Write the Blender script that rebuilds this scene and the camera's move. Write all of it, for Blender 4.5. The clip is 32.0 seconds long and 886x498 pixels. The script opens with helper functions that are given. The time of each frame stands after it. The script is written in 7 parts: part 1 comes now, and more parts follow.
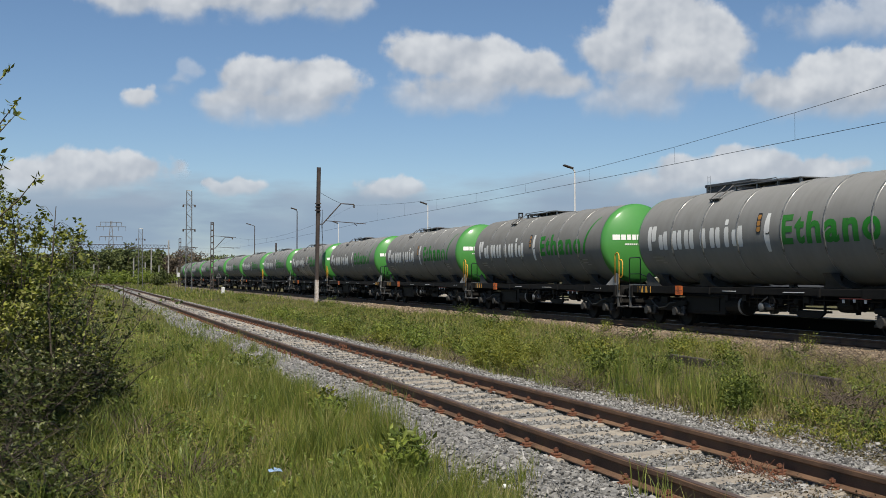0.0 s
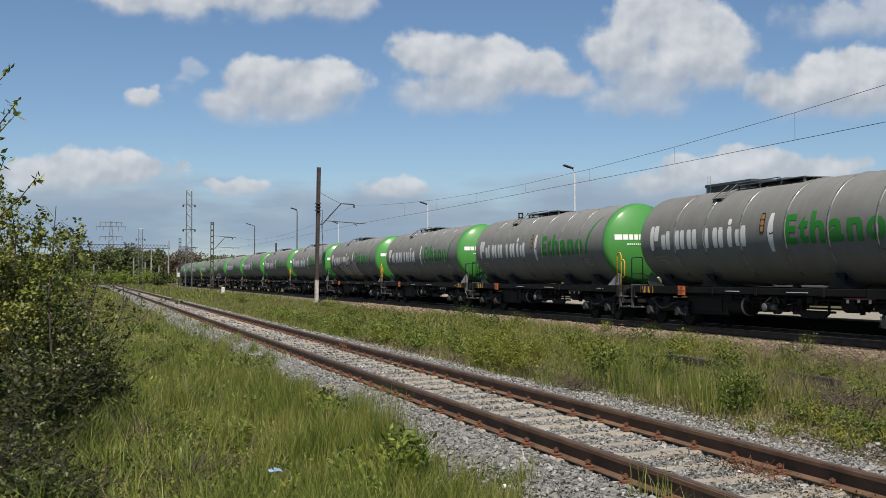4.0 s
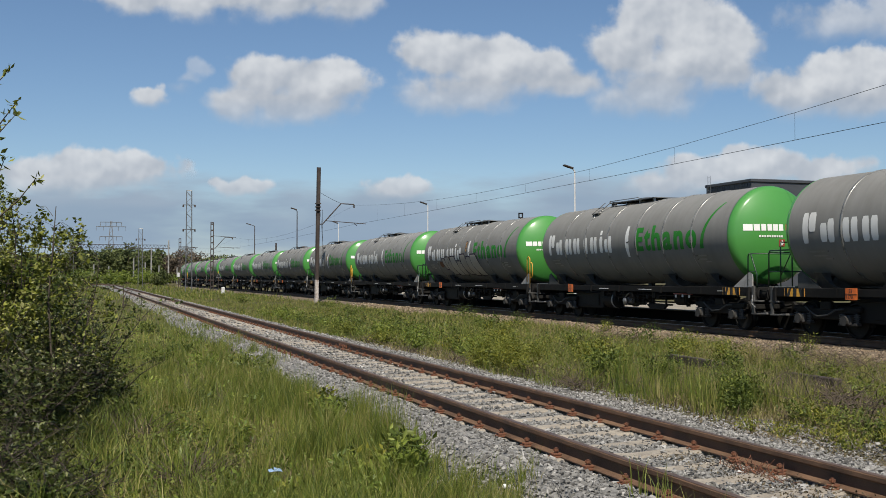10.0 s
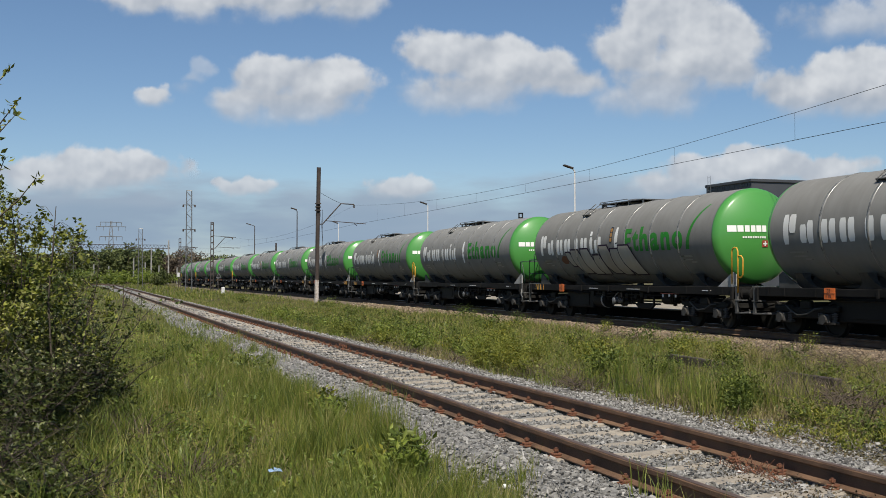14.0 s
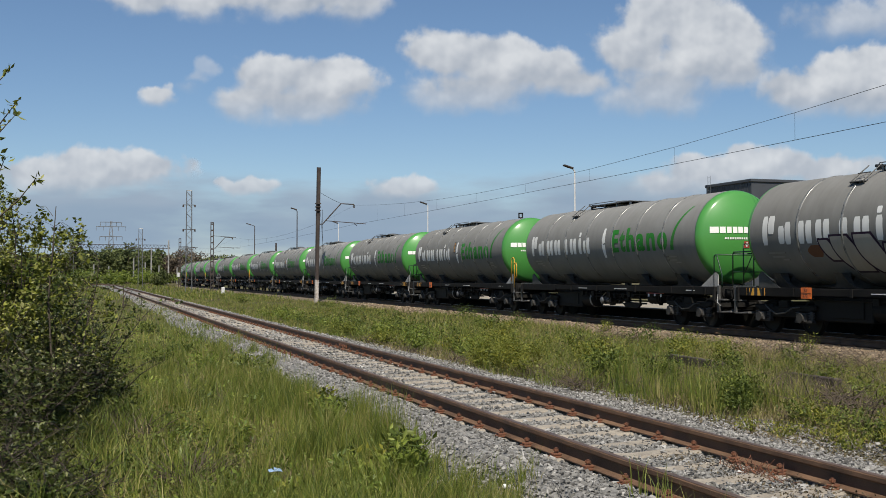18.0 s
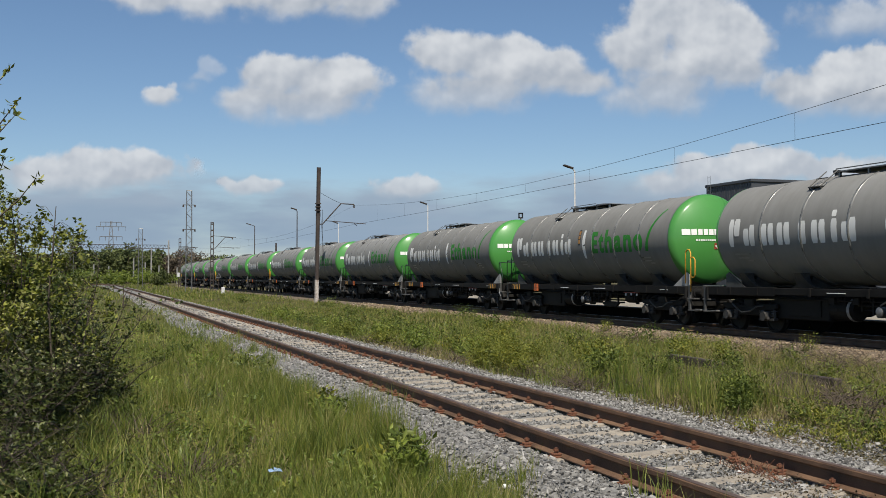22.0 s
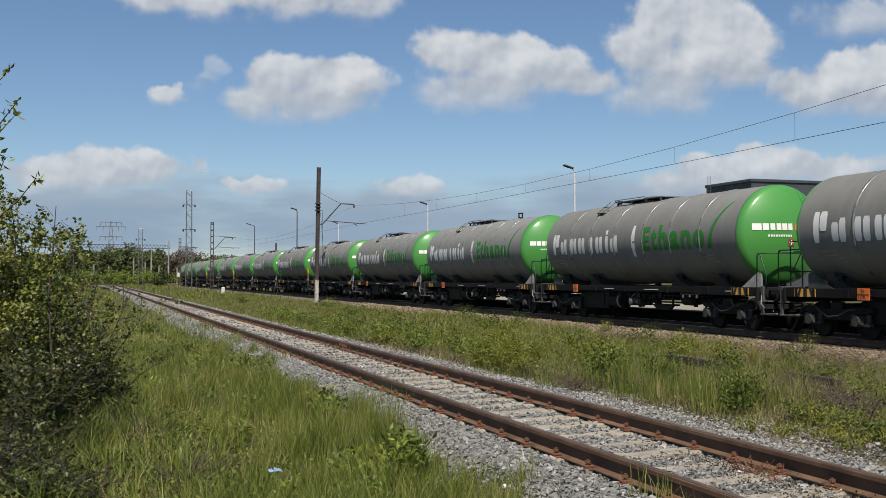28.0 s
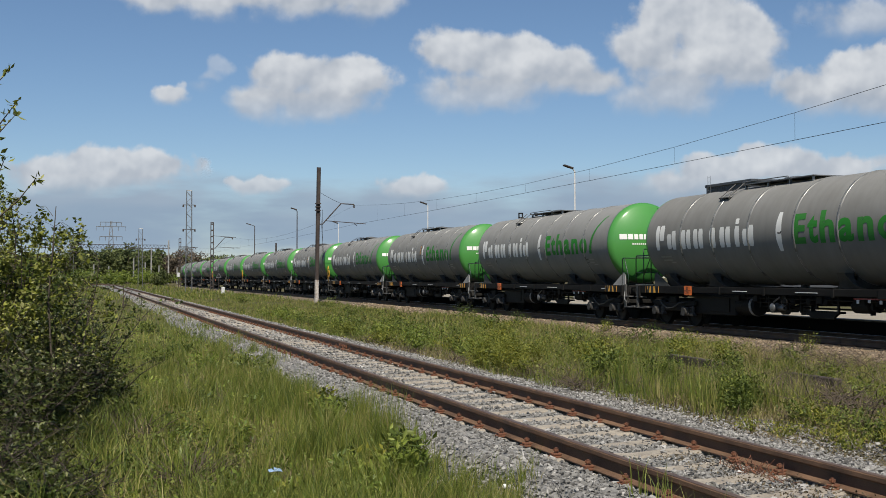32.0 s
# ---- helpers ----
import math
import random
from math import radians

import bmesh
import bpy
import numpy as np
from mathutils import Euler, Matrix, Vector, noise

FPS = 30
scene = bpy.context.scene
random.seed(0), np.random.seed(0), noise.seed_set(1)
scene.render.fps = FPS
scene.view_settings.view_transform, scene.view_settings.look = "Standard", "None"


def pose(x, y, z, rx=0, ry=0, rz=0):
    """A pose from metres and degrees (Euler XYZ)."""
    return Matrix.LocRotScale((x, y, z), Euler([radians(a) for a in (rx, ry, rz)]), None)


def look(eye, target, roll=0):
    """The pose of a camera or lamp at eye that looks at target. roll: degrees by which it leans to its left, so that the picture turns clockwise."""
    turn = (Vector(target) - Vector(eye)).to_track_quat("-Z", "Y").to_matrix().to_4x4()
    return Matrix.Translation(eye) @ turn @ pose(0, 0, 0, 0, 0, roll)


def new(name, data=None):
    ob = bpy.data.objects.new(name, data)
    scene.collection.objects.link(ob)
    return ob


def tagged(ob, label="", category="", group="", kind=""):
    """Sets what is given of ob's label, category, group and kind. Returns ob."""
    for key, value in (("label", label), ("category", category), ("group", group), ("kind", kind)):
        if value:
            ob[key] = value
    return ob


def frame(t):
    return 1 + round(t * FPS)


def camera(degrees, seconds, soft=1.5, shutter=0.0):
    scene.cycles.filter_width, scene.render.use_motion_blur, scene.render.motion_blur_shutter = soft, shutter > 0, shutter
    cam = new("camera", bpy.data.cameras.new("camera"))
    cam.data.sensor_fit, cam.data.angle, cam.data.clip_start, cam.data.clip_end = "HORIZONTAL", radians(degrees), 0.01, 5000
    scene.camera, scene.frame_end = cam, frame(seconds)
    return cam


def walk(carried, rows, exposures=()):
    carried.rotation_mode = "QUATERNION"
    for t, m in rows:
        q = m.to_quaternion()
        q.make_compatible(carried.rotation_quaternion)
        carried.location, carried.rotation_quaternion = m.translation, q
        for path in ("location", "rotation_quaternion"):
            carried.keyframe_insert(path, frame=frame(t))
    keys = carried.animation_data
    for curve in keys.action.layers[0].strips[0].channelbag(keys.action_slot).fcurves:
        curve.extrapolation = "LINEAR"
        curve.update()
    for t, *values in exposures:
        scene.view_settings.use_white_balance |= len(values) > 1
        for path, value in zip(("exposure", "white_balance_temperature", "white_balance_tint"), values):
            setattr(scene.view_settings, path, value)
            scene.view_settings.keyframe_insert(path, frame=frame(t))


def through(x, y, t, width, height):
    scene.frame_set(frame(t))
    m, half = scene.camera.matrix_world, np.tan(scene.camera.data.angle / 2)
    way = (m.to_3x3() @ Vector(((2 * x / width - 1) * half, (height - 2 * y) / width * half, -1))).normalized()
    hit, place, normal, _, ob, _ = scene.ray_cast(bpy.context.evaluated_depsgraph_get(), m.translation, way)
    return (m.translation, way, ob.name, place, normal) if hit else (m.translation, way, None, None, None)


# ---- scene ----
cam = camera(45.0, 32.0, soft=0.7)
EYE = (0.0, 0.0, 1.547)
YAW, PITCH = math.radians(18.46), math.radians(1.51)
AIM = (math.sin(YAW), math.cos(YAW), EYE[2] + math.tan(PITCH))
walk(cam, [(0.0, look(EYE, AIM)), (32.0, look(EYE, AIM))], exposures=[(0.0, 0.38, 6100, 10), (32.0, 0.38, 6100, 10)])

# ---- daylight ----
SUN = Vector((-0.17, -0.56, 0.80)).normalized()
world = bpy.data.worlds.new("daylight")
scene.world = world
world.use_nodes = True
wn = world.node_tree.nodes
sky = wn.new("ShaderNodeTexSky")
sky.sky_type, sky.sun_disc = "NISHITA", False
sky.sun_elevation = math.asin(SUN.z)
sky.sun_rotation = math.atan2(SUN.x, SUN.y)
sky.air_density, sky.dust_density, sky.ozone_density = 1.0, 0.0, 3.6
wn["Background"].inputs["Strength"].default_value = 0.063
world.node_tree.links.new(sky.outputs[0], wn["Background"].inputs["Color"])
sun_data = bpy.data.lights.new("sun", "SUN")
sun_data.energy, sun_data.angle, sun_data.color = 5.2, math.radians(0.53), (1.0, 0.90, 0.74)
sun = new("sun", sun_data)
sun.matrix_world = look(SUN * 60, (0, 0, 0))

# ---- materials ----


class Nodes:
    """A short way to write node materials."""

    def __init__(self, name):
        self.mat = bpy.data.materials.new(name)
        self.mat.use_nodes = True
        self.tree = self.mat.node_tree
        self.bsdf = self.tree.nodes["Principled BSDF"]
        self.out = self.tree.nodes["Material Output"]

    def add(self, kind, **values):
        node = self.tree.nodes.new(kind)
        for key, value in values.items():
            node.inputs[key.replace("_", " ")].default_value = value
        return node

    def link(self, a, b):
        self.tree.links.new(a, b)

    def coords(self, scale=(1, 1, 1), space="Object"):
        tex = self.tree.nodes.new("ShaderNodeTexCoord")
        mapping = self.tree.nodes.new("ShaderNodeMapping")
        mapping.inputs["Scale"].default_value = scale
        self.link(tex.outputs[space], mapping.inputs["Vector"])
        return mapping.outputs[0]

    def noise(self, vector, scale, detail=4.0, rough=0.55):
        n = self.add("ShaderNodeTexNoise", Scale=scale, Detail=detail, Roughness=rough)
        self.link(vector, n.inputs["Vector"])
        return n.outputs["Fac"]

    def ramp(self, fac, stops):
        r = self.tree.nodes.new("ShaderNodeValToRGB")
        el = r.color_ramp.elements
        while len(el) < len(stops):
            el.new(0.5)
        for e, (p, c) in zip(el, stops):
            e.position = p
            e.color = (*c, 1) if len(c) == 3 else c
        self.link(fac, r.inputs[0])
        return r.outputs[0]

    def grey(self, fac, a, b, lo=0.0, hi=1.0):
        m = self.add("ShaderNodeMapRange")
        for i, v in enumerate((a, b, lo, hi)):
            m.inputs[i + 1].default_value = v
        self.link(fac, m.inputs[0])
        return m.outputs[0]

    def math(self, op, a, b=0.0):
        m = self.tree.nodes.new("ShaderNodeMath")
        m.operation = op
        for i, v in enumerate((a, b)):
            if isinstance(v, (int, float)):
                m.inputs[i].default_value = v
            else:
                self.link(v, m.inputs[i])
        return m.outputs[0]

    def mix(self, fac, a, b, blend="MIX"):
        m = self.tree.nodes.new("ShaderNodeMix")
        m.data_type, m.blend_type = "RGBA", blend
        for socket, v in ((m.inputs[0], fac), (m.inputs[6], a), (m.inputs[7], b)):
            if isinstance(v, (int, float)):
                socket.default_value = v
            elif isinstance(v, tuple):
                socket.default_value = (*v, 1)
            else:
                self.link(v, socket)
        return m.outputs[2]

    def bump(self, height, strength=0.3, distance=0.01):
        b = self.add("ShaderNodeBump", Strength=strength, Distance=distance)
        self.link(height, b.inputs["Height"])
        self.link(b.outputs[0], self.bsdf.inputs["Normal"])

    def finish(self, color, rough=0.6, metal=0.0, spec=0.5):
        for key, v in (("Base Color", color), ("Roughness", rough), ("Metallic", metal)):
            if isinstance(v, (int, float)):
                self.bsdf.inputs[key].default_value = v
            elif isinstance(v, tuple):
                self.bsdf.inputs[key].default_value = (*v, 1)
            else:
                self.link(v, self.bsdf.inputs[key])
        self.bsdf.inputs["Specular IOR Level"].default_value = spec
        return self.mat


def worn(name, base, dark, rough=0.5, metal=0.0, scale=1.5, grain=40.0, bump=0.15, vary=0.0, spec=0.5):
    """Paint, metal or stone with stains at two scales and fine relief."""
    n = Nodes(name)
    v = n.coords()
    big = n.noise(v, scale, 5)
    fine = n.noise(v, grain, 3)
    both = n.math("ADD", n.math("MULTIPLY", big, 0.65), n.math("MULTIPLY", fine, 0.35))
    color = n.ramp(both, [(0.36, dark), (0.60, base)])
    if vary:
        info = n.tree.nodes.new("ShaderNodeObjectInfo")
        color = n.mix(1.0, color, n.ramp(info.outputs["Random"], [(0, (1 - vary,) * 3), (1, (1, 1, 1))]), "MULTIPLY")
    n.bump(fine, bump, 0.01)
    return n.finish(color, n.grey(big, 0.3, 0.7, rough * 0.85, min(1, rough * 1.15)), metal, spec)


def tank_paint(name, base, grime, streaks=1.0, coat=0.0):
    """Wagon paint: blotches of dust and faint run-off streaks, a shade of its own for each wagon."""
    n = Nodes(name)
    v = n.coords()
    info = n.tree.nodes.new("ShaderNodeObjectInfo")
    blotch = n.noise(v, 0.7, 6, 0.6)
    streak = n.noise(n.coords((1.0, 5.0, 0.45)), 0.8, 5, 0.62)
    fine = n.noise(v, 60, 2)
    dirt = n.math("ADD", n.math("MULTIPLY", blotch, 0.66), n.math("MULTIPLY", streak, 0.34))
    dirt = n.math("ADD", dirt, n.math("MULTIPLY", info.outputs["Random"], 0.20))
    color = n.mix(n.grey(dirt, 0.45, 0.85, 0.0, 0.8 * streaks), base, grime)
    n.bump(fine, 0.03, 0.004)
    n.bsdf.inputs["Coat Weight"].default_value = coat
    n.bsdf.inputs["Coat Roughness"].default_value = 0.18
    return n.finish(color, n.grey(dirt, 0.35, 0.7, 0.55 - 0.3 * coat, 0.70 - 0.3 * coat), 0.0, 0.10 + 0.5 * coat)


def leafy(name, stops, rough=0.55, through=0.22, spec=0.3):
    """Leaves and blades: a colour by piece, light passing through."""
    n = Nodes(name)
    geo = n.tree.nodes.new("ShaderNodeNewGeometry")
    v = geo.outputs["Position"]
    patch = n.math("ADD", n.math("MULTIPLY", n.noise(v, 0.42, 5, 0.6), 0.55), n.math("MULTIPLY", n.noise(v, 2.3, 3, 0.5), 0.45))
    f = n.math("ADD", n.math("MULTIPLY", geo.outputs["Random Per Island"], 0.60), n.math("MULTIPLY", n.math("SUBTRACT", patch, 0.40), 1.6))
    color = n.ramp(f, stops)
    n.finish(color, rough, 0.0, spec)
    tr = n.add("ShaderNodeBsdfTranslucent")
    n.link(color, tr.inputs["Color"])
    mixer = n.add("ShaderNodeMixShader", Fac=through)
    n.link(n.bsdf.outputs[0], mixer.inputs[1])
    n.link(tr.outputs[0], mixer.inputs[2])
    n.link(mixer.outputs[0], n.out.inputs["Surface"])
    return n.mat


def plain(name, color, rough=0.5, metal=0.0):
    return worn(name, color, tuple(c * 0.72 for c in color), rough, metal, 3.0, 50.0, 0.05)


GREY = tank_paint("grey_tank_paint", (0.21, 0.209, 0.20), (0.132, 0.129, 0.119), 1.0, 0.0)
GREEN = tank_paint("green_tank_paint", (0.058, 0.225, 0.043), (0.04, 0.15, 0.033), 0.6, 0.42)
FADED = tank_paint("faded_green_lettering", (0.026, 0.20, 0.024), (0.06, 0.15, 0.05), 0.9)
WHITE = tank_paint("white_lettering", (0.70, 0.70, 0.68), (0.42, 0.41, 0.39), 0.6)
SEAM = worn("seam_paint", (0.18, 0.18, 0.172), (0.09, 0.09, 0.085), 0.28, 0.0, 3, spec=0.6)
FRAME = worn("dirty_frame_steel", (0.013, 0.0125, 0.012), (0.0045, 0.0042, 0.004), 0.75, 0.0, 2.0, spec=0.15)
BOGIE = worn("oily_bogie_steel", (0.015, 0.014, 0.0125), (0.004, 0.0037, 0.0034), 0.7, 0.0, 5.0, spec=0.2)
AXLE = worn("greased_axle_box_steel", (0.050, 0.047, 0.043), (0.016, 0.015, 0.014), 0.6, 0.0, 9.0, spec=0.3)
STEP = worn("dull_step_steel", (0.085, 0.083, 0.08), (0.035, 0.034, 0.033), 0.55, 0.0, 6.0, spec=0.3)
SADDLE = worn("grey_saddle_paint", (0.07, 0.07, 0.067), (0.035, 0.035, 0.033), 0.6, 0.0, 3.0, spec=0.2)
GALV = worn("galvanised_steel", (0.234, 0.234, 0.234), (0.117, 0.117, 0.117), 0.45, 0.6, 4.0)
YELLOW = worn("yellow_handrail_paint", (0.62, 0.33, 0.02), (0.33, 0.16, 0.02), 0.5, 0.0, 6.0)
DARKGREEN = worn("dark_green_rail_paint", (0.0094, 0.039, 0.0172), (0.0047, 0.0172, 0.0094), 0.45, 0.0, 6.0)
ORANGE = worn("orange_plate_paint", (0.75, 0.16, 0.02), (0.42, 0.09, 0.015), 0.5, 0.0, 9.0)
BLACK = plain("black_paint", (0.0094, 0.0094, 0.0094), 0.5)
RUST = worn("rusty_rail_steel", (0.155, 0.088, 0.049), (0.055, 0.03, 0.017), 0.75, 0.1, 3.0, 90.0, 0.4)
HEAD = worn("dull_rail_head", (0.164, 0.109, 0.078), (0.086, 0.053, 0.037), 0.5, 0.5, 2.0, 70.0, 0.2)
CLIP = worn("orange_rust", (0.156, 0.058, 0.025), (0.055, 0.023, 0.0133), 0.85, 0.0, 14.0, 120.0, 0.5)
SLEEPER = worn("weathered_concrete", (0.34, 0.30, 0.243), (0.20, 0.172, 0.138), 0.9, 0.0, 4.0, 60.0, 0.4, 0.2)
RAILTOP = worn("polished_rail", (0.281, 0.273, 0.265), (0.156, 0.148, 0.14), 0.3, 0.9, 3.0)
MAST = worn("tarred_mast_steel", (0.058, 0.045, 0.039), (0.023, 0.0156, 0.0140), 0.7, 0.2, 1.5)
MASTWHITE = worn("flaking_white_paint", (0.484, 0.468, 0.445), (0.156, 0.101, 0.078), 0.7, 0.0, 5.0)
CONCRETE = worn("grey_concrete", (0.281, 0.273, 0.257), (0.156, 0.148, 0.14), 0.9, 0.0, 1.0)
LAMPWHITE = worn("white_lamp_paint", (0.562, 0.562, 0.562), (0.429, 0.429, 0.429), 0.45, 0.0, 1.0)
WIRE = plain("dark_copper_wire", (0.031, 0.031, 0.031), 0.5, 0.5)
BARK = worn("grey_brown_bark", (0.078, 0.062, 0.041), (0.031, 0.023, 0.0172), 0.9, 0.0, 9.0, 60.0, 0.5)
TWIGBARK = worn("dark_twig_bark", (0.047, 0.034, 0.026), (0.022, 0.0156, 0.0117), 0.9, 0.0, 9.0, 60.0, 0.5)
CLAD = worn("dark_cladding", (0.064, 0.068, 0.077), (0.048, 0.051, 0.059), 0.5, 0.2, 0.3)
GRASS = leafy("grass_blades", [(0.18, (0.054, 0.080, 0.0124)), (0.42, (0.113, 0.145, 0.0214)), (0.62, (0.181, 0.196, 0.0363)), (0.84, (0.275, 0.233, 0.1014))])
PALE = leafy("yellowing_grass", [(0.18, (0.117, 0.133, 0.023)), (0.42, (0.187, 0.187, 0.043)), (0.62, (0.25, 0.218, 0.078)), (0.84, (0.312, 0.257, 0.133))])
WITHERED = leafy("withered_stalks", [(0.2, (0.058, 0.044, 0.023)), (0.5, (0.109, 0.084, 0.047)), (0.85, (0.203, 0.16, 0.09))], 0.8, 0.12)
DRY = leafy("dry_stalks", [(0.2, (0.125, 0.094, 0.047)), (0.8, (0.281, 0.226, 0.133))], 0.7, 0.2)
HERB = leafy("fresh_herb_leaves", [(0.2, (0.09, 0.13, 0.02)), (0.5, (0.16, 0.205, 0.033)), (0.85, (0.24, 0.265, 0.048))], 0.45, 0.35)
WEED = leafy("weed_leaves", [(0.25, (0.043, 0.066, 0.0101)), (0.55, (0.09, 0.117, 0.0179)), (0.85, (0.164, 0.179, 0.028))])
YWEED = leafy("yellow_green_leaves", [(0.25, (0.090, 0.107, 0.013)), (0.6, (0.161, 0.168, 0.020)), (0.9, (0.235, 0.218, 0.028))])
BUSHLEAF = leafy("bush_leaves", [(0.15, (0.051, 0.070, 0.0098)), (0.4, (0.115, 0.134, 0.0156)), (0.65, (0.200, 0.207, 0.0304)), (0.88, (0.292, 0.286, 0.1092))], 0.5, 0.26, 0.3)
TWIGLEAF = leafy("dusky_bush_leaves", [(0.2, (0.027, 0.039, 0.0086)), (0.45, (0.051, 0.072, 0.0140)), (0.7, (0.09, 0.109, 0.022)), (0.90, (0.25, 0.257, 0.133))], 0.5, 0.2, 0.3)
# leaf green lowered to paint the shade on the low front bushes
MIDLEAF = leafy("shade_dark_hedge_leaves", [(0.2, (0.022, 0.031, 0.0068)), (0.45, (0.044, 0.056, 0.0110)), (0.7, (0.085, 0.095, 0.0204)), (0.92, (0.221, 0.221, 0.1105))], 0.5, 0.22, 0.3)
FARLEAF = leafy("woodland_leaves", [(0.2, (0.055, 0.07, 0.026)), (0.5, (0.098, 0.12, 0.04)), (0.8, (0.155, 0.172, 0.058))], 0.7, 0.3)
BROWNLEAF = leafy("bare_crown_twigs", [(0.2, (0.075, 0.058, 0.042)), (0.8, (0.15, 0.12, 0.082))], 0.8, 0.15)


def soil_material():
    n = Nodes("grassy_soil")
    v = n.coords()
    big, mid, fine = n.noise(v, 0.08, 5), n.noise(v, 0.9, 5), n.noise(v, 14.0, 5, 0.7)
    f = n.math("ADD", n.math("MULTIPLY", mid, 0.5), n.math("MULTIPLY", fine, 0.5))
    green = n.ramp(f, [(0.3, (0.031, 0.027, 0.0156)), (0.5, (0.07, 0.061, 0.027)), (0.68, (0.125, 0.098, 0.058))])
    color = n.mix(n.grey(big, 0.40, 0.65, 0.0, 0.5), green, (0.078, 0.082, 0.028))
    n.bump(fine, 0.6, 0.03)
    return n.finish(color, 0.95, 0.0, 0.2)


def stone_material(name, stops):
    n = Nodes(name)
    v = n.coords()
    geo = n.tree.nodes.new("ShaderNodeNewGeometry")
    info = n.tree.nodes.new("ShaderNodeObjectInfo")
    per = n.math("FRACT", n.math("ADD", geo.outputs["Random Per Island"], info.outputs["Random"]))
    fine = n.noise(v, 45.0, 4, 0.7)
    f = n.math("ADD", n.math("MULTIPLY", per, 0.75), n.math("MULTIPLY", fine, 0.25))
    n.bump(fine, 0.4, 0.01)
    return n.finish(n.ramp(f, stops), 0.9, 0.0, 0.3)


SOIL = soil_material()
STONE = stone_material("grey_ballast_stone", [(0.10, (0.085, 0.081, 0.075)), (0.38, (0.155, 0.15, 0.14)), (0.68, (0.23, 0.222, 0.208)), (0.86, (0.32, 0.31, 0.293)), (0.95, (0.52, 0.50, 0.475))])
TANSTONE = stone_material("tan_ballast_stone", [(0.12, (0.09, 0.065, 0.042)), (0.5, (0.18, 0.135, 0.09)), (0.9, (0.32, 0.255, 0.18))])
BED = worn("packed_ballast", (0.21, 0.205, 0.195), (0.085, 0.083, 0.077), 0.95, 0.0, 9.0, 34.0, 0.9)
# near-black bed colour: the shade under the train is painted in
SHADEBED = worn("shade_dark_track_bed", (0.026, 0.022, 0.019), (0.010, 0.009, 0.008), 0.9, 0.0, 5.0, 24.0, 0.9, spec=0.15)
# platform wall colour with the train's shadow put into it
SHADEWALL = worn("shade_dark_platform_wall", (0.016, 0.015, 0.014), (0.008, 0.0075, 0.007), 0.9, 0.0, 2.0, spec=0.15)
TANBED = worn("dusty_ballast", (0.15, 0.115, 0.077), (0.075, 0.056, 0.038), 0.95, 0.0, 6.0, 24.0, 0.9)
ROADMAT = worn("pale_concrete_road", (0.257, 0.23, 0.183), (0.187, 0.168, 0.133), 0.9, 0.0, 0.6, 20.0, 0.2)


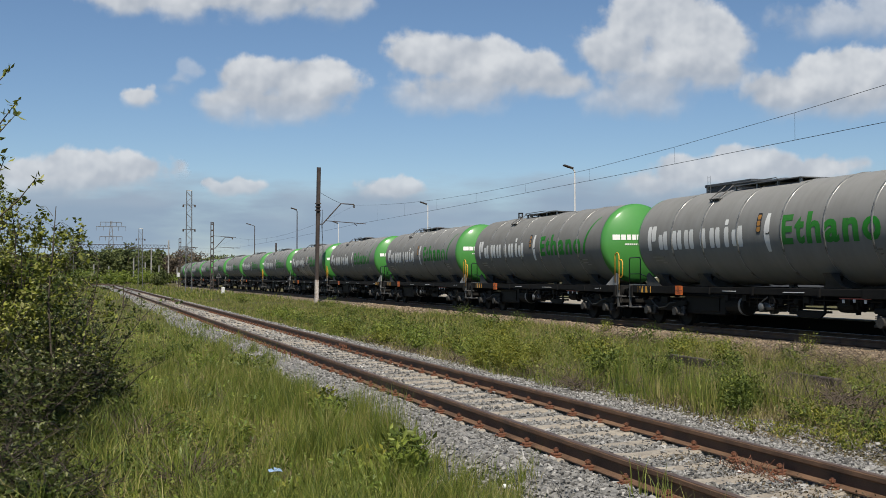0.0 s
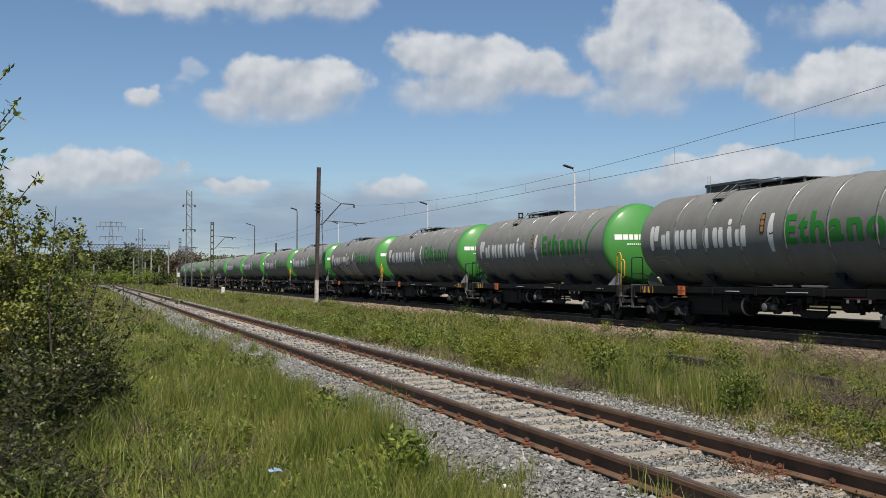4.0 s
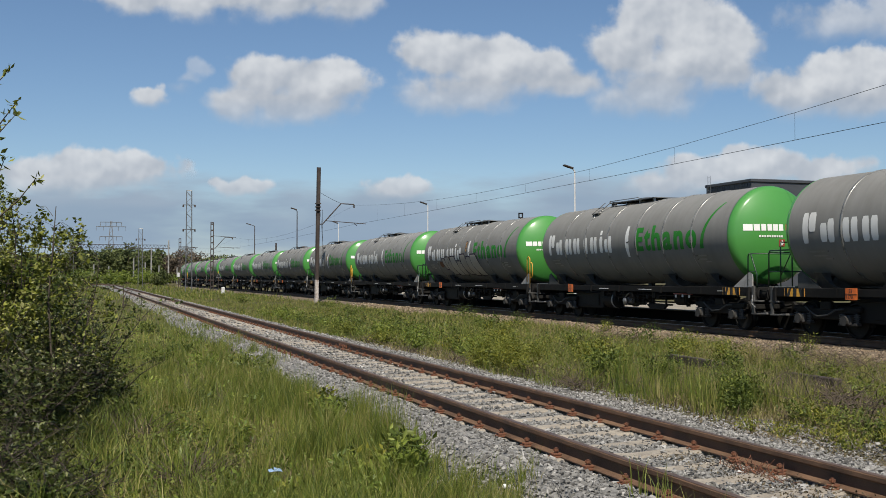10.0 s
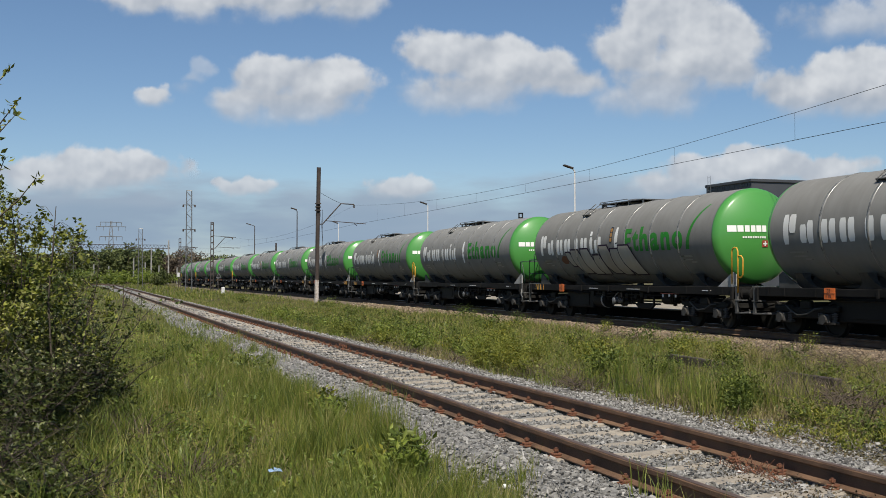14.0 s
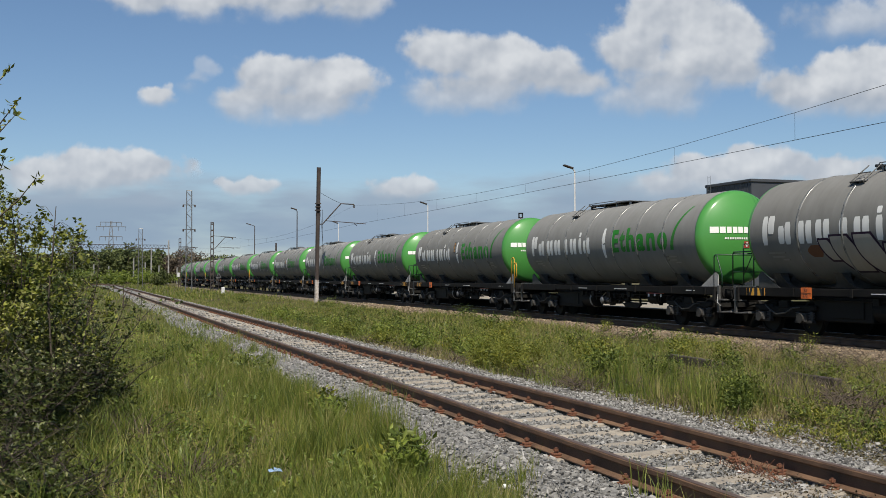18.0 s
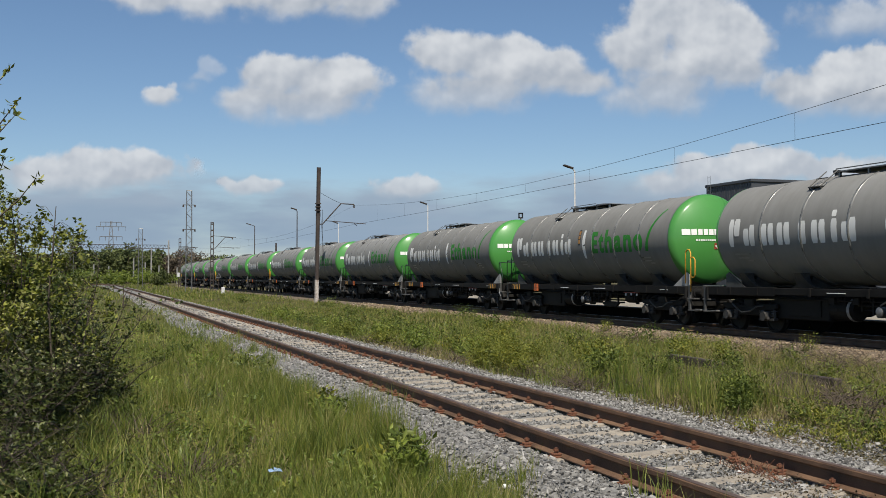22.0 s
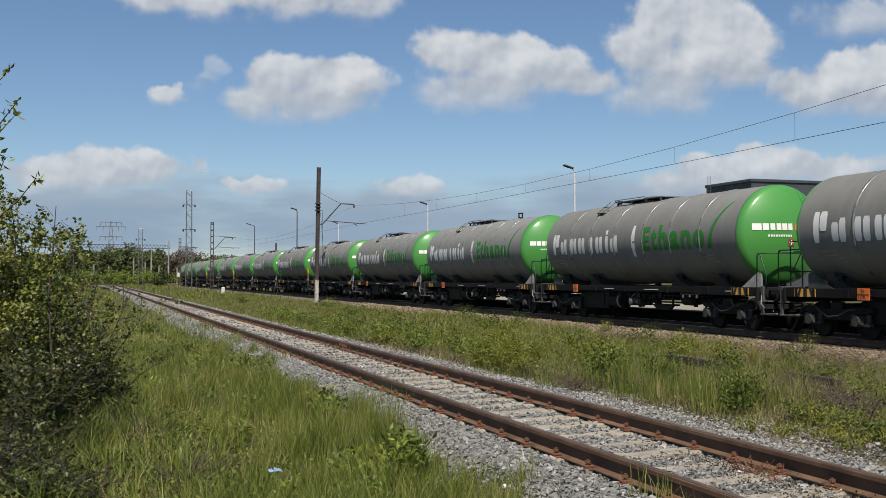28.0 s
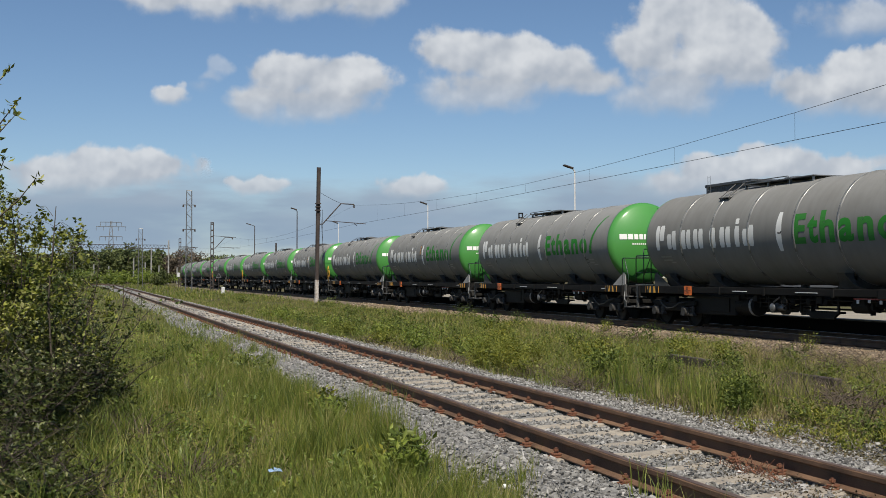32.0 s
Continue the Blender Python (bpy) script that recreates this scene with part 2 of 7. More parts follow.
# ---- mesh helpers ----
class Shape:
    """Collects boxes, tubes and rings of one part before it becomes one mesh."""

    def __init__(self):
        self.v, self.f = [], []

    def mesh(self, verts, faces):
        k = len(self.v)
        self.v += [tuple(p) for p in verts]
        self.f += [tuple(i + k for i in f) for f in faces]
        return self

    def box(self, x0, y0, z0, x1, y1, z1, c=0.0):
        """A box with edges cut by c."""
        if c <= 0:
            p = [(x, y, z) for x in (x0, x1) for y in (y0, y1) for z in (z0, z1)]
            return self.mesh(p, [(0, 1, 3, 2), (4, 6, 7, 5), (0, 4, 5, 1), (2, 3, 7, 6), (0, 2, 6, 4), (1, 5, 7, 3)])
        bm = bmesh.new()
        bmesh.ops.create_cube(bm, size=1.0, matrix=Matrix.LocRotScale(((x0 + x1) / 2, (y0 + y1) / 2, (z0 + z1) / 2), None, (x1 - x0, y1 - y0, z1 - z0)))
        bmesh.ops.bevel(bm, geom=bm.edges[:], offset=c, segments=1, affect="EDGES")
        bm.verts.index_update()
        self.mesh([v.co[:] for v in bm.verts], [[v.index for v in f.verts] for f in bm.faces])
        bm.free()
        return self

    def tube(self, points, r, n=6, r_end=None, caps=True):
        """A round bar along a line of points."""
        pts = [Vector(p) for p in points]
        rows = []
        for i, p in enumerate(pts):
            d = (pts[min(i + 1, len(pts) - 1)] - pts[max(i - 1, 0)]).normalized()
            a = d.orthogonal().normalized() if i == 0 else (a - d * a.dot(d)).normalized()
            b = d.cross(a)
            q = r if r_end is None else r + (r_end - r) * i / (len(pts) - 1)
            rows.append([p + (a * math.cos(t) + b * math.sin(t)) * q for t in [2 * math.pi * j / n for j in range(n)]])
        faces = [(i * n + j, i * n + (j + 1) % n, (i + 1) * n + (j + 1) % n, (i + 1) * n + j) for i in range(len(pts) - 1) for j in range(n)]
        if caps:
            faces += [tuple(range(n))[::-1], tuple(range((len(pts) - 1) * n, len(pts) * n))]
        return self.mesh([q for row in rows for q in row], faces)

    def lathe(self, profile, n=32, axis="y", centre=(0, 0, 0), caps=True):
        """A profile of (radius, distance along the axis) turned round an axis."""
        verts = []
        for r, a in profile:
            for j in range(n):
                t = 2 * math.pi * j / n
                c, s = r * math.cos(t), r * math.sin(t)
                verts.append({"x": (a, c, s), "y": (s, a, c), "z": (c, s, a)}[axis])
        verts = [(x + centre[0], y + centre[1], z + centre[2]) for x, y, z in verts]
        m = len(profile)
        faces = [(i * n + j, i * n + (j + 1) % n, (i + 1) * n + (j + 1) % n, (i + 1) * n + j) for i in range(m - 1) for j in range(n)]
        if caps:
            faces += [tuple(range(n))[::-1], tuple(range((m - 1) * n, m * n))]
        return self.mesh(verts, faces)

    def data(self, name, material, smooth=False):
        me = bpy.data.meshes.new(name)
        me.from_pydata(self.v, [], self.f)
        me.materials.append(material)
        if smooth:
            me.polygons.foreach_set("use_smooth", [True] * len(me.polygons))
        me.update()
        return me


def fix_normals(me):
    bm = bmesh.new()
    bm.from_mesh(me)
    bmesh.ops.recalc_face_normals(bm, faces=bm.faces)
    bm.to_mesh(me)
    bm.free()
    return me


def part(name, shape, material, parent, label="", smooth=False, at=None):
    """One mesh object under a thing or a part; shape may be a mesh that others share."""
    me = fix_normals(shape.data(name, material, smooth)) if isinstance(shape, Shape) else shape
    ob = new(name, me)
    ob.parent = parent
    if at is not None:
        ob.matrix_basis = at
    return tagged(ob, label)


def thing(name, label, category, group="", at=None, kind=""):
    ob = new(name)
    ob.empty_display_size = 0.3
    if at is not None:
        ob.matrix_basis = at
    return tagged(ob, label, category, group, kind)


def cloud_mesh(name, verts, faces, material, smooth=True):
    """A mesh out of numpy arrays of triangles."""
    me = bpy.data.meshes.new(name)
    me.vertices.add(len(verts))
    me.vertices.foreach_set("co", np.asarray(verts, dtype=np.float32).ravel())
    k = len(faces)
    me.loops.add(k * 3)
    me.loops.foreach_set("vertex_index", np.asarray(faces, dtype=np.int32).ravel())
    me.polygons.add(k)
    me.polygons.foreach_set("loop_start", np.arange(0, k * 3, 3, dtype=np.int32))
    me.polygons.foreach_set("use_smooth", np.full(k, smooth))
    me.update(calc_edges=True)
    me.materials.append(material)
    return me


# ---- the lie of the land ----
NEAR_X, TRAIN_X = 5.125, 19.10
BEND_AT, BEND_R = 203.0, 350.0      # the main line bends away here
NEAR_BEND_AT, NEAR_BEND_R = 222.0, 120.0


def main_line(s):
    """Place and heading on the main line at s metres along it."""
    if s <= BEND_AT:
        return TRAIN_X, s, 0.0
    a = (s - BEND_AT) / BEND_R
    return TRAIN_X + BEND_R * (1 - math.cos(a)), BEND_AT + BEND_R * math.sin(a), -a


def siding(s):
    """Place and heading on the siding."""
    if s <= NEAR_BEND_AT:
        return NEAR_X, s, 0.0
    a = (s - NEAR_BEND_AT) / NEAR_BEND_R
    return NEAR_X - NEAR_BEND_R * (1 - math.cos(a)), NEAR_BEND_AT + NEAR_BEND_R * math.sin(a), a


def ground_z(x, y):
    """Height of the soil; the rail heads are at 0."""
    z = -0.36 + 0.05 * math.sin(x * 0.7 + y * 0.21) + 0.04 * math.sin(y * 0.53 - x * 0.31)
    d = abs(x - (NEAR_X + TRAIN_X) / 2)
    if d < 5:
        z -= 0.06 * (1 - d / 5)
    return z


def make_ground():
    def lines(stops):
        out = []
        for a, b, n in stops:
            out += list(np.linspace(a, b, n, endpoint=False))
        return out + [stops[-1][1]]
    xs = lines([(-3000, -200, 8), (-200, -20, 12), (-20, 40, 90), (40, 200, 16), (200, 3000, 8)])
    ys = lines([(-2500, -60, 8), (-60, -6, 14), (-6, 70, 110), (70, 260, 40), (260, 4200, 14)])
    s = Shape()
    nx = len(xs)
    verts = [(x, y, ground_z(x, y) if abs(x) < 300 and -100 < y < 400 else -0.36) for y in ys for x in xs]
    faces = [(j * nx + i, j * nx + i + 1, (j + 1) * nx + i + 1, (j + 1) * nx + i) for j in range(len(ys) - 1) for i in range(nx - 1)]
    s.mesh(verts, faces)
    ob = new("ground", s.data("ground", SOIL, True))
    tagged(ob, "rough grassy soil sheet under the tracks", "ground", kind="structure")


make_ground()


def strip(path, profile, stops):
    """A long body: a cross-section carried along a line."""
    s = Shape()
    m = len(profile)
    verts = []
    for d in stops:
        x, y, a = path(d)
        c, sn = math.cos(a), math.sin(a)
        verts += [(x + u * c, y + u * sn, w) for u, w in profile]
    n = len(stops)
    s.mesh(verts, [(j * m + i, j * m + (i + 1) % m, (j + 1) * m + (i + 1) % m, (j + 1) * m + i) for j in range(n - 1) for i in range(m)] + [tuple(range(m)), tuple(range((n - 1) * m, n * m))[::-1]])
    return s


def steps(a, b, bend, coarse=40.0, fine=4.0):
    out = list(np.arange(a, min(b, bend), coarse)) + ([bend] if b > bend else [])
    if b > bend:
        out += list(np.arange(bend + fine, b, fine))
    return [float(v) for v in out] + [b]


def rail_profile(off, w=0.0):
    """Flat-bottomed rail, head at 0, seen end on."""
    half = [(0.075, -0.172), (0.075, -0.162), (0.014, -0.142), (0.010, -0.06), (0.036, -0.042), (0.036, -0.008), (0.028, 0.0)]
    return [(off + x, z) for x, z in half] + [(off - x, z) for x, z in reversed(half)]


# ---- tracks ----
def make_siding():
    track = thing("siding_track", "rusty disused siding track on grey ballast and concrete sleepers", "railway track", kind="structure")
    stops = steps(-12.0, 300.0, NEAR_BEND_AT, 30.0, 3.0)
    bed = [(-1.85, -0.43), (-1.4, -0.17), (-0.95, -0.17), (-0.86, -0.215), (0.86, -0.215), (0.95, -0.17), (1.5, -0.17), (2.7, -0.43)]
    part("ballast_bed", strip(siding, bed, stops), BED, track, "grey crushed stone ballast bed")
    for off in (-0.7535, 0.7535):
        rail = part("rail", strip(siding, rail_profile(off), stops), RUST, track, "rusty brown flat-bottomed steel rail")
        part("rail_head", strip(siding, [(off - 0.03, 0.0015), (off - 0.027, 0.0035), (off + 0.027, 0.0035), (off + 0.03, 0.0015)], stops), HEAD, rail, "dull worn running surface")
    # fishplate joint on the far rail
    s = Shape()
    s.box(0.7535 - 0.045, 24.7, -0.135, 0.7535 - 0.018, 25.45, -0.05, 0.006)
    for k in range(4):
        s.box(0.7535 - 0.07, 24.78 + k * 0.18, -0.11, 0.7535 - 0.045, 24.83 + k * 0.18, -0.07, 0.005)
    part("fishplate", s, CLIP, track, "orange-rusted bolted fishplate", at=pose(NEAR_X, 0, 0))
    sl = Shape()
    rows = [(-1.25, 0.14, -0.19), (-0.9, 0.15, -0.176), (-0.5, 0.14, -0.176), (0.0, 0.115, -0.196), (0.5, 0.14, -0.176), (0.9, 0.15, -0.176), (1.25, 0.14, -0.19)]
    verts, faces = [], []
    for x, w, z in rows:
        verts += [(x, -w * 1.05, -0.36), (x, -w, z - 0.02), (x, -w * 0.8, z), (x, w * 0.8, z), (x, w, z - 0.02), (x, w * 1.05, -0.36)]
    for i in range(len(rows) - 1):
        faces += [(i * 6 + j, i * 6 + (j + 1) % 6, i * 6 + 6 + (j + 1) % 6, i * 6 + 6 + j) for j in range(6)]
    faces += [tuple(range(6)), tuple(range(36, 42))]
    sl.mesh(verts, faces)
    sleeper = fix_normals(sl.data("sleeper", SLEEPER))
    c = Shape()
    c.box(-0.055, -0.06, -0.178, 0.06, 0.06, -0.16, 0.004)
    c.box(-0.045, -0.035, -0.16, 0.05, 0.035, -0.135, 0.006)
    c.tube([(0.0, 0, -0.14), (0.0, 0, -0.085)], 0.016, 6)
    c.tube([(0.0, 0, -0.118), (0.0, 0, -0.098)], 0.028, 6)
    clip = fix_normals(c.data("rail_clip", CLIP))
    first = 9.415 - 0.70 * 20
    rng = random.Random(3)
    for k in range(190):
        y = first + 0.70 * k
        if y > 118:
            break
        m = pose(NEAR_X + rng.uniform(-0.02, 0.02), y, -0.002 + rng.uniform(-0.018, 0.006), rng.uniform(-0.6, 0.6), 0, rng.uniform(-1.2, 1.2))
        part("sleeper", sleeper, None, track, at=m)
    for k in range(17, 84):
        y = first + 0.70 * k
        for off in (-0.7535, 0.7535):
            for side in (-1, 1):
                part("rail_clip", clip, None, track, at=pose(NEAR_X + off + side * 0.092, y + rng.uniform(-0.012, 0.012), rng.uniform(-0.004, 0.004), 0, 0, 0 if side < 0 else 180))


def make_main_line():
    track = thing("main_line_track", "polished main line rails on dusty tan ballast", "railway track", kind="structure")
    stops = steps(-30.0, 420.0, BEND_AT, 40.0, 6.0)
    bed = [(-2.75, -0.44), (-1.9, -0.20), (2.2, -0.20), (3.2, -0.44)]
    part("ballast_bed", strip(main_line, bed, stops), TANBED, track, "dusty tan crushed stone ballast bed")
    # dark strip along the middle paints the train's shade on the ballast
    part("oiled_bed", strip(main_line, [(-1.35, -0.21), (-1.3, -0.185), (1.9, -0.185), (1.95, -0.21)], stops), SHADEBED, track, "ballast between the rails, blackened for the train's shade")
    for off in (-0.7535, 0.7535):
        rail = part("rail", strip(main_line, rail_profile(off), stops), RUST, track, "brown flat-bottomed steel rail")
        part("rail_head", strip(main_line, [(off - 0.032, 0.001), (off - 0.029, 0.0035), (off + 0.029, 0.0035), (off + 0.032, 0.001)], stops), RAILTOP, rail, "bright worn running surface")
    s = Shape()
    s.box(-1.25, -0.13, -0.36, 1.25, 0.13, -0.178, 0.02)
    # sleepers share the near-black colour painted for the train's shade
    sleeper = fix_normals(s.data("sleeper", SHADEBED))
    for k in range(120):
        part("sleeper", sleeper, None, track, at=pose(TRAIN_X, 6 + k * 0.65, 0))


make_siding()
make_main_line()

# ---- the tank wagons ----
R, ZC = 1.455, 2.785          # tank radius and axis height
Y0, Y1 = -7.07, 6.10          # the tank's straight part along the wagon
LENGTH = 16.04
SET = -0.43                     # the frame's middle against the tank's
SHARED = {}


def shared(name, build, material, smooth=False):
    if name not in SHARED:
        s = Shape()
        build(s)
        SHARED[name] = fix_normals(s.data(name, material, smooth))
    return SHARED[name]


def on_tank(y, v, lift=0.006):
    """A place on the near flank: y along, v metres of arc above the axis."""
    a = v / R
    return (-(R + lift) * math.cos(a), y, ZC + (R + lift) * math.sin(a))


def ribbon(s, line, lift=0.006):
    """A painted stroke on the flank: rows of (y, arc height, width along y)."""
    verts = []
    for y, v, w in line:
        verts += [on_tank(y + w / 2, v, lift), on_tank(y - w / 2, v, lift)]
    s.mesh(verts, [(2 * i, 2 * i + 1, 2 * i + 3, 2 * i + 2) for i in range(len(line) - 1)])


def stem(s, y, v0, v1, w, lean=0.0, lift=0.006):
    n = 7
    rows = []
    for i in range(n):
        k = i / (n - 1)
        round_off = 0.72 if i in (0, n - 1) else 1.0
        rows.append((y + lean * k, v0 + (v1 - v0) * k, w * round_off))
    ribbon(s, rows, lift)


def bend_mark(s, y, v0, v1, w, bow):
    n = 10
    ribbon(s, [(y + bow * math.sin(math.pi * i / (n - 1)), v0 + (v1 - v0) * i / (n - 1), w * (0.55 + 0.45 * math.sin(math.pi * i / (n - 1)))) for i in range(n)])


def bars(s, y, pairs, lift=0.006):
    """One glyph-sized mark made out of plain upright and level bars."""
    for dy, v0, v1, w in pairs:
        stem(s, y - dy, v0, v1, w, 0.0, lift)


BASE = -0.37                  # foot of the big white marks, arc metres from the axis
TALL = BASE + 0.80
XH = BASE + 0.60


def white_marks():
    """Widths and heights of the eight white marks, as plain bars."""
    pair = [(0.10, BASE, XH, 0.235), (0.40, BASE, XH, 0.235)]
    low = [(0.12, BASE + 0.02, XH - 0.10, 0.25), (0.40, BASE, XH, 0.235)]
    tall = [(0.10, BASE, TALL, 0.22), (0.38, BASE + 0.30, TALL, 0.27)]
    one = [(0.32, BASE, XH, 0.30)]
    dot = [(0.12, BASE, XH, 0.225), (0.10, XH + 0.05, XH + 0.22, 0.17)]
    return [(5.50, tall), (4.80, low), (3.94, pair), (3.24, pair), (2.52, one), (1.80, pair), (1.06, dot), (0.66, low)]


GREEN_WORD = [("E", -1.67, 0.46, TALL), ("t", -2.22, 0.40, TALL - 0.06), ("h", -2.70, 0.56, TALL + 0.04), ("a", -3.40, 0.56, XH), ("n", -4.10, 0.56, XH), ("o", -4.80, 0.64, XH)]


def letter(s, sign, y, wide, top):
    """A bold painted letter laid round the flank."""
    text = bpy.data.curves.new("letter", "FONT")
    text.body, text.offset, text.resolution_u = sign, 0.035, 3
    holder = bpy.data.objects.new("letter", text)
    me = bpy.data.meshes.new_from_object(holder)
    bpy.data.objects.remove(holder)
    bm = bmesh.new()
    bm.from_mesh(me)
    xs, ys = [v.co.x for v in bm.verts], [v.co.y for v in bm.verts]
    x0, x1, y0, y1 = min(xs), max(xs), min(ys), max(ys)
    for k in range(1, 9):
        bmesh.ops.bisect_plane(bm, geom=bm.verts[:] + bm.edges[:] + bm.faces[:], plane_co=(0, y0 + (y1 - y0) * k / 9, 0), plane_no=(0, 1, 0))
    bm.verts.index_update()
    verts = [on_tank(y - wide * (v.co.x - x0) / (x1 - x0), BASE + (top - BASE) * (v.co.y - y0) / (y1 - y0)) for v in bm.verts]
    s.mesh(verts, [[v.index for v in f.verts] for f in bm.faces])
    bm.free()


def flat_text(s, sign, y, z, tall):
    """Figures on the hazard plate, reading towards the front."""
    text = bpy.data.curves.new("figures", "FONT")
    text.body, text.offset, text.resolution_u = sign, 0.02, 2
    holder = bpy.data.objects.new("figures", text)
    me = bpy.data.meshes.new_from_object(holder)
    bpy.data.objects.remove(holder)
    x0, y0 = min(v.co.x for v in me.vertices), min(v.co.y for v in me.vertices)
    k = tall / (max(v.co.y for v in me.vertices) - y0)
    s.mesh([(-1.2795, y - (v.co.x - x0) * k, z + (v.co.y - y0) * k) for v in me.vertices], [tuple(f.vertices) for f in me.polygons])


def hoop(s, y, w, lift, n=48):
    s.lathe([(R - 0.01, y - w), (R + lift * 0.7, y - w * 0.8), (R + lift, y), (R + lift * 0.7, y + w * 0.8), (R - 0.01, y + w)], n, "y", (0, 0, ZC), False)


KNUCKLE, CROWN = 0.30, 2.6
TURN = math.asin((R - KNUCKLE) / (CROWN - KNUCKLE))
CROWN_AT = -(CROWN - KNUCKLE) * math.cos(TURN)


def dish(s, y, way):
    """A dished end: tight knuckle, shallow crown."""
    rows = []
    for i in range(9):
        t = math.pi / 2 + (TURN - math.pi / 2) * i / 8
        rows.append((R - KNUCKLE + KNUCKLE * math.sin(t), y + way * KNUCKLE * math.cos(t)))
    for i in range(1, 9):
        t = TURN * (1 - i / 8)
        rows.append((max(0.012, CROWN * math.sin(t)), y + way * (CROWN_AT + CROWN * math.cos(t))))
    s.lathe(rows, 64, "y", (0, 0, ZC))


def side_frame(s, x):
    s.box(x - 0.05, -1.20, 0.62, x + 0.05, 1.20, 0.74, 0.02)
    s.box(x - 0.05, -0.55, 0.46, x + 0.05, 0.55, 0.66, 0.03)
    s.box(x - 0.07, -0.22, 0.70, x + 0.07, 0.22, 0.93, 0.03)
    for y in (-0.9, 0.9):
        s.box(x - 0.055, y - 0.42, 0.66, x + 0.055, y + 0.42, 0.80, 0.03)


def axle_box(s, x):
    s.box(x - 0.14, -0.16, 0.34, x + 0.08, 0.16, 0.60, 0.035)
    s.lathe([(0.13, -0.20), (0.13, 0.0)], 12, "x", (x if x > 0 else x, 0, 0.46))
    s.box(x - 0.08, -0.36, 0.33, x + 0.08, 0.36, 0.40, 0.015)


def coil(s, x, y):
    for k in range(5):
        z = 0.41 + k * 0.046
        s.lathe([(0.050, z - 0.012), (0.082, z - 0.012), (0.082, z + 0.012), (0.050, z + 0.012)], 10, "z", (x, y, 0), False)
    s.tube([(x, y, 0.39), (x, y, 0.63)], 0.04, 6)


def wheelset_mesh():
    """Two tyred wheels on an axle, turning round the origin."""
    s = Shape()
    for side in (-1, 1):
        x = side * 0.7535
        s.lathe([(0.09, x - side * 0.07), (0.42, x - side * 0.075), (0.49, x - side * 0.068), (0.49, x - side * 0.04), (0.46, x - side * 0.032), (0.455, x + side * 0.062), (0.40, x + side * 0.066), (0.38, x + side * 0.03), (0.16, x + side * 0.01), (0.12, x + side * 0.07), (0.07, x + side * 0.07)], 28, "x")
    s.lathe([(0.075, -0.95), (0.08, 0.0), (0.075, 0.95)], 12, "x")
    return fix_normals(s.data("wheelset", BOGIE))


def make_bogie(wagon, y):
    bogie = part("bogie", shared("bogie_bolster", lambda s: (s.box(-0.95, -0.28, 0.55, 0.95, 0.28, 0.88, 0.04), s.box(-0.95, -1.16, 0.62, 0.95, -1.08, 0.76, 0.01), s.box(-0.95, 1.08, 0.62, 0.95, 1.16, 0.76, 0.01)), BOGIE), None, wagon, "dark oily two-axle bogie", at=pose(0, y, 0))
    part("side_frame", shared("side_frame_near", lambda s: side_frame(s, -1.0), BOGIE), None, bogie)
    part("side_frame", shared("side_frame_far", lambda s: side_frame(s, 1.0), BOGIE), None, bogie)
    wheels = []
    for ya in (-0.9, 0.9):
        if "wheelset" not in SHARED:
            SHARED["wheelset"] = wheelset_mesh()
        wheels.append(part("wheelset", SHARED["wheelset"], None, bogie, "worn steel wheels on an axle", at=pose(0, ya, 0.46)))
        for x, n in ((-1.03, "near"), (1.03, "far")):
            part("axle_box", shared("axle_box_" + n, lambda s: axle_box(s, x), AXLE), None, bogie, at=pose(0, ya, 0))
        for dy in (-0.27, 0.27):
            part("spring", shared("coil_spring", lambda s: coil(s, 0, 0), STEP), None, bogie, "worn grey coil springs", at=pose(-1.03, ya + dy, 0))
    hose = lambda s: s.tube([(-1.1, -0.75, 0.74), (-1.13, -0.5, 0.72), (-1.15, -0.2, 0.58), (-1.15, 0.2, 0.54), (-1.13, 0.5, 0.66), (-1.1, 0.75, 0.78)], 0.022, 6)
    part("brake_pipe", shared("brake_pipe", hose, SADDLE, True), None, bogie, "grey curved brake pipe")
    part("brake_shoe", shared("brake_shoe", lambda s: s.box(-0.82, -1.46, 0.30, -0.70, -1.38, 0.62, 0.02), BOGIE), None, bogie)
    return wheels


def sole_bar(s, x):
    s.box(x - 0.06, -7.45, 1.02, x + 0.06, -4.1, 1.265, 0.012)
    s.box(x - 0.06, 4.1, 1.02, x + 0.06, 7.45, 1.265, 0.012)
    s.box(x - 0.05, -4.1, 1.06, x + 0.05, 4.1, 1.25, 0.012)
    for y in (-6.9, -6.2, -4.9, -2.5, 0.4, 2.6, 4.9, 6.2, 6.9):
        s.box(x - 0.075, y - 0.05, 1.03, x + 0.075, y + 0.05, 1.255, 0.006)


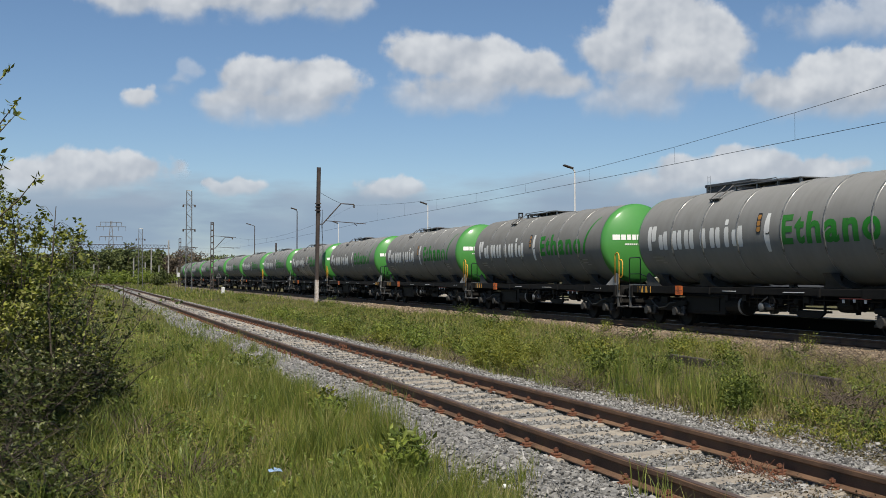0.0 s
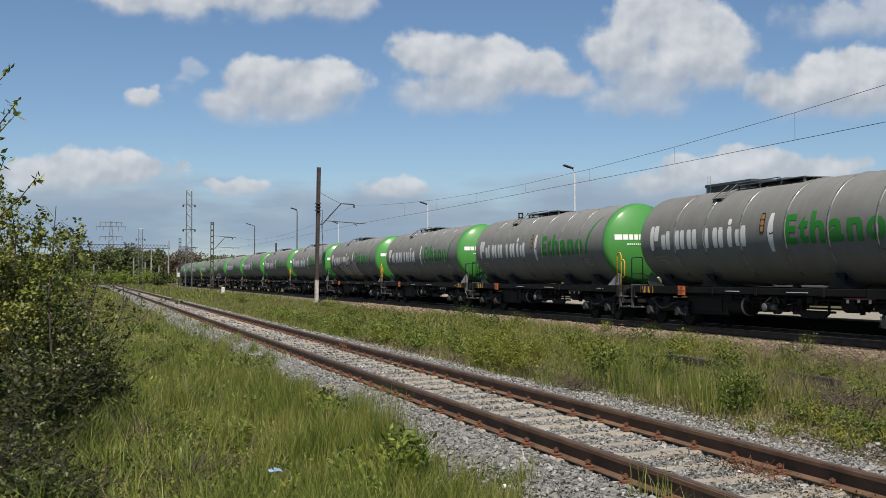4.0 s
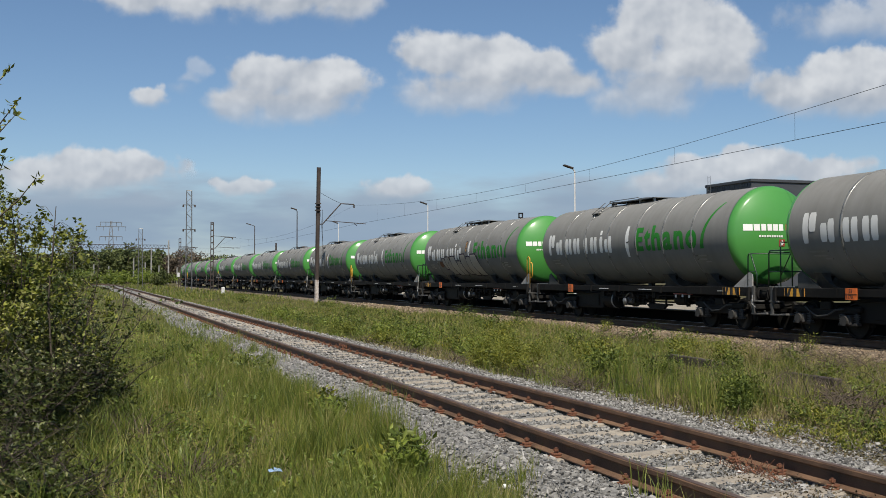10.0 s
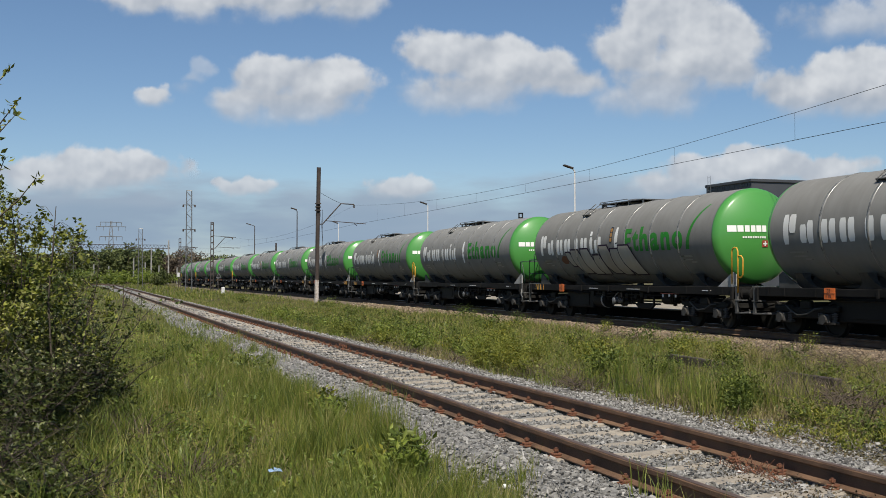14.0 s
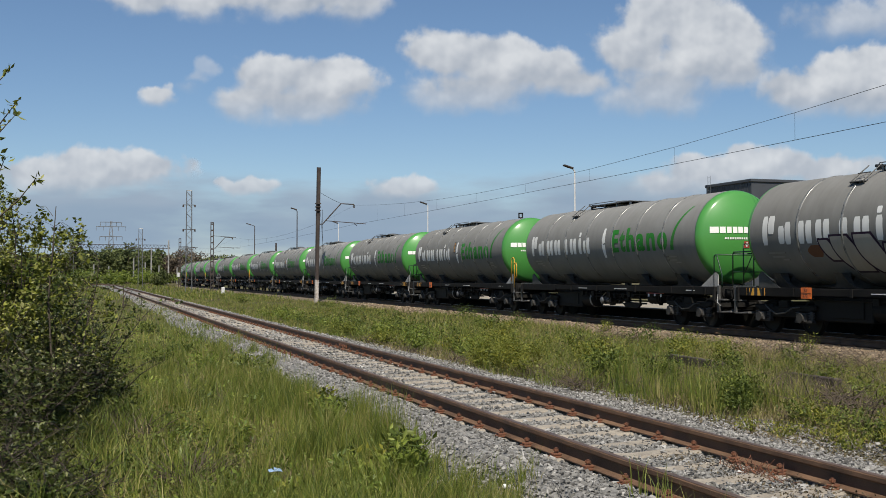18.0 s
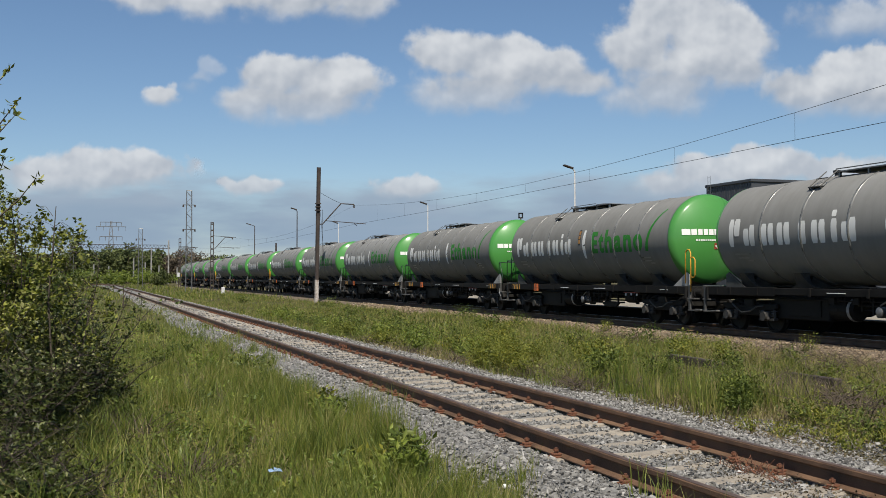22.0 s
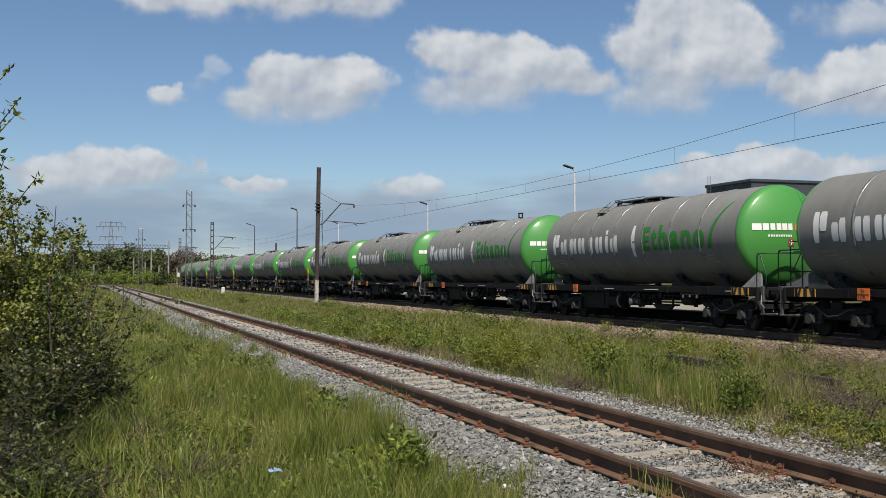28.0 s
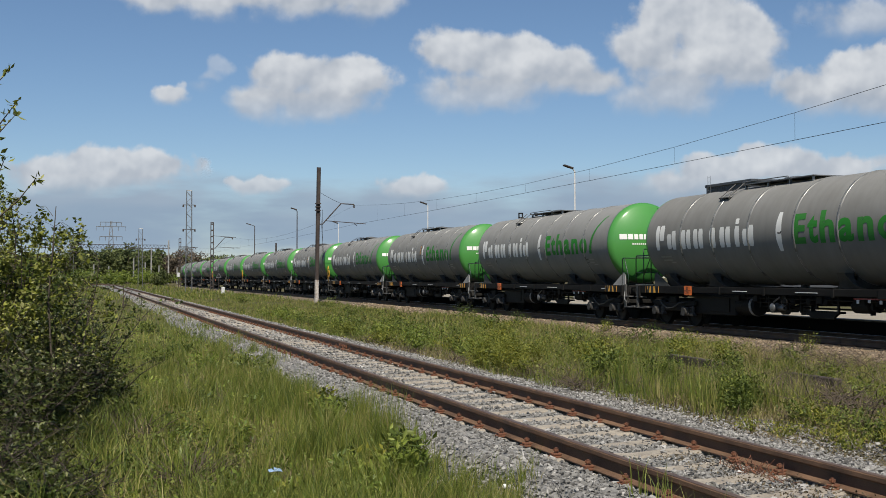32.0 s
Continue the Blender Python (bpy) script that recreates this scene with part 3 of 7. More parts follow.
def saddle(s):
    verts = []
    n = 15
    for y in (-0.16, 0.16):
        for i in range(n):
            a = math.radians(-124 + 68 * i / (n - 1))
            verts.append(((R + 0.004) * math.cos(a), y, ZC + (R + 0.004) * math.sin(a)))
        for i in range(n):
            verts.append((-1.0 + 2.0 * i / (n - 1), y, 1.262))
    m = 2 * n
    faces = []
    for i in range(n - 1):
        faces += [(i, i + 1, n + i + 1, n + i), (m + i, m + n + i, m + n + i + 1, m + i + 1)]
        faces += [(i, m + i, m + i + 1, i + 1), (n + i, n + i + 1, m + n + i + 1, m + n + i)]
    s.mesh(verts, faces)
    for x in (-0.98, 0.95):
        top = 1.66
        flare = [(0.62, 1.264), (0.40, 1.30), (0.24, 1.40), (0.17, 1.55), (0.15, top)]
        ring = [(-w, z) for w, z in flare] + [(w, z) for w, z in reversed(flare)]
        n = len(ring)
        s.mesh([(x - 0.26 * (z - 1.264) / (top - 1.264) * (1 if x < 0 else -1), y, z) for y, z in ring] + [(x + 0.03, y, z) for y, z in ring],
               [tuple(range(n)), tuple(range(2 * n - 1, n - 1, -1))] + [(i, n + i, n + (i + 1) % n, (i + 1) % n) for i in range(n)])


def end_plate(s, y, way, x):
    """The raking stay between the tank's foot and the frame at its end."""
    s.mesh([(x, y, 1.26), (x, y + way * 0.95, 1.26), (x, y + way * 0.95, 1.62), (x, y + way * 0.80, 1.70), (x + 0.03, y, 1.26), (x + 0.03, y + way * 0.95, 1.26), (x + 0.03, y + way * 0.95, 1.62), (x + 0.03, y + way * 0.80, 1.70)],
           [(0, 1, 2, 3), (7, 6, 5, 4), (0, 4, 5, 1), (1, 5, 6, 2), (2, 6, 7, 3), (3, 7, 4, 0)])


def buffer_shape(s, x, way):
    s.lathe([(0.16, 0.0), (0.16, way * 0.04), (0.11, way * 0.05), (0.11, way * 0.36), (0.085, way * 0.37), (0.085, way * 0.53)], 14, "y", (x, 0, 1.06))
    s.lathe([(0.22, way * 0.53), (0.23, way * 0.55), (0.20, way * 0.575)], 18, "y", (x, 0, 1.06))


def yellow_rail(s, x):
    s.tube([(x, -7.72, 1.1), (x, -7.72, 2.30), (x, -7.66, 2.39), (x, -7.56, 2.41), (x, -7.46, 2.37), (x, -7.42, 2.28), (x, -7.42, 1.35)], 0.021, 8)
    s.tube([(x, -7.72, 2.16), (x + 0.02, -7.86, 2.16), (x + 0.02, -7.94, 2.08), (x + 0.02, -7.94, 1.62), (x + 0.02, -7.86, 1.54), (x, -7.72, 1.54)], 0.021, 8)


def platform_rail(s):
    for x in (-1.18, 1.18):
        s.tube([(x, 6.75, 1.28), (x, 6.75, 2.20), (x, 6.80, 2.28), (x, 7.72, 2.28), (x, 7.78, 2.20), (x, 7.78, 1.28)], 0.02, 7)
        s.tube([(x, 7.25, 1.28), (x, 7.25, 2.5)], 0.018, 7)
        s.tube([(x, 6.78, 2.22), (x, 7.22, 1.62)], 0.016, 6)
        s.tube([(x, 7.25, 1.70), (x, 7.78, 1.70)], 0.016, 6)
    s.tube([(-1.18, 7.78, 2.24), (1.18, 7.78, 2.24)], 0.02, 7)
    s.tube([(-1.18, 7.78, 1.70), (1.18, 7.78, 1.70)], 0.016, 6)
    s.tube([(-1.18, 7.25, 2.5), (-0.9, 7.25, 2.5)], 0.018, 6)


def front_rail(s):
    for x in (-1.18, 1.18):
        s.tube([(x, -7.28, 1.28), (x, -7.28, 2.14), (x, -7.31, 2.20), (x, -7.37, 2.22), (x, -7.43, 2.18), (x, -7.70, 1.62), (x, -7.70, 1.24)], 0.02, 7)
        s.tube([(x, -7.28, 1.70), (x, -7.66, 1.70)], 0.015, 6)
    s.tube([(-1.18, -7.35, 2.22), (1.18, -7.35, 2.22)], 0.018, 6)


def foot_step(s, y, x=-1.24):
    """One flat post with two treads."""
    s.box(x - 0.03, y - 0.05, 0.50, x + 0.03, y + 0.05, 1.30, 0.006)
    s.box(x - 0.04, y - 0.34, 0.50, x + 0.24, y + 0.06, 0.54, 0.006)
    s.box(x - 0.04, y - 0.30, 0.86, x + 0.18, y + 0.10, 0.90, 0.006)
    s.tube([(x, y - 0.30, 0.52), (x, y - 0.62, 0.54), (x + 0.2, y - 0.66, 0.54)], 0.035, 7)


def near_rail(s):
    """Plain two-post railing beside the end platform."""
    x = -1.18
    s.tube([(x, 6.95, 1.28), (x, 6.95, 2.16), (x, 7.00, 2.22), (x, 7.66, 2.22), (x, 7.72, 2.16), (x, 7.72, 1.28)], 0.02, 7)
    s.tube([(x, 6.95, 1.66), (x, 7.72, 1.66)], 0.016, 6)
    s.tube([(x, 6.95, 1.66), (x, 6.60, 1.58), (x + 0.1, 6.45, 1.50)], 0.018, 6)


def walkway(s):
    s.box(-0.55, -1.3, 4.285, 0.55, 2.0, 4.315, 0.006)
    for y in (-1.2, -0.2, 0.8, 1.9):
        s.box(-0.5, y - 0.03, 4.08, -0.44, y + 0.03, 4.285)
        s.box(0.44, y - 0.03, 4.08, 0.5, y + 0.03, 4.285)
    s.tube([(-0.55, 2.0, 4.30), (-0.55, 1.95, 4.37), (-0.55, -0.2, 4.37), (-0.55, -0.3, 4.30)], 0.014, 6)


def top_step(s):
    s.box(-1.06, 1.95, 3.90, -0.74, 2.45, 3.93, 0.006)
    for y in (1.97, 2.43):
        s.tube([(-1.04, y, 3.92), (-0.55, y - 0.1, 4.34)], 0.016, 6)
        s.tube([(-1.04, y, 3.92), (-0.98, y, 3.80)], 0.016, 6)
    s.tube([(-0.80, 1.97, 4.14), (-0.80, 2.43, 4.14)], 0.014, 6)


def manhole(s):
    s.lathe([(0.30, 4.18), (0.30, 4.33), (0.34, 4.34), (0.34, 4.39), (0.10, 4.43)], 20, "z", (0.12, 0.3, 0))


def vent(s):
    s.lathe([(0.07, 4.15), (0.07, 4.34), (0.11, 4.35), (0.11, 4.41)], 12, "z", (0, 2.6, 0))


def air_tank(s):
    s.lathe([(0.03, -0.62), (0.16, -0.56), (0.20, -0.42), (0.20, 0.42), (0.16, 0.56), (0.03, 0.62)], 16, "x", (-0.35, 1.9, 0.72))
    s.box(-0.9, 1.8, 0.9, -0.84, 2.0, 1.08)


def brake_rods(s):
    s.tube([(-0.7, -4.2, 0.72), (-0.7, 4.2, 0.72)], 0.025, 6)
    s.tube([(-1.05, -4.6, 0.95), (-1.05, 4.6, 0.95)], 0.020, 6)
    s.box(-0.8, -2.2, 0.60, -0.6, -1.0, 0.66, 0.01)
    for y in (-3.3, -1.0, 0.2, 3.4):
        s.box(-0.76, y - 0.03, 0.60, -0.64, y + 0.03, 1.06)
    s.mesh([(-0.9, -2.3, 0.64), (-0.9, -2.05, 0.48), (-0.9, -1.2, 0.48), (-0.9, -0.9, 0.64), (-0.82, -2.3, 0.64), (-0.82, -2.05, 0.48), (-0.82, -1.2, 0.48), (-0.82, -0.9, 0.64)],
           [(0, 1, 2, 3), (7, 6, 5, 4), (0, 4, 5, 1), (1, 5, 6, 2), (2, 6, 7, 3), (3, 7, 4, 0)])


def brake_box(s):
    s.box(-0.95, 2.2, 0.40, -0.30, 4.45, 1.04, 0.03)
    s.box(-0.98, 2.5, 0.50, -0.94, 3.9, 0.98, 0.01)
    s.lathe([(0.05, 1.30), (0.24, 1.34), (0.29, 1.40), (0.29, 2.2)], 18, "y", (-0.68, 0, 0.72))


# pale band added at the drum's front end to paint its highlight
def drum_ring(s):
    s.lathe([(0.292, 1.43), (0.305, 1.44), (0.305, 1.52), (0.292, 1.53)], 18, "y", (-0.68, 0, 0.72), False)


def brake_cylinder(s):
    s.lathe([(0.05, -0.62), (0.15, -0.60), (0.13, -0.42), (0.18, -0.38), (0.18, 0.20), (0.14, 0.26), (0.06, 0.36)], 16, "y", (-0.72, -2.95, 0.82))
    s.tube([(-0.72, -3.5, 0.82), (-0.72, -4.4, 0.84)], 0.05, 7)
    for y in (-3.9, -4.25):
        s.lathe([(0.09, -0.08), (0.12, -0.05), (0.12, 0.05), (0.09, 0.08)], 12, "y", (-0.72, y, 0.83))


def under_rods(s):
    """Thin levers, hangers and pipes that show against the light behind."""
    for y, z0, z1 in ((0.95, 0.70, 1.06), (0.55, 0.62, 1.06), (-0.25, 0.66, 1.06), (-0.85, 0.60, 1.06), (-1.5, 0.70, 1.06), (-2.35, 0.62, 1.06), (-3.6, 0.74, 1.06)):
        s.box(-0.98, y - 0.03, z0, -0.93, y + 0.03, z1)
    s.tube([(-0.96, 1.1, 0.84), (-0.96, -0.9, 0.84), (-0.96, -1.5, 0.96), (-0.96, -2.4, 0.84)], 0.022, 6)
    s.tube([(-0.9, 0.9, 0.98), (-0.98, 0.2, 0.76), (-0.9, -0.6, 0.98)], 0.018, 6)
    for y in (-0.62, -1.28, -1.95):
        s.lathe([(0.03, -0.1), (0.10, -0.08), (0.10, 0.08), (0.03, 0.1)], 10, "x", (-0.98, y, 0.90))


def hanging_tag(s, y, red):
    s.box(-1.20, y - 0.045, 0.90 + red, -1.185, y + 0.045, 0.99 + red * 0.6, 0.004)


def drain_pipe(s):
    s.tube([(-0.15, -3.6, 0.92), (-0.15, 3.6, 0.92)], 0.09, 8)
    s.tube([(-0.55, -4.3, 0.86), (-0.55, -0.4, 0.80), (-0.62, 0.0, 0.70)], 0.035, 6)
    s.tube([(0.6, -4.2, 0.9), (0.6, 4.2, 0.9)], 0.05, 6)
    for y in (-3.7, -2.1, -0.6, 0.7, 1.6):
        s.box(-0.95, y - 0.025, 0.82, 0.7, y + 0.025, 1.06)
        s.box(-1.12, y + 0.2, 0.86, -1.02, y + 0.42, 1.04, 0.01)


def hand_wheel(s):
    pts = [(-1.27, -0.55 + 0.12 * math.cos(t), 0.86 + 0.12 * math.sin(t)) for t in [i * math.pi / 8 for i in range(17)]]
    s.tube(pts, 0.014, 5)
    s.tube([(-1.27, -0.71, 0.86), (-1.27, -0.39, 0.86)], 0.01, 4)
    s.tube([(-1.27, -0.55, 0.86), (-1.05, -0.55, 0.86)], 0.014, 5)


def outlet_valve(s):
    s.lathe([(0.09, -0.45), (0.09, -0.1), (0.15, -0.08), (0.15, 0.08), (0.09, 0.1), (0.09, 0.4)], 14, "x", (-0.75, 0.1, 0.66))
    s.lathe([(0.12, 0.5), (0.12, 1.36)], 12, "z", (-0.1, 0.1, 0))
    s.tube([(-0.9, 0.1, 0.74), (-0.9, 0.1, 0.95), (-0.9, -0.2, 0.95)], 0.02, 6)


def valve_cap(s):
    """The capped end of the discharge pipe."""
    s.lathe([(0.05, -0.12), (0.11, -0.10), (0.12, -0.06), (0.09, -0.04), (0.09, 0.03), (0.12, 0.05), (0.12, 0.09), (0.06, 0.11)], 14, "x", (-1.10, 0.1, 0.72))
    s.lathe([(0.07, -0.26), (0.09, -0.22), (0.09, 0.0)], 12, "y", (-1.02, 0.02, 0.72))
    s.tube([(-1.15, 0.1, 0.86), (-1.18, -0.22, 1.0)], 0.022, 6)


def hazard_plate(s, y0, y1):
    s.box(-1.266, y0, 1.035, -1.258, y1, 1.245)


def hazard_bar(s, a, w, way):
    """A black slanted bar on the amber plate."""
    p = [(a - way * w * 0.3, 1.035), (a - way * w * 0.3 + w, 1.035), (a + way * w * 0.5 + w, 1.245), (a + way * w * 0.5, 1.245)]
    s.mesh([(-1.271, y, z) for y, z in p] + [(-1.2665, y, z) for y, z in p], [(0, 1, 2, 3), (7, 6, 5, 4), (0, 4, 5, 1), (1, 5, 6, 2), (2, 6, 7, 3), (3, 7, 4, 0)])


OWNER = ((-1.14, 0.25), (-0.86, 0.17), (-0.65, 0.14), (-0.47, 0.14), (-0.30, 0.16), (-0.11, 0.14))


def on_dish(s, x0, x1, z0, z1, lift=0.012):
    """A small painted block on the dished plate."""
    n = 3
    xs = [x0 + (x1 - x0) * i / n for i in range(n + 1)]
    pts = [(x, z) for z in (z0, z1) for x in xs]
    s.mesh([(x, dish_y(x, z) - lift, z) for x, z in pts], [(i, i + 1, n + 2 + i, n + 1 + i) for i in range(n)])


def number_row(s):
    for k in range(10):
        on_dish(s, -0.72 + k * 0.075, -0.67 + k * 0.075, 2.70, 2.76)


def dish_y(x, z):
    r = min(math.hypot(x, z - ZC), R - 0.01)
    if r < CROWN * math.sin(TURN):
        return Y0 - CROWN_AT - math.sqrt(CROWN * CROWN - r * r)
    return Y0 - math.sqrt(KNUCKLE ** 2 - (r - R + KNUCKLE) ** 2)


def flank_data(s, y0):
    """Small data panels low on the flank, as plain bars."""
    for y, v, w in ((y0, -0.62, 0.75), (y0, -0.74, 0.55), (y0 - 0.3, -0.83, 0.3)):
        stem(s, y, v, v + 0.05, w, 0.0, 0.005)


def warning_labels(s):
    for k in range(3):
        v = 0.02 + k * 0.17
        stem(s, -0.62, v, v + 0.14, 0.15, 0.0, 0.008)


STAY = worn("pale_stay_paint", (0.36, 0.35, 0.33), (0.20, 0.19, 0.18), 0.5, 0.0, 3.0)
STRIPE = worn("amber_stripe_paint", (0.78, 0.40, 0.04), (0.42, 0.19, 0.03), 0.6, 0.0, 7.0)
RED = plain("red_plate_paint", (0.30, 0.045, 0.03), 0.5)
LABEL = plain("amber_label_paint", (0.42, 0.20, 0.03), 0.5)
CREAM = tank_paint("cream_spray_paint", (0.36, 0.335, 0.29), (0.25, 0.215, 0.17), 1.0)
PLUM = tank_paint("dark_spray_outline", (0.035, 0.02, 0.04), (0.02, 0.012, 0.02), 0.6)
STAIN = tank_paint("rust_red_stain", (0.17, 0.07, 0.03), (0.085, 0.06, 0.05), 1.0)


GRAFFITI = [(2.85, -0.85, -0.30, 0.45, 0.35), (2.15, -1.22, -0.22, 0.85, 0.55), (1.32, -1.25, -0.20, 0.82, 0.50), (0.52, -1.24, -0.45, 0.66, 0.20),
            (-0.25, -1.22, -0.12, 0.84, 0.50), (-1.0, -1.28, -0.25, 0.78, 0.30), (-1.8, -1.26, -0.15, 0.98, 0.55)]


def graffiti_form(s, form, grow, lift):
    """One rounded sprayed form low on the flank."""
    y, v0, v1, w, lean = form
    n = 13
    rows = []
    for i in range(n):
        k = i / (n - 1)
        bulge = 0.25 + 0.75 * math.sin(math.pi * (0.12 + 0.76 * k)) ** 0.5
        rows.append((y + lean * (k - 0.5), v0 - grow + (v1 - v0 + 2 * grow) * k, w * bulge + 2 * grow))
    ribbon(s, rows, lift)


def make_wagon(platform, handrail, plates, sprayed, labelled):
    label = "grey tank wagon, green ends"
    label += ", cream graffiti" if sprayed else ""
    label += ", dark platform railing" if platform else ""
    label += ", yellow handrail" if handrail else ""
    label += ", white marks" if not (platform or handrail) else ""
    w = thing("tank_wagon", label, "tank wagon", "wagons of the goods train")
    frame_at = pose(0, SET, 0)
    tank = part("tank", shared("tank", lambda s: s.lathe([(R, Y0), (R, -4.5), (R, -1.0), (R, 2.4), (R, Y1)], 64, "y", (0, 0, ZC), False), GREY, True), None, w, "matt grey steel barrel with dirt streaks")
    part("tank_end", shared("front_dish", lambda s: dish(s, Y0, -1), GREEN, True), None, w, "glossy bright green dished end")
    part("tank_end", shared("rear_dish", lambda s: dish(s, Y1, 1), GREEN, True), None, w, "bright green dished end")
    for y in (4.02, 2.26, 0.42, -1.63, -3.38, -5.13):
        part("weld_band", shared("weld_band", lambda s: hoop(s, 0, 0.042, 0.022), SEAM, True), None, tank, at=pose(0, y, 0))
    for i, (y, m) in enumerate(white_marks()):
        part("white_mark", shared("white_mark_%d" % i, lambda s: bars(s, y, m), WHITE, True), None, tank, "white painted lettering block")
    part("white_mark", shared("drop_mark", lambda s: bend_mark(s, -1.04, -0.55, 0.52, 0.25, 0.035), WHITE, True), None, tank, "white curved drop mark")
    part("dark_notch", shared("dark_notch", lambda s: ribbon(s, [(-0.98, -0.02, 0.03), (-1.02, -0.07, 0.10), (-1.07, -0.06, 0.10), (-1.13, 0.0, 0.03)], 0.009), BLACK), None, tank, "dark curved notch")
    for sign, y, wide, top in GREEN_WORD:
        part("green_letter", shared("green_letter_" + sign, lambda s: letter(s, sign, y, wide, top), FADED), None, tank, "faded green painted letter")
    part("green_letter", shared("green_stroke", lambda s: ribbon(s, [(-5.68 - 0.02 * i - 0.006 * i * i, -0.37 + 0.145 * i, 0.20 - 0.012 * i) for i in range(11)]), FADED), None, tank, "faded green curved stroke")
    for y in (-5.5, 5.0):
        part("data_panel", shared("data_panel_%d" % y, lambda s: flank_data(s, y), SEAM), None, tank, "small pale data lines")
    if labelled:
        part("label_panel", shared("label_panel", lambda s: stem(s, -0.62, -0.03, 0.55, 0.22, 0.0, 0.006), BLACK), None, tank, "dark label panel")
        part("warning_label", shared("warning_label", warning_labels, LABEL), None, tank, "amber warning labels")
    for k, (x, wd) in enumerate(OWNER):
        part("owner_mark", shared("owner_mark_%d" % k, lambda s: on_dish(s, x, x + wd, 2.89, 3.08), WHITE), None, tank, "white block on the green end")
    tagged(part("number_row", shared("number_row", number_row, WHITE), None, tank, "row of small white bars"), kind="stuff")
    part("owner_patch", shared("owner_patch", lambda s: on_dish(s, 0.12, 0.32, 2.88, 3.08), ORANGE), None, tank, "small orange mark")
    part("cross_plate", shared("cross_plate", lambda s: on_dish(s, -0.11, 0.09, 2.44, 2.64), RED), None, tank, "red square with white cross")
    part("cross_mark", shared("cross_mark", lambda s: (on_dish(s, -0.03, 0.01, 2.47, 2.61, 0.018), on_dish(s, -0.08, 0.06, 2.52, 2.56, 0.018)), WHITE), None, tank, "white cross on the red square")
    if sprayed:
        for i, form in enumerate(GRAFFITI):
            part("graffiti_outline", shared("graffiti_outline_%d" % i, lambda s: graffiti_form(s, form, 0.055, 0.0072 + 0.003 * i), PLUM), None, tank, "dark plum sprayed outline")
            part("graffiti", shared("graffiti_%d" % i, lambda s: graffiti_form(s, form, 0.0, 0.0087 + 0.003 * i), CREAM), None, tank, "cream sprayed rounded form")
        part("stain", shared("stain", lambda s: bend_mark(s, 3.35, -0.75, -0.42, 0.6, 0.05), STAIN), None, tank, "rust-orange stain")
    part("walkway", shared("walkway", walkway, GALV), None, w, "galvanised roof walkway")
    part("top_step", shared("top_step", top_step, STEP), None, w, "dull grey folding step")
    part("manhole", shared("manhole", manhole, GALV), None, w)
    part("vent_valve", shared("vent_valve", vent, BLACK), None, w, "small black vent valve")
    for y in (5.2, 2.7, -3.2, -5.7):
        part("saddle", shared("saddle", saddle, SADDLE), None, w, "grey saddle plate", at=pose(0, y, 0))
    for x, n in ((-1.19, "near"), (1.16, "far")):
        part("end_stay", shared("front_stay_" + n, lambda s: end_plate(s, -6.55, -1, x), STAY if n == "near" else SADDLE), None, w, "pale grey raking stay" if n == "near" else "", at=frame_at)
        part("end_stay", shared("rear_stay_" + n, lambda s: end_plate(s, 5.55, 1, x), SADDLE), None, w, "dark grey raking stay", at=frame_at)
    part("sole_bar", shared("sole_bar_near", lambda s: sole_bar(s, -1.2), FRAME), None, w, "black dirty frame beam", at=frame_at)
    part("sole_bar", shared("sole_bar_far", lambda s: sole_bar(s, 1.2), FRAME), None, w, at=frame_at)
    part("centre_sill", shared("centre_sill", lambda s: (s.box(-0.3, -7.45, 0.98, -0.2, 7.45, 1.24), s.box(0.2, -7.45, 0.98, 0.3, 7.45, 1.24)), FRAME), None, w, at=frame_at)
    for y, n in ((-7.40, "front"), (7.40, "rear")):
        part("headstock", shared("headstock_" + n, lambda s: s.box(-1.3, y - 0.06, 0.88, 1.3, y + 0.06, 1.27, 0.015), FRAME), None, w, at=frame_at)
    part("platform", shared("platform", lambda s: s.box(-1.2, 6.65, 1.272, 1.2, 7.75, 1.30, 0.006), GALV), None, w, "grey chequered end platform", at=frame_at)
    for y, way, n in ((-7.46, -1, "front"), (7.46, 1, "rear")):
        for x in (-0.875, 0.875):
            part("buffer", shared("buffer_" + n, lambda s: buffer_shape(s, 0, way), FRAME, False), None, w, at=pose(x, y + SET, 0))
    part("coupling", shared("coupling", lambda s: (s.tube([(0, -7.45, 1.04), (0, -7.7, 0.98), (0, -8.02, 0.95)], 0.05, 8), s.tube([(-0.25, -7.45, 0.95), (-0.25, -7.7, 0.7), (-0.25, -8.0, 0.75)], 0.025, 6)), BOGIE), None, w, "screw coupling and brake hose", at=frame_at)
    if handrail:
        part("handrail", shared("handrail_near", lambda s: yellow_rail(s, -1.27), YELLOW, True), None, w, "yellow bent tube handrail", at=frame_at)
    else:
        part("front_railing", shared("front_railing", front_rail, DARKGREEN, True), None, w, "dark green tubular railing", at=frame_at)
        part("grab_iron", shared("grab_iron", lambda s: s.tube([(-1.28, -7.62, 1.05), (-1.3, -7.62, 0.8), (-1.3, -7.8, 0.7)], 0.016, 6), GALV, True), None, w, at=frame_at)
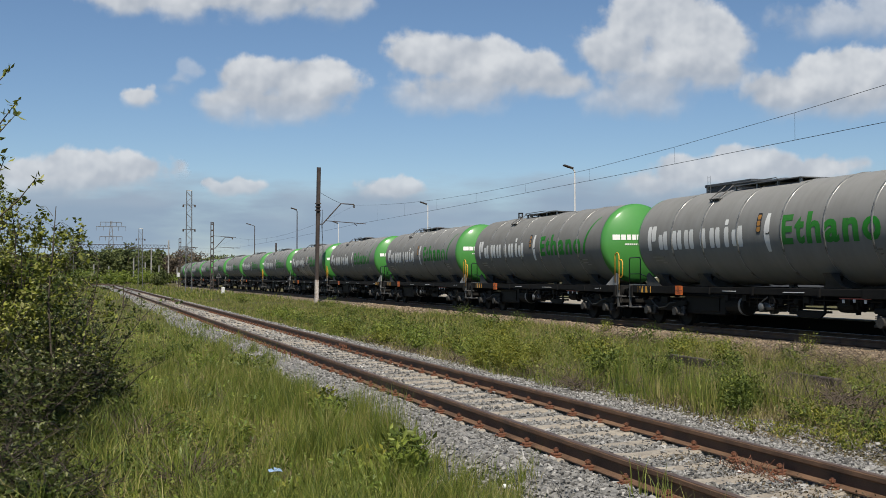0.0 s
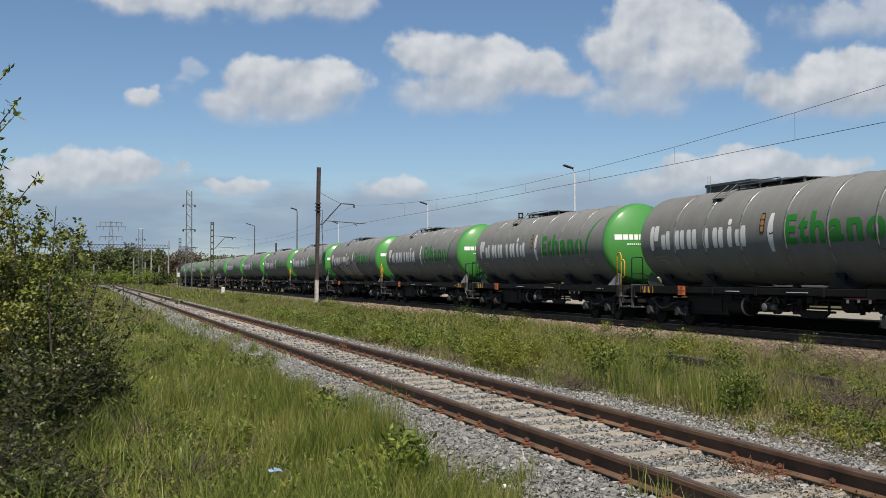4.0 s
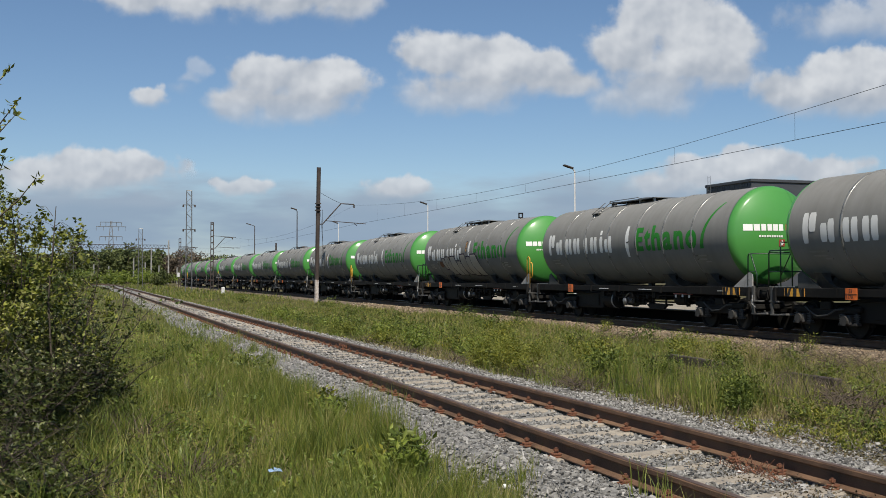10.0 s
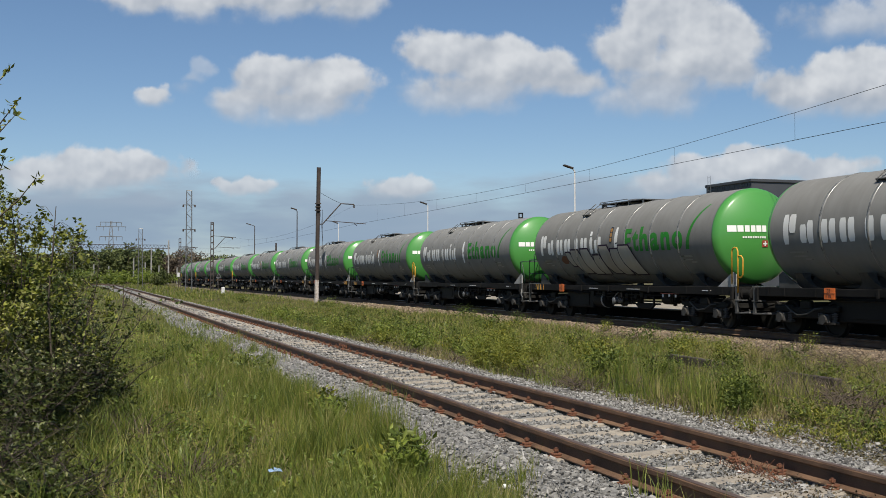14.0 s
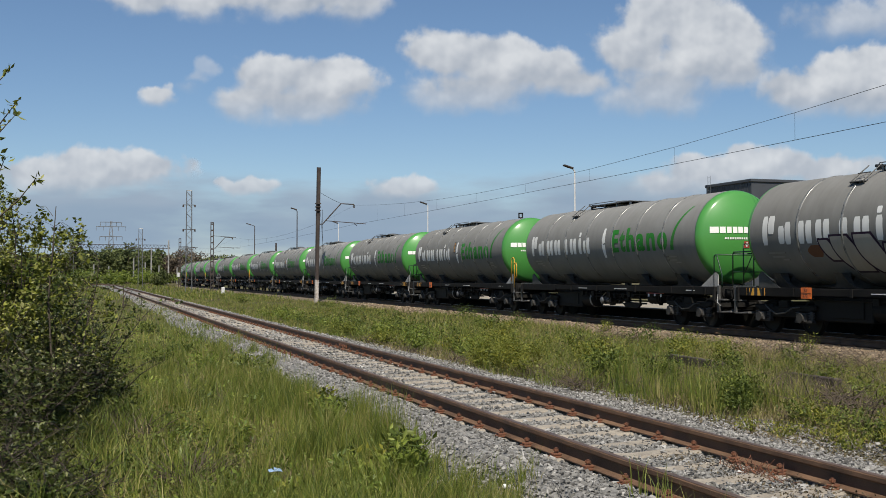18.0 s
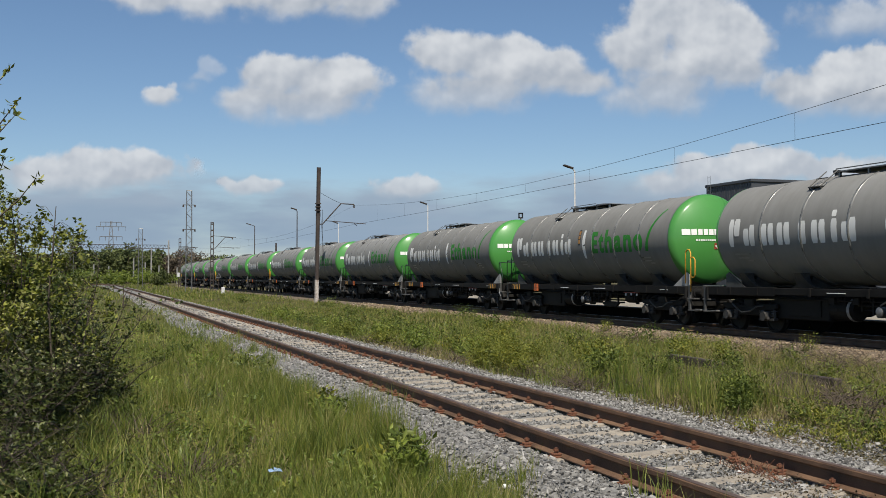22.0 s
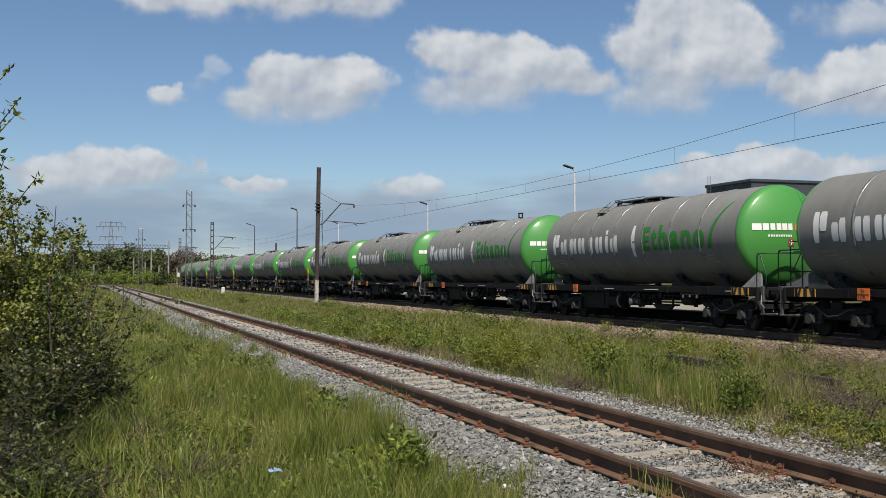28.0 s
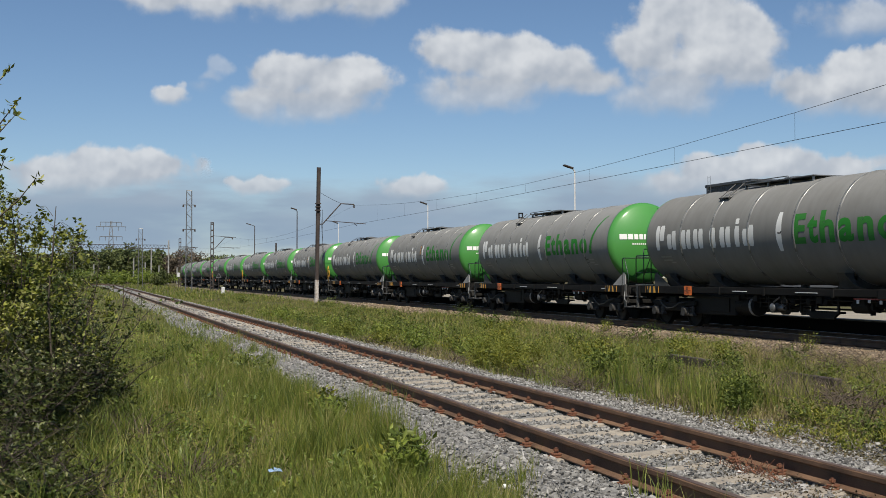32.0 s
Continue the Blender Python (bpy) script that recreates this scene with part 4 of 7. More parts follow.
    if platform == 2:
        part("platform_railing", shared("near_railing", near_rail, DARKGREEN, True), None, w, "dark green two-post railing", at=frame_at)
    elif platform:
        part("platform_railing", shared("platform_railing", platform_rail, DARKGREEN, True), None, w, "dark green tubular railing", at=frame_at)
    else:
        part("far_handrail", shared("far_handrail", lambda s: s.tube([(1.18, 6.9, 1.28), (1.18, 6.9, 2.15), (1.18, 6.96, 2.24), (1.18, 7.6, 2.24), (1.18, 7.66, 2.15), (1.18, 7.66, 1.28)], 0.02, 7), DARKGREEN, True), None, w, "dark green tube handrail", at=frame_at)
    part("foot_step", shared("foot_step_front", lambda s: foot_step(s, -7.62), STEP), None, w, "dull grey hanging foot step", at=frame_at)
    part("foot_step", shared("foot_step_rear", lambda s: foot_step(s, 7.55), STEP), None, w, "dull grey hanging foot step", at=frame_at)
    if plates:
        pl = part("hazard_plate", shared("hazard_plate", lambda s: s.box(-1.278, 4.11, 0.985, -1.262, 4.53, 1.275, 0.003), ORANGE), None, w, "orange hazard plate with dark bars", at=frame_at)
        part("plate_line", shared("plate_line", lambda s: s.box(-1.284, 4.11, 1.125, -1.2785, 4.53, 1.135), BLACK), None, pl)
        for sign, y, z in (("33", 4.40, 1.155), ("1170", 4.49, 1.01)):
            tagged(part("plate_number", shared("plate_number_" + sign, lambda s: flat_text(s, sign, y, z, 0.095), BLACK), None, pl, "black code number"), kind="stuff")
        for y0, y1, n in ((-6.98, -6.12, "front"), (6.12, 6.98, "rear")):
            if (n == "rear" and plates == 1) or (n == "front" and not handrail):
                st = part("warning_stripe", shared("stripe_plate_" + n, lambda s: hazard_plate(s, y0, y1), STRIPE), None, w, "yellow and black slanted stripes", at=frame_at)
                for k in range(3):
                    part("stripe_bar", shared("stripe_bar_%s_%d" % (n, k), lambda s: hazard_bar(s, y0 + (0.12, 0.40, 0.72)[k] * (y1 - y0), (0.10, 0.14, 0.10)[k], (1, 0, -1)[k]), BLACK), None, st)
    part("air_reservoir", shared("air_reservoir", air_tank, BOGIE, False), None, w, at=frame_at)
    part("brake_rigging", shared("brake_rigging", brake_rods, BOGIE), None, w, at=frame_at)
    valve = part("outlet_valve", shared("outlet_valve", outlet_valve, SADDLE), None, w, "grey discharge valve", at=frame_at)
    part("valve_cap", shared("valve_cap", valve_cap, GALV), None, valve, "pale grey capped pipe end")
    part("drum_ring", shared("drum_ring", drum_ring, STAY), None, w, "pale band painting the highlight on the black drum", at=frame_at)
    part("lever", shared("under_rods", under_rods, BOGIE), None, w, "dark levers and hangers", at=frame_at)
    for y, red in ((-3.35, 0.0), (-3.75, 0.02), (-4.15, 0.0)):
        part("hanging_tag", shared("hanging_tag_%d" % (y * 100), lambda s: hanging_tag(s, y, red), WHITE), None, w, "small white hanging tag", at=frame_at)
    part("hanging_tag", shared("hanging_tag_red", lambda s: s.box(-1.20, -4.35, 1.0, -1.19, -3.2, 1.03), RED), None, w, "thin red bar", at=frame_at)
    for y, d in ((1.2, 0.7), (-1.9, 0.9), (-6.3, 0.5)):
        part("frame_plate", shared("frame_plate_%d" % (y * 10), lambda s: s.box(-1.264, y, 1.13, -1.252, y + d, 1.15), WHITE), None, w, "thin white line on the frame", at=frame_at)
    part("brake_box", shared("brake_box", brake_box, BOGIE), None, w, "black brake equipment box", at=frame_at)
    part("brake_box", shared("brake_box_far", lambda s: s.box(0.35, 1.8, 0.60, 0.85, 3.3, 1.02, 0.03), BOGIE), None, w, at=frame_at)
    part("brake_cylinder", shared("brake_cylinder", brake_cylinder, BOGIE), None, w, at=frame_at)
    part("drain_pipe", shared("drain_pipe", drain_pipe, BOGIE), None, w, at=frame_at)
    part("hand_wheel", shared("hand_wheel", hand_wheel, FRAME), None, w, "dark steel hand wheel", at=frame_at)
    wheels = make_bogie(w, SET - 5.58) + make_bogie(w, SET + 5.58)
    return w, wheels


# (platform railing, yellow handrail, hazard plates, graffiti, amber labels), front wagon first
WAGONS = [(2, 1, 1, 0, 1), (2, 1, 1, 0, 1), (1, 1, 1, 0, 1), (0, 0, 2, 0, 0), (1, 1, 1, 1, 1), (0, 0, 0, 0, 0), (1, 1, 1, 0, 1), (1, 0, 1, 0, 0), (1, 0, 1, 0, 0), (1, 0, 1, 0, 1), (0, 0, 1, 0, 0), (1, 1, 1, 0, 1)]
TRAIN = []
for k in range(23):
    TRAIN.append(make_wagon(*WAGONS[k if k < len(WAGONS) else 2 + k % 7]))

# how far the train has rolled, seconds and metres
ROLLED = [(0.0, 0.0), (1.0, 4.05), (3.0, 12.16), (6.0, 24.26), (8.0, 32.27), (10.0, 40.14), (13.0, 51.55), (17.0, 66.78), (20.0, 77.75), (22.0, 84.91), (25.4, 96.80),
          (27.5, 103.30), (28.0, 104.73), (29.0, 107.42), (30.0, 109.64), (31.0, 111.47), (32.0, 112.81)]
HEAD_AT = 25.92


def rolled(t):
    """Smooth way along the line between the rows."""
    ts, ds = [a for a, _ in ROLLED], [b for _, b in ROLLED]
    i = max(0, min(len(ts) - 2, sum(1 for a in ts if a <= t) - 1))
    def slope(j):
        a, b = max(0, j - 1), min(len(ts) - 1, j + 1)
        return (ds[b] - ds[a]) / (ts[b] - ts[a])
    h = ts[i + 1] - ts[i]
    u = (t - ts[i]) / h
    return ((2 * u ** 3 - 3 * u ** 2 + 1) * ds[i] + (u ** 3 - 2 * u ** 2 + u) * h * slope(i)
            + (-2 * u ** 3 + 3 * u ** 2) * ds[i + 1] + (u ** 3 - u ** 2) * h * slope(i + 1))


def wagon_pose(k, t):
    s = HEAD_AT + LENGTH * k - rolled(t)
    xa, ya, _ = main_line(s + SET - 5.58)
    xb, yb, _ = main_line(s + SET + 5.58)
    return Matrix.Translation(((xa + xb) / 2, (ya + yb) / 2, 0)) @ Matrix.Rotation(-math.atan2(xb - xa, yb - ya), 4, "Z") @ Matrix.Translation((0, -SET, 0))


# ---- overhead line masts and wires ----
def mast_arm(m, reach, z_top, z_low, wood=False):
    """Bracket of a catenary mast towards the line."""
    s = Shape()
    s.tube([(0.1, 0, z_low), (0.35, 0, z_low + 0.02), (reach * 0.62, 0, z_top), (reach * 0.98, 0, z_top - 0.02)], 0.045, 7)
    part("bracket", s, MAST, m, "dark tubular bracket")
    s = Shape()
    s.tube([(0.55, 0, z_low + 0.28), (reach + 0.9, 0, z_low + 0.14)], 0.028, 6)
    s.tube([(reach * 0.98, 0, z_low + 0.17), (reach + 0.2, 0, z_low - 0.02)], 0.018, 6)
    part("steady_arm", s, MAST, m)
    s = Shape()
    s.lathe([(0.03, 0.0), (0.075, 0.03), (0.04, 0.08), (0.075, 0.12), (0.04, 0.17), (0.075, 0.21), (0.03, 0.26)], 10, "z", (reach * 0.98, 0, z_top - 0.28))
    part("insulator", s, BARK, m, "brown ribbed insulator")


def steel_mast(y):
    m = thing("catenary_mast", "old dark steel catenary mast with flaking white foot", "catenary mast", "catenary masts", pose(16.3, y, 0, 0, 0.9, 0))
    for name, z0, z1, mat, lab in (("shaft", 1.35, 9.76, MAST, "rust-dark steel shaft"), ("foot", -0.5, 1.35, MASTWHITE, "flaking white painted foot")):
        s = Shape()
        w = 0.13
        for x in (-w, w - 0.02):
            s.box(x, -0.13, z0, x + 0.022, 0.13, z1)
        s.box(-w + 0.02, -0.02, z0, w - 0.02, 0.02, z1)
        part(name, s, mat, m, lab)
    mast_arm(m, 2.8, 7.1, 5.5)
    s = Shape()
    s.tube([(0.0, 0, 7.95), (0.6, 0, 7.62), (1.2, 0, 7.33), (1.74, 0, 7.12)], 0.014, 6)
    part("tie_rod", s, WIRE, m)
    s = Shape()
    s.tube([(0.35, 0.05, 6.6), (0.45, 0.1, 3.0), (0.5, 0.1, 1.5)], 0.014, 5)
    s.tube([(0.2, 0.05, 6.4), (0.62, 0.1, 2.0)], 0.012, 5)
    part("cable", s, WIRE, m)
    s = Shape()
    for z in (6.5, 6.75, 7.0):
        s.box(-0.2, -0.16, z, 0.2, 0.16, z + 0.08, 0.01)
    part("clamp", s, MAST, m)


def ladder_mast(y, height, x=16.3):
    """Concrete mast pierced like a ladder."""
    m = thing("catenary_mast", "dark pierced concrete catenary mast", "catenary mast", "catenary masts", pose(x, y, 0))
    s = Shape()
    for q in (-0.22, 0.12):
        s.box(q, -0.1, -0.5, q + 0.10, 0.1, height)
    k = 0.2
    while k < height:
        s.box(-0.12, -0.1, k, 0.12, 0.1, k + 0.18)
        k += 0.85
    s.box(-0.22, -0.1, height - 0.05, 0.22, 0.1, height + 0.05)
    part("shaft", s, MAST, m, "dark pierced shaft")
    mast_arm(m, 2.8, 7.0, 5.4)
    s = Shape()
    s.tube([(0.1, 0, 7.2), (3.2, 0, 7.0)], 0.03, 6)
    part("top_tube", s, MAST, m)
    return m


steel_mast(78.6)
ladder_mast(148.3, 9.0)
ladder_mast(201.0, 8.6)


def wires():
    w = thing("contact_line", "dark contact and carrier wires with droppers over the train", "overhead wire")
    spans = [(-53.4, 12.6), (12.6, 78.6), (78.6, 148.3), (148.3, 201.0)]
    contact, carrier, drop = Shape(), Shape(), Shape()
    for a, b in spans:
        n = 10
        sag = 1.12 if b - a > 60 else 0.7
        pc, pm = [], []
        for i in range(n + 1):
            k = i / n
            y = a + (b - a) * k
            side = TRAIN_X + 0.15
            pc.append((side, y, 5.44 + 0.10 * (2 * k - 1) ** 2))
            pm.append((side, y, 6.98 - sag * 4 * k * (1 - k)))
        contact.tube(pc, 0.008, 5)
        carrier.tube(pm, 0.007, 5)
        for i in range(1, n):
            drop.tube([pc[i], pm[i]], 0.004, 4)
    part("contact_wire", contact, WIRE, w)
    part("carrier_wire", carrier, WIRE, w)
    part("dropper", drop, WIRE, w)


wires()


def lattice_mast(x, y, H):
    m = thing("lattice_mast", "tall slim grey steel lattice mast standing in grass" if y < 160 else "slim grey steel lattice mast before the wood", "lattice mast", "lattice masts", pose(x, y, -0.4))
    legs = Shape()
    for sx in (-1, 1):
        for sy in (-1, 1):
            legs.tube([(sx * 0.40, sy * 0.30, 0), (sx * 0.32, sy * 0.2, H)], 0.045, 5)
    part("leg", legs, GALV, m)
    br = Shape()
    z, side = 2.6, 1
    while z < H - 0.6:
        x0, x1 = 0.40 - 0.08 * z / H, 0.40 - 0.08 * (z + 0.7) / H
        for y in (-0.25, 0.25):
            br.tube([(side * x0, y, z), (-side * x1, y, z + 0.7)], 0.025, 4)
        z += 0.7
        side = -side
    br.tube([(-0.32, 0, H), (0.32, 0, H)], 0.04, 5)
    part("bracing", br, GALV, m)
    for z in (H - 5.1, H - 1.9):
        s = Shape()
        s.tube([(-0.74, 0, z), (0.74, 0, z)], 0.045, 5)
        for x in (-0.74, 0.74):
            s.lathe([(0.05, -0.3), (0.14, -0.25), (0.08, -0.15), (0.14, -0.08), (0.05, 0.05)], 8, "z", (x, 0, z))
        part("cross_arm", s, MAST, m, "cross arm with insulators")


for x, y, H in ((12.75, 143.1, 13.3), (9.4, 202.0, 10.8), (-2.9, 243.0, 12.5)):
    lattice_mast(x, y, H)


def street_lamp(x, y, z, white, arm):
    col = "white" if white else "dark grey"
    lamp = thing("street_lamp", col + " lamp post with a flat head behind the train", "street lamp", "white platform lamps" if white else "grey yard lamps", pose(x, y, -0.36))
    z += 0.36
    s = Shape()
    s.lathe([(0.12, 0), (0.10, 1.2), (0.075, 1.25), (0.05, z)], 12, "z")
    part("post", s, LAMPWHITE if white else MAST, lamp)
    s = Shape()
    s.tube([(0, 0, z - 0.02), (-arm * 0.3, 0, z + 0.12), (-arm * 0.6, 0, z + 0.16)], 0.035, 6)
    part("arm", s, LAMPWHITE if white else MAST, lamp)
    s = Shape()
    s.box(-0.45, -0.16, -0.05, 0.28, 0.16, 0.06, 0.03)
    part("lamp_head", s, MAST, lamp, "flat dark tilted lamp head", at=pose(-arm * 0.75, 0, z + 0.24, 0, 16, 0))


street_lamp(32.0, 67.1, 8.9, True, 0.55)
street_lamp(32.0, 100.6, 8.6, True, 0.5)
street_lamp(32.0, 140.0, 8.6, True, 0.5)
street_lamp(22.6, 119.8, 9.0, False, 0.4)
street_lamp(22.4, 150.5, 8.7, False, 1.0)


def signs():
    b = thing("signal_board", "small black board on a post behind the train", "signal board", at=pose(24.0, 57.6, -0.36))
    s = Shape()
    s.tube([(0, 0, 0), (0, 0, 5.4)], 0.05, 8)
    part("post", s, MAST, b)
    s = Shape()
    for x0, x1, z0, z1 in ((-0.14, 0.14, 5.33, 5.40), (-0.14, 0.14, 5.59, 5.66), (-0.14, -0.08, 5.33, 5.66), (0.08, 0.14, 5.33, 5.66)):
        s.box(x0, -0.03, z0, x1, 0.03, z1)
    part("frame", s, BLACK, b)
    t = thing("warning_sign", "white triangular sign on a short post by the track", "sign", at=pose(15.8, 136.1, -0.4))
    s = Shape()
    s.tube([(0, 0, 0), (0, 0, 1.9)], 0.04, 8)
    part("post", s, MAST, t)
    s = Shape()
    s.mesh([(-0.36, -0.02, 1.85), (0.36, -0.02, 1.85), (0, -0.02, 2.48), (-0.36, 0.02, 1.85), (0.36, 0.02, 1.85), (0, 0.02, 2.48)], [(0, 1, 2), (5, 4, 3), (0, 3, 4, 1), (1, 4, 5, 2), (2, 5, 3, 0)])
    plate = part("plate", s, GALV, t, "white triangular plate")
    s = Shape()
    s.mesh([(-0.24, -0.032, 1.95), (0.24, -0.032, 1.95), (0, -0.032, 2.36), (-0.24, -0.025, 1.95), (0.24, -0.025, 1.95), (0, -0.025, 2.36)], [(0, 1, 2), (5, 4, 3), (0, 3, 4, 1), (1, 4, 5, 2), (2, 5, 3, 0)])
    part("mark", s, BLACK, plate)
    for x, y, h in ((15.2, 126.5, 0.45), (15.5, 193.7, 2.4)):
        q = thing("marker_post", "small white marker post in the grass", "marker post", "white marker posts", pose(x, y, -0.4))
        s = Shape()
        s.box(-0.2, -0.12, 0.0 if h < 1 else h - 0.45, 0.2, 0.12, h + 0.35, 0.05)
        part("post", s, LAMPWHITE, q)
        if h > 1:
            s = Shape()
            s.tube([(0, 0, 0), (0, 0, h - 0.4)], 0.05, 6)
            part("stake", s, MAST, q)


signs()


def short_pole():
    p = thing("yard_pole", "short dark pole with a cross wire behind the train", "pole", at=pose(21.9, 129.7, -0.4))
    s = Shape()
    s.lathe([(0.14, 0), (0.10, 6.1)], 8, "z")
    part("post", s, MAST, p)
    s = Shape()
    s.tube([(0.0, 0, 4.35), (4.2, -2.0, 4.45), (8.3, -4.2, 4.6)], 0.025, 5)
    part("wire", s, WIRE, p)


short_pole()


def building():
    b = thing("industrial_hall", "dark grey clad flat-roofed industrial hall", "building")
    xs0, ys0, xs1, ys1, h = 70.1, 101.7, 125.0, 110.8, 12.5
    s = Shape()
    s.box(xs0, ys0, -0.5, xs1, ys1, h - 0.35)
    part("wall", s, CLAD, b, "dark grey sheet cladding")
    s = Shape()
    s.box(xs0 - 0.15, ys0 - 0.15, h - 0.35, xs1 + 0.15, ys1 + 0.15, h, 0.05)
    part("roof_edge", s, CLAD, b)
    sheet = Shape()
    sheet.box(-0.03, 0, 0, 0.03, 0.06, h - 0.36)
    rib = fix_normals(sheet.data("cladding_rib", CLAD))
    for k in range(18):
        part("cladding_rib", rib, None, b, at=pose(xs0, ys0 + 0.25 + k * 0.5, 0))
    s = Shape()
    for y in (0, 0.5):
        s.tube([(xs0 - 0.3, 109.5 + y, 0), (xs0 - 0.3, 109.5 + y, h + 1.0)], 0.03, 5)
    for k in range(26):
        s.tube([(xs0 - 0.3, 109.5, 0.8 + k * 0.5), (xs0 - 0.3, 110.0, 0.8 + k * 0.5)], 0.02, 4)
    part("ladder", s, GALV, b, "galvanised roof ladder")


building()


def far_side():
    """The low platform behind the train."""
    p = thing("platform", "low concrete railway platform with a pale worn top", "platform", kind="structure")
    s = Shape()
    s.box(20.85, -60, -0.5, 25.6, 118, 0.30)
    # the wall's near-black colour stands for the shadow of the train
    part("platform_body", s, SHADEWALL, p, "platform wall darkened for the train's shade")
    slab = Shape()
    slab.box(0, 0, 0.30, 4.83, 2.96, 0.345, 0.012)
    me = fix_normals(slab.data("slab", ROADMAT))
    for k in range(59):
        part("slab", me, None, p, at=pose(20.78, -58 + k * 2.98, 0))


far_side()


def pylon(x, y, h, w):
    p = thing("power_pylon", "distant grey steel lattice power pylon", "pylon", "", pose(x, y, -0.4))
    s = Shape()
    for sx in (-1, 1):
        for sy in (-1, 1):
            s.tube([(sx * w * 0.14, sy * w * 0.14, 0), (sx * w * 0.05, sy * w * 0.05, h * 0.75), (sx * 0.3, sy * 0.3, h)], 0.30, 4)
    side = 1
    for k in range(14):
        z0, z1 = h * k / 14, h * (k + 1) / 14
        r0, r1 = w * (0.14 - 0.11 * k / 14), w * (0.14 - 0.11 * (k + 1) / 14)
        s.tube([(side * r0, -r0, z0), (-side * r1, -r1, z1)], 0.18, 4)
        side = -side
    part("tower", s, GALV, p)
    for z, q in ((h * 0.985, 0.30), (h * 0.91, 0.42), (h * 0.74, 0.32)):
        s = Shape()
        for d in (-0.5, 0.5):
            s.tube([(-w * q, d, z), (w * q, d, z)], 0.24, 4)
        for x0 in (-q, -q * 0.5, q * 0.5, q):
            s.tube([(w * x0, 0, z), (w * x0, 0, z - 2.6)], 0.2, 4)
        part("cross_arm", s, GALV, p)


pylon(15.4, 732.0, 38.5, 22.0)


def gantry():
    g = thing("track_gantry", "far steel lattice gantry on concrete posts across a yard", "gantry")
    y, z = 318.0, 10.8
    s = Shape()
    xs = np.linspace(-14.0, 23.0, 38)
    for zz in (z, z - 1.0):
        s.tube([(xs[0], y, zz), (xs[-1], y, zz)], 0.10, 4)
    for a, b in zip(xs[:-1], xs[1:]):
        s.tube([(a, y, z - 1.0), ((a + b) / 2, y, z)], 0.06, 4)
        s.tube([((a + b) / 2, y, z), (b, y, z - 1.0)], 0.06, 4)
    part("truss", s, MAST, g)
    for x, top in ((22.6, 12.2), (17.8, 10.0), (-6.0, 10.0)):
        s = Shape()
        s.lathe([(0.24, -0.4), (0.18, top)], 8, "z", (x, y, 0))
        part("post", s, CONCRETE, g, "pale concrete post")
    for x, yy, top in ((11.8, 290.0, 7.0), (15.2, 300.0, 6.0), (19.2, 306.0, 5.2), (6.0, 310.0, 5.0), (23.6, 300.0, 4.6), (2.0, 300.0, 5.5)):
        q = thing("concrete_post", "pale concrete yard post before the trees", "post", "yard posts", pose(x, yy, -0.4))
        s = Shape()
        s.lathe([(0.22, 0), (0.15, top)], 8, "z")
        part("post", s, CONCRETE, q)


gantry()


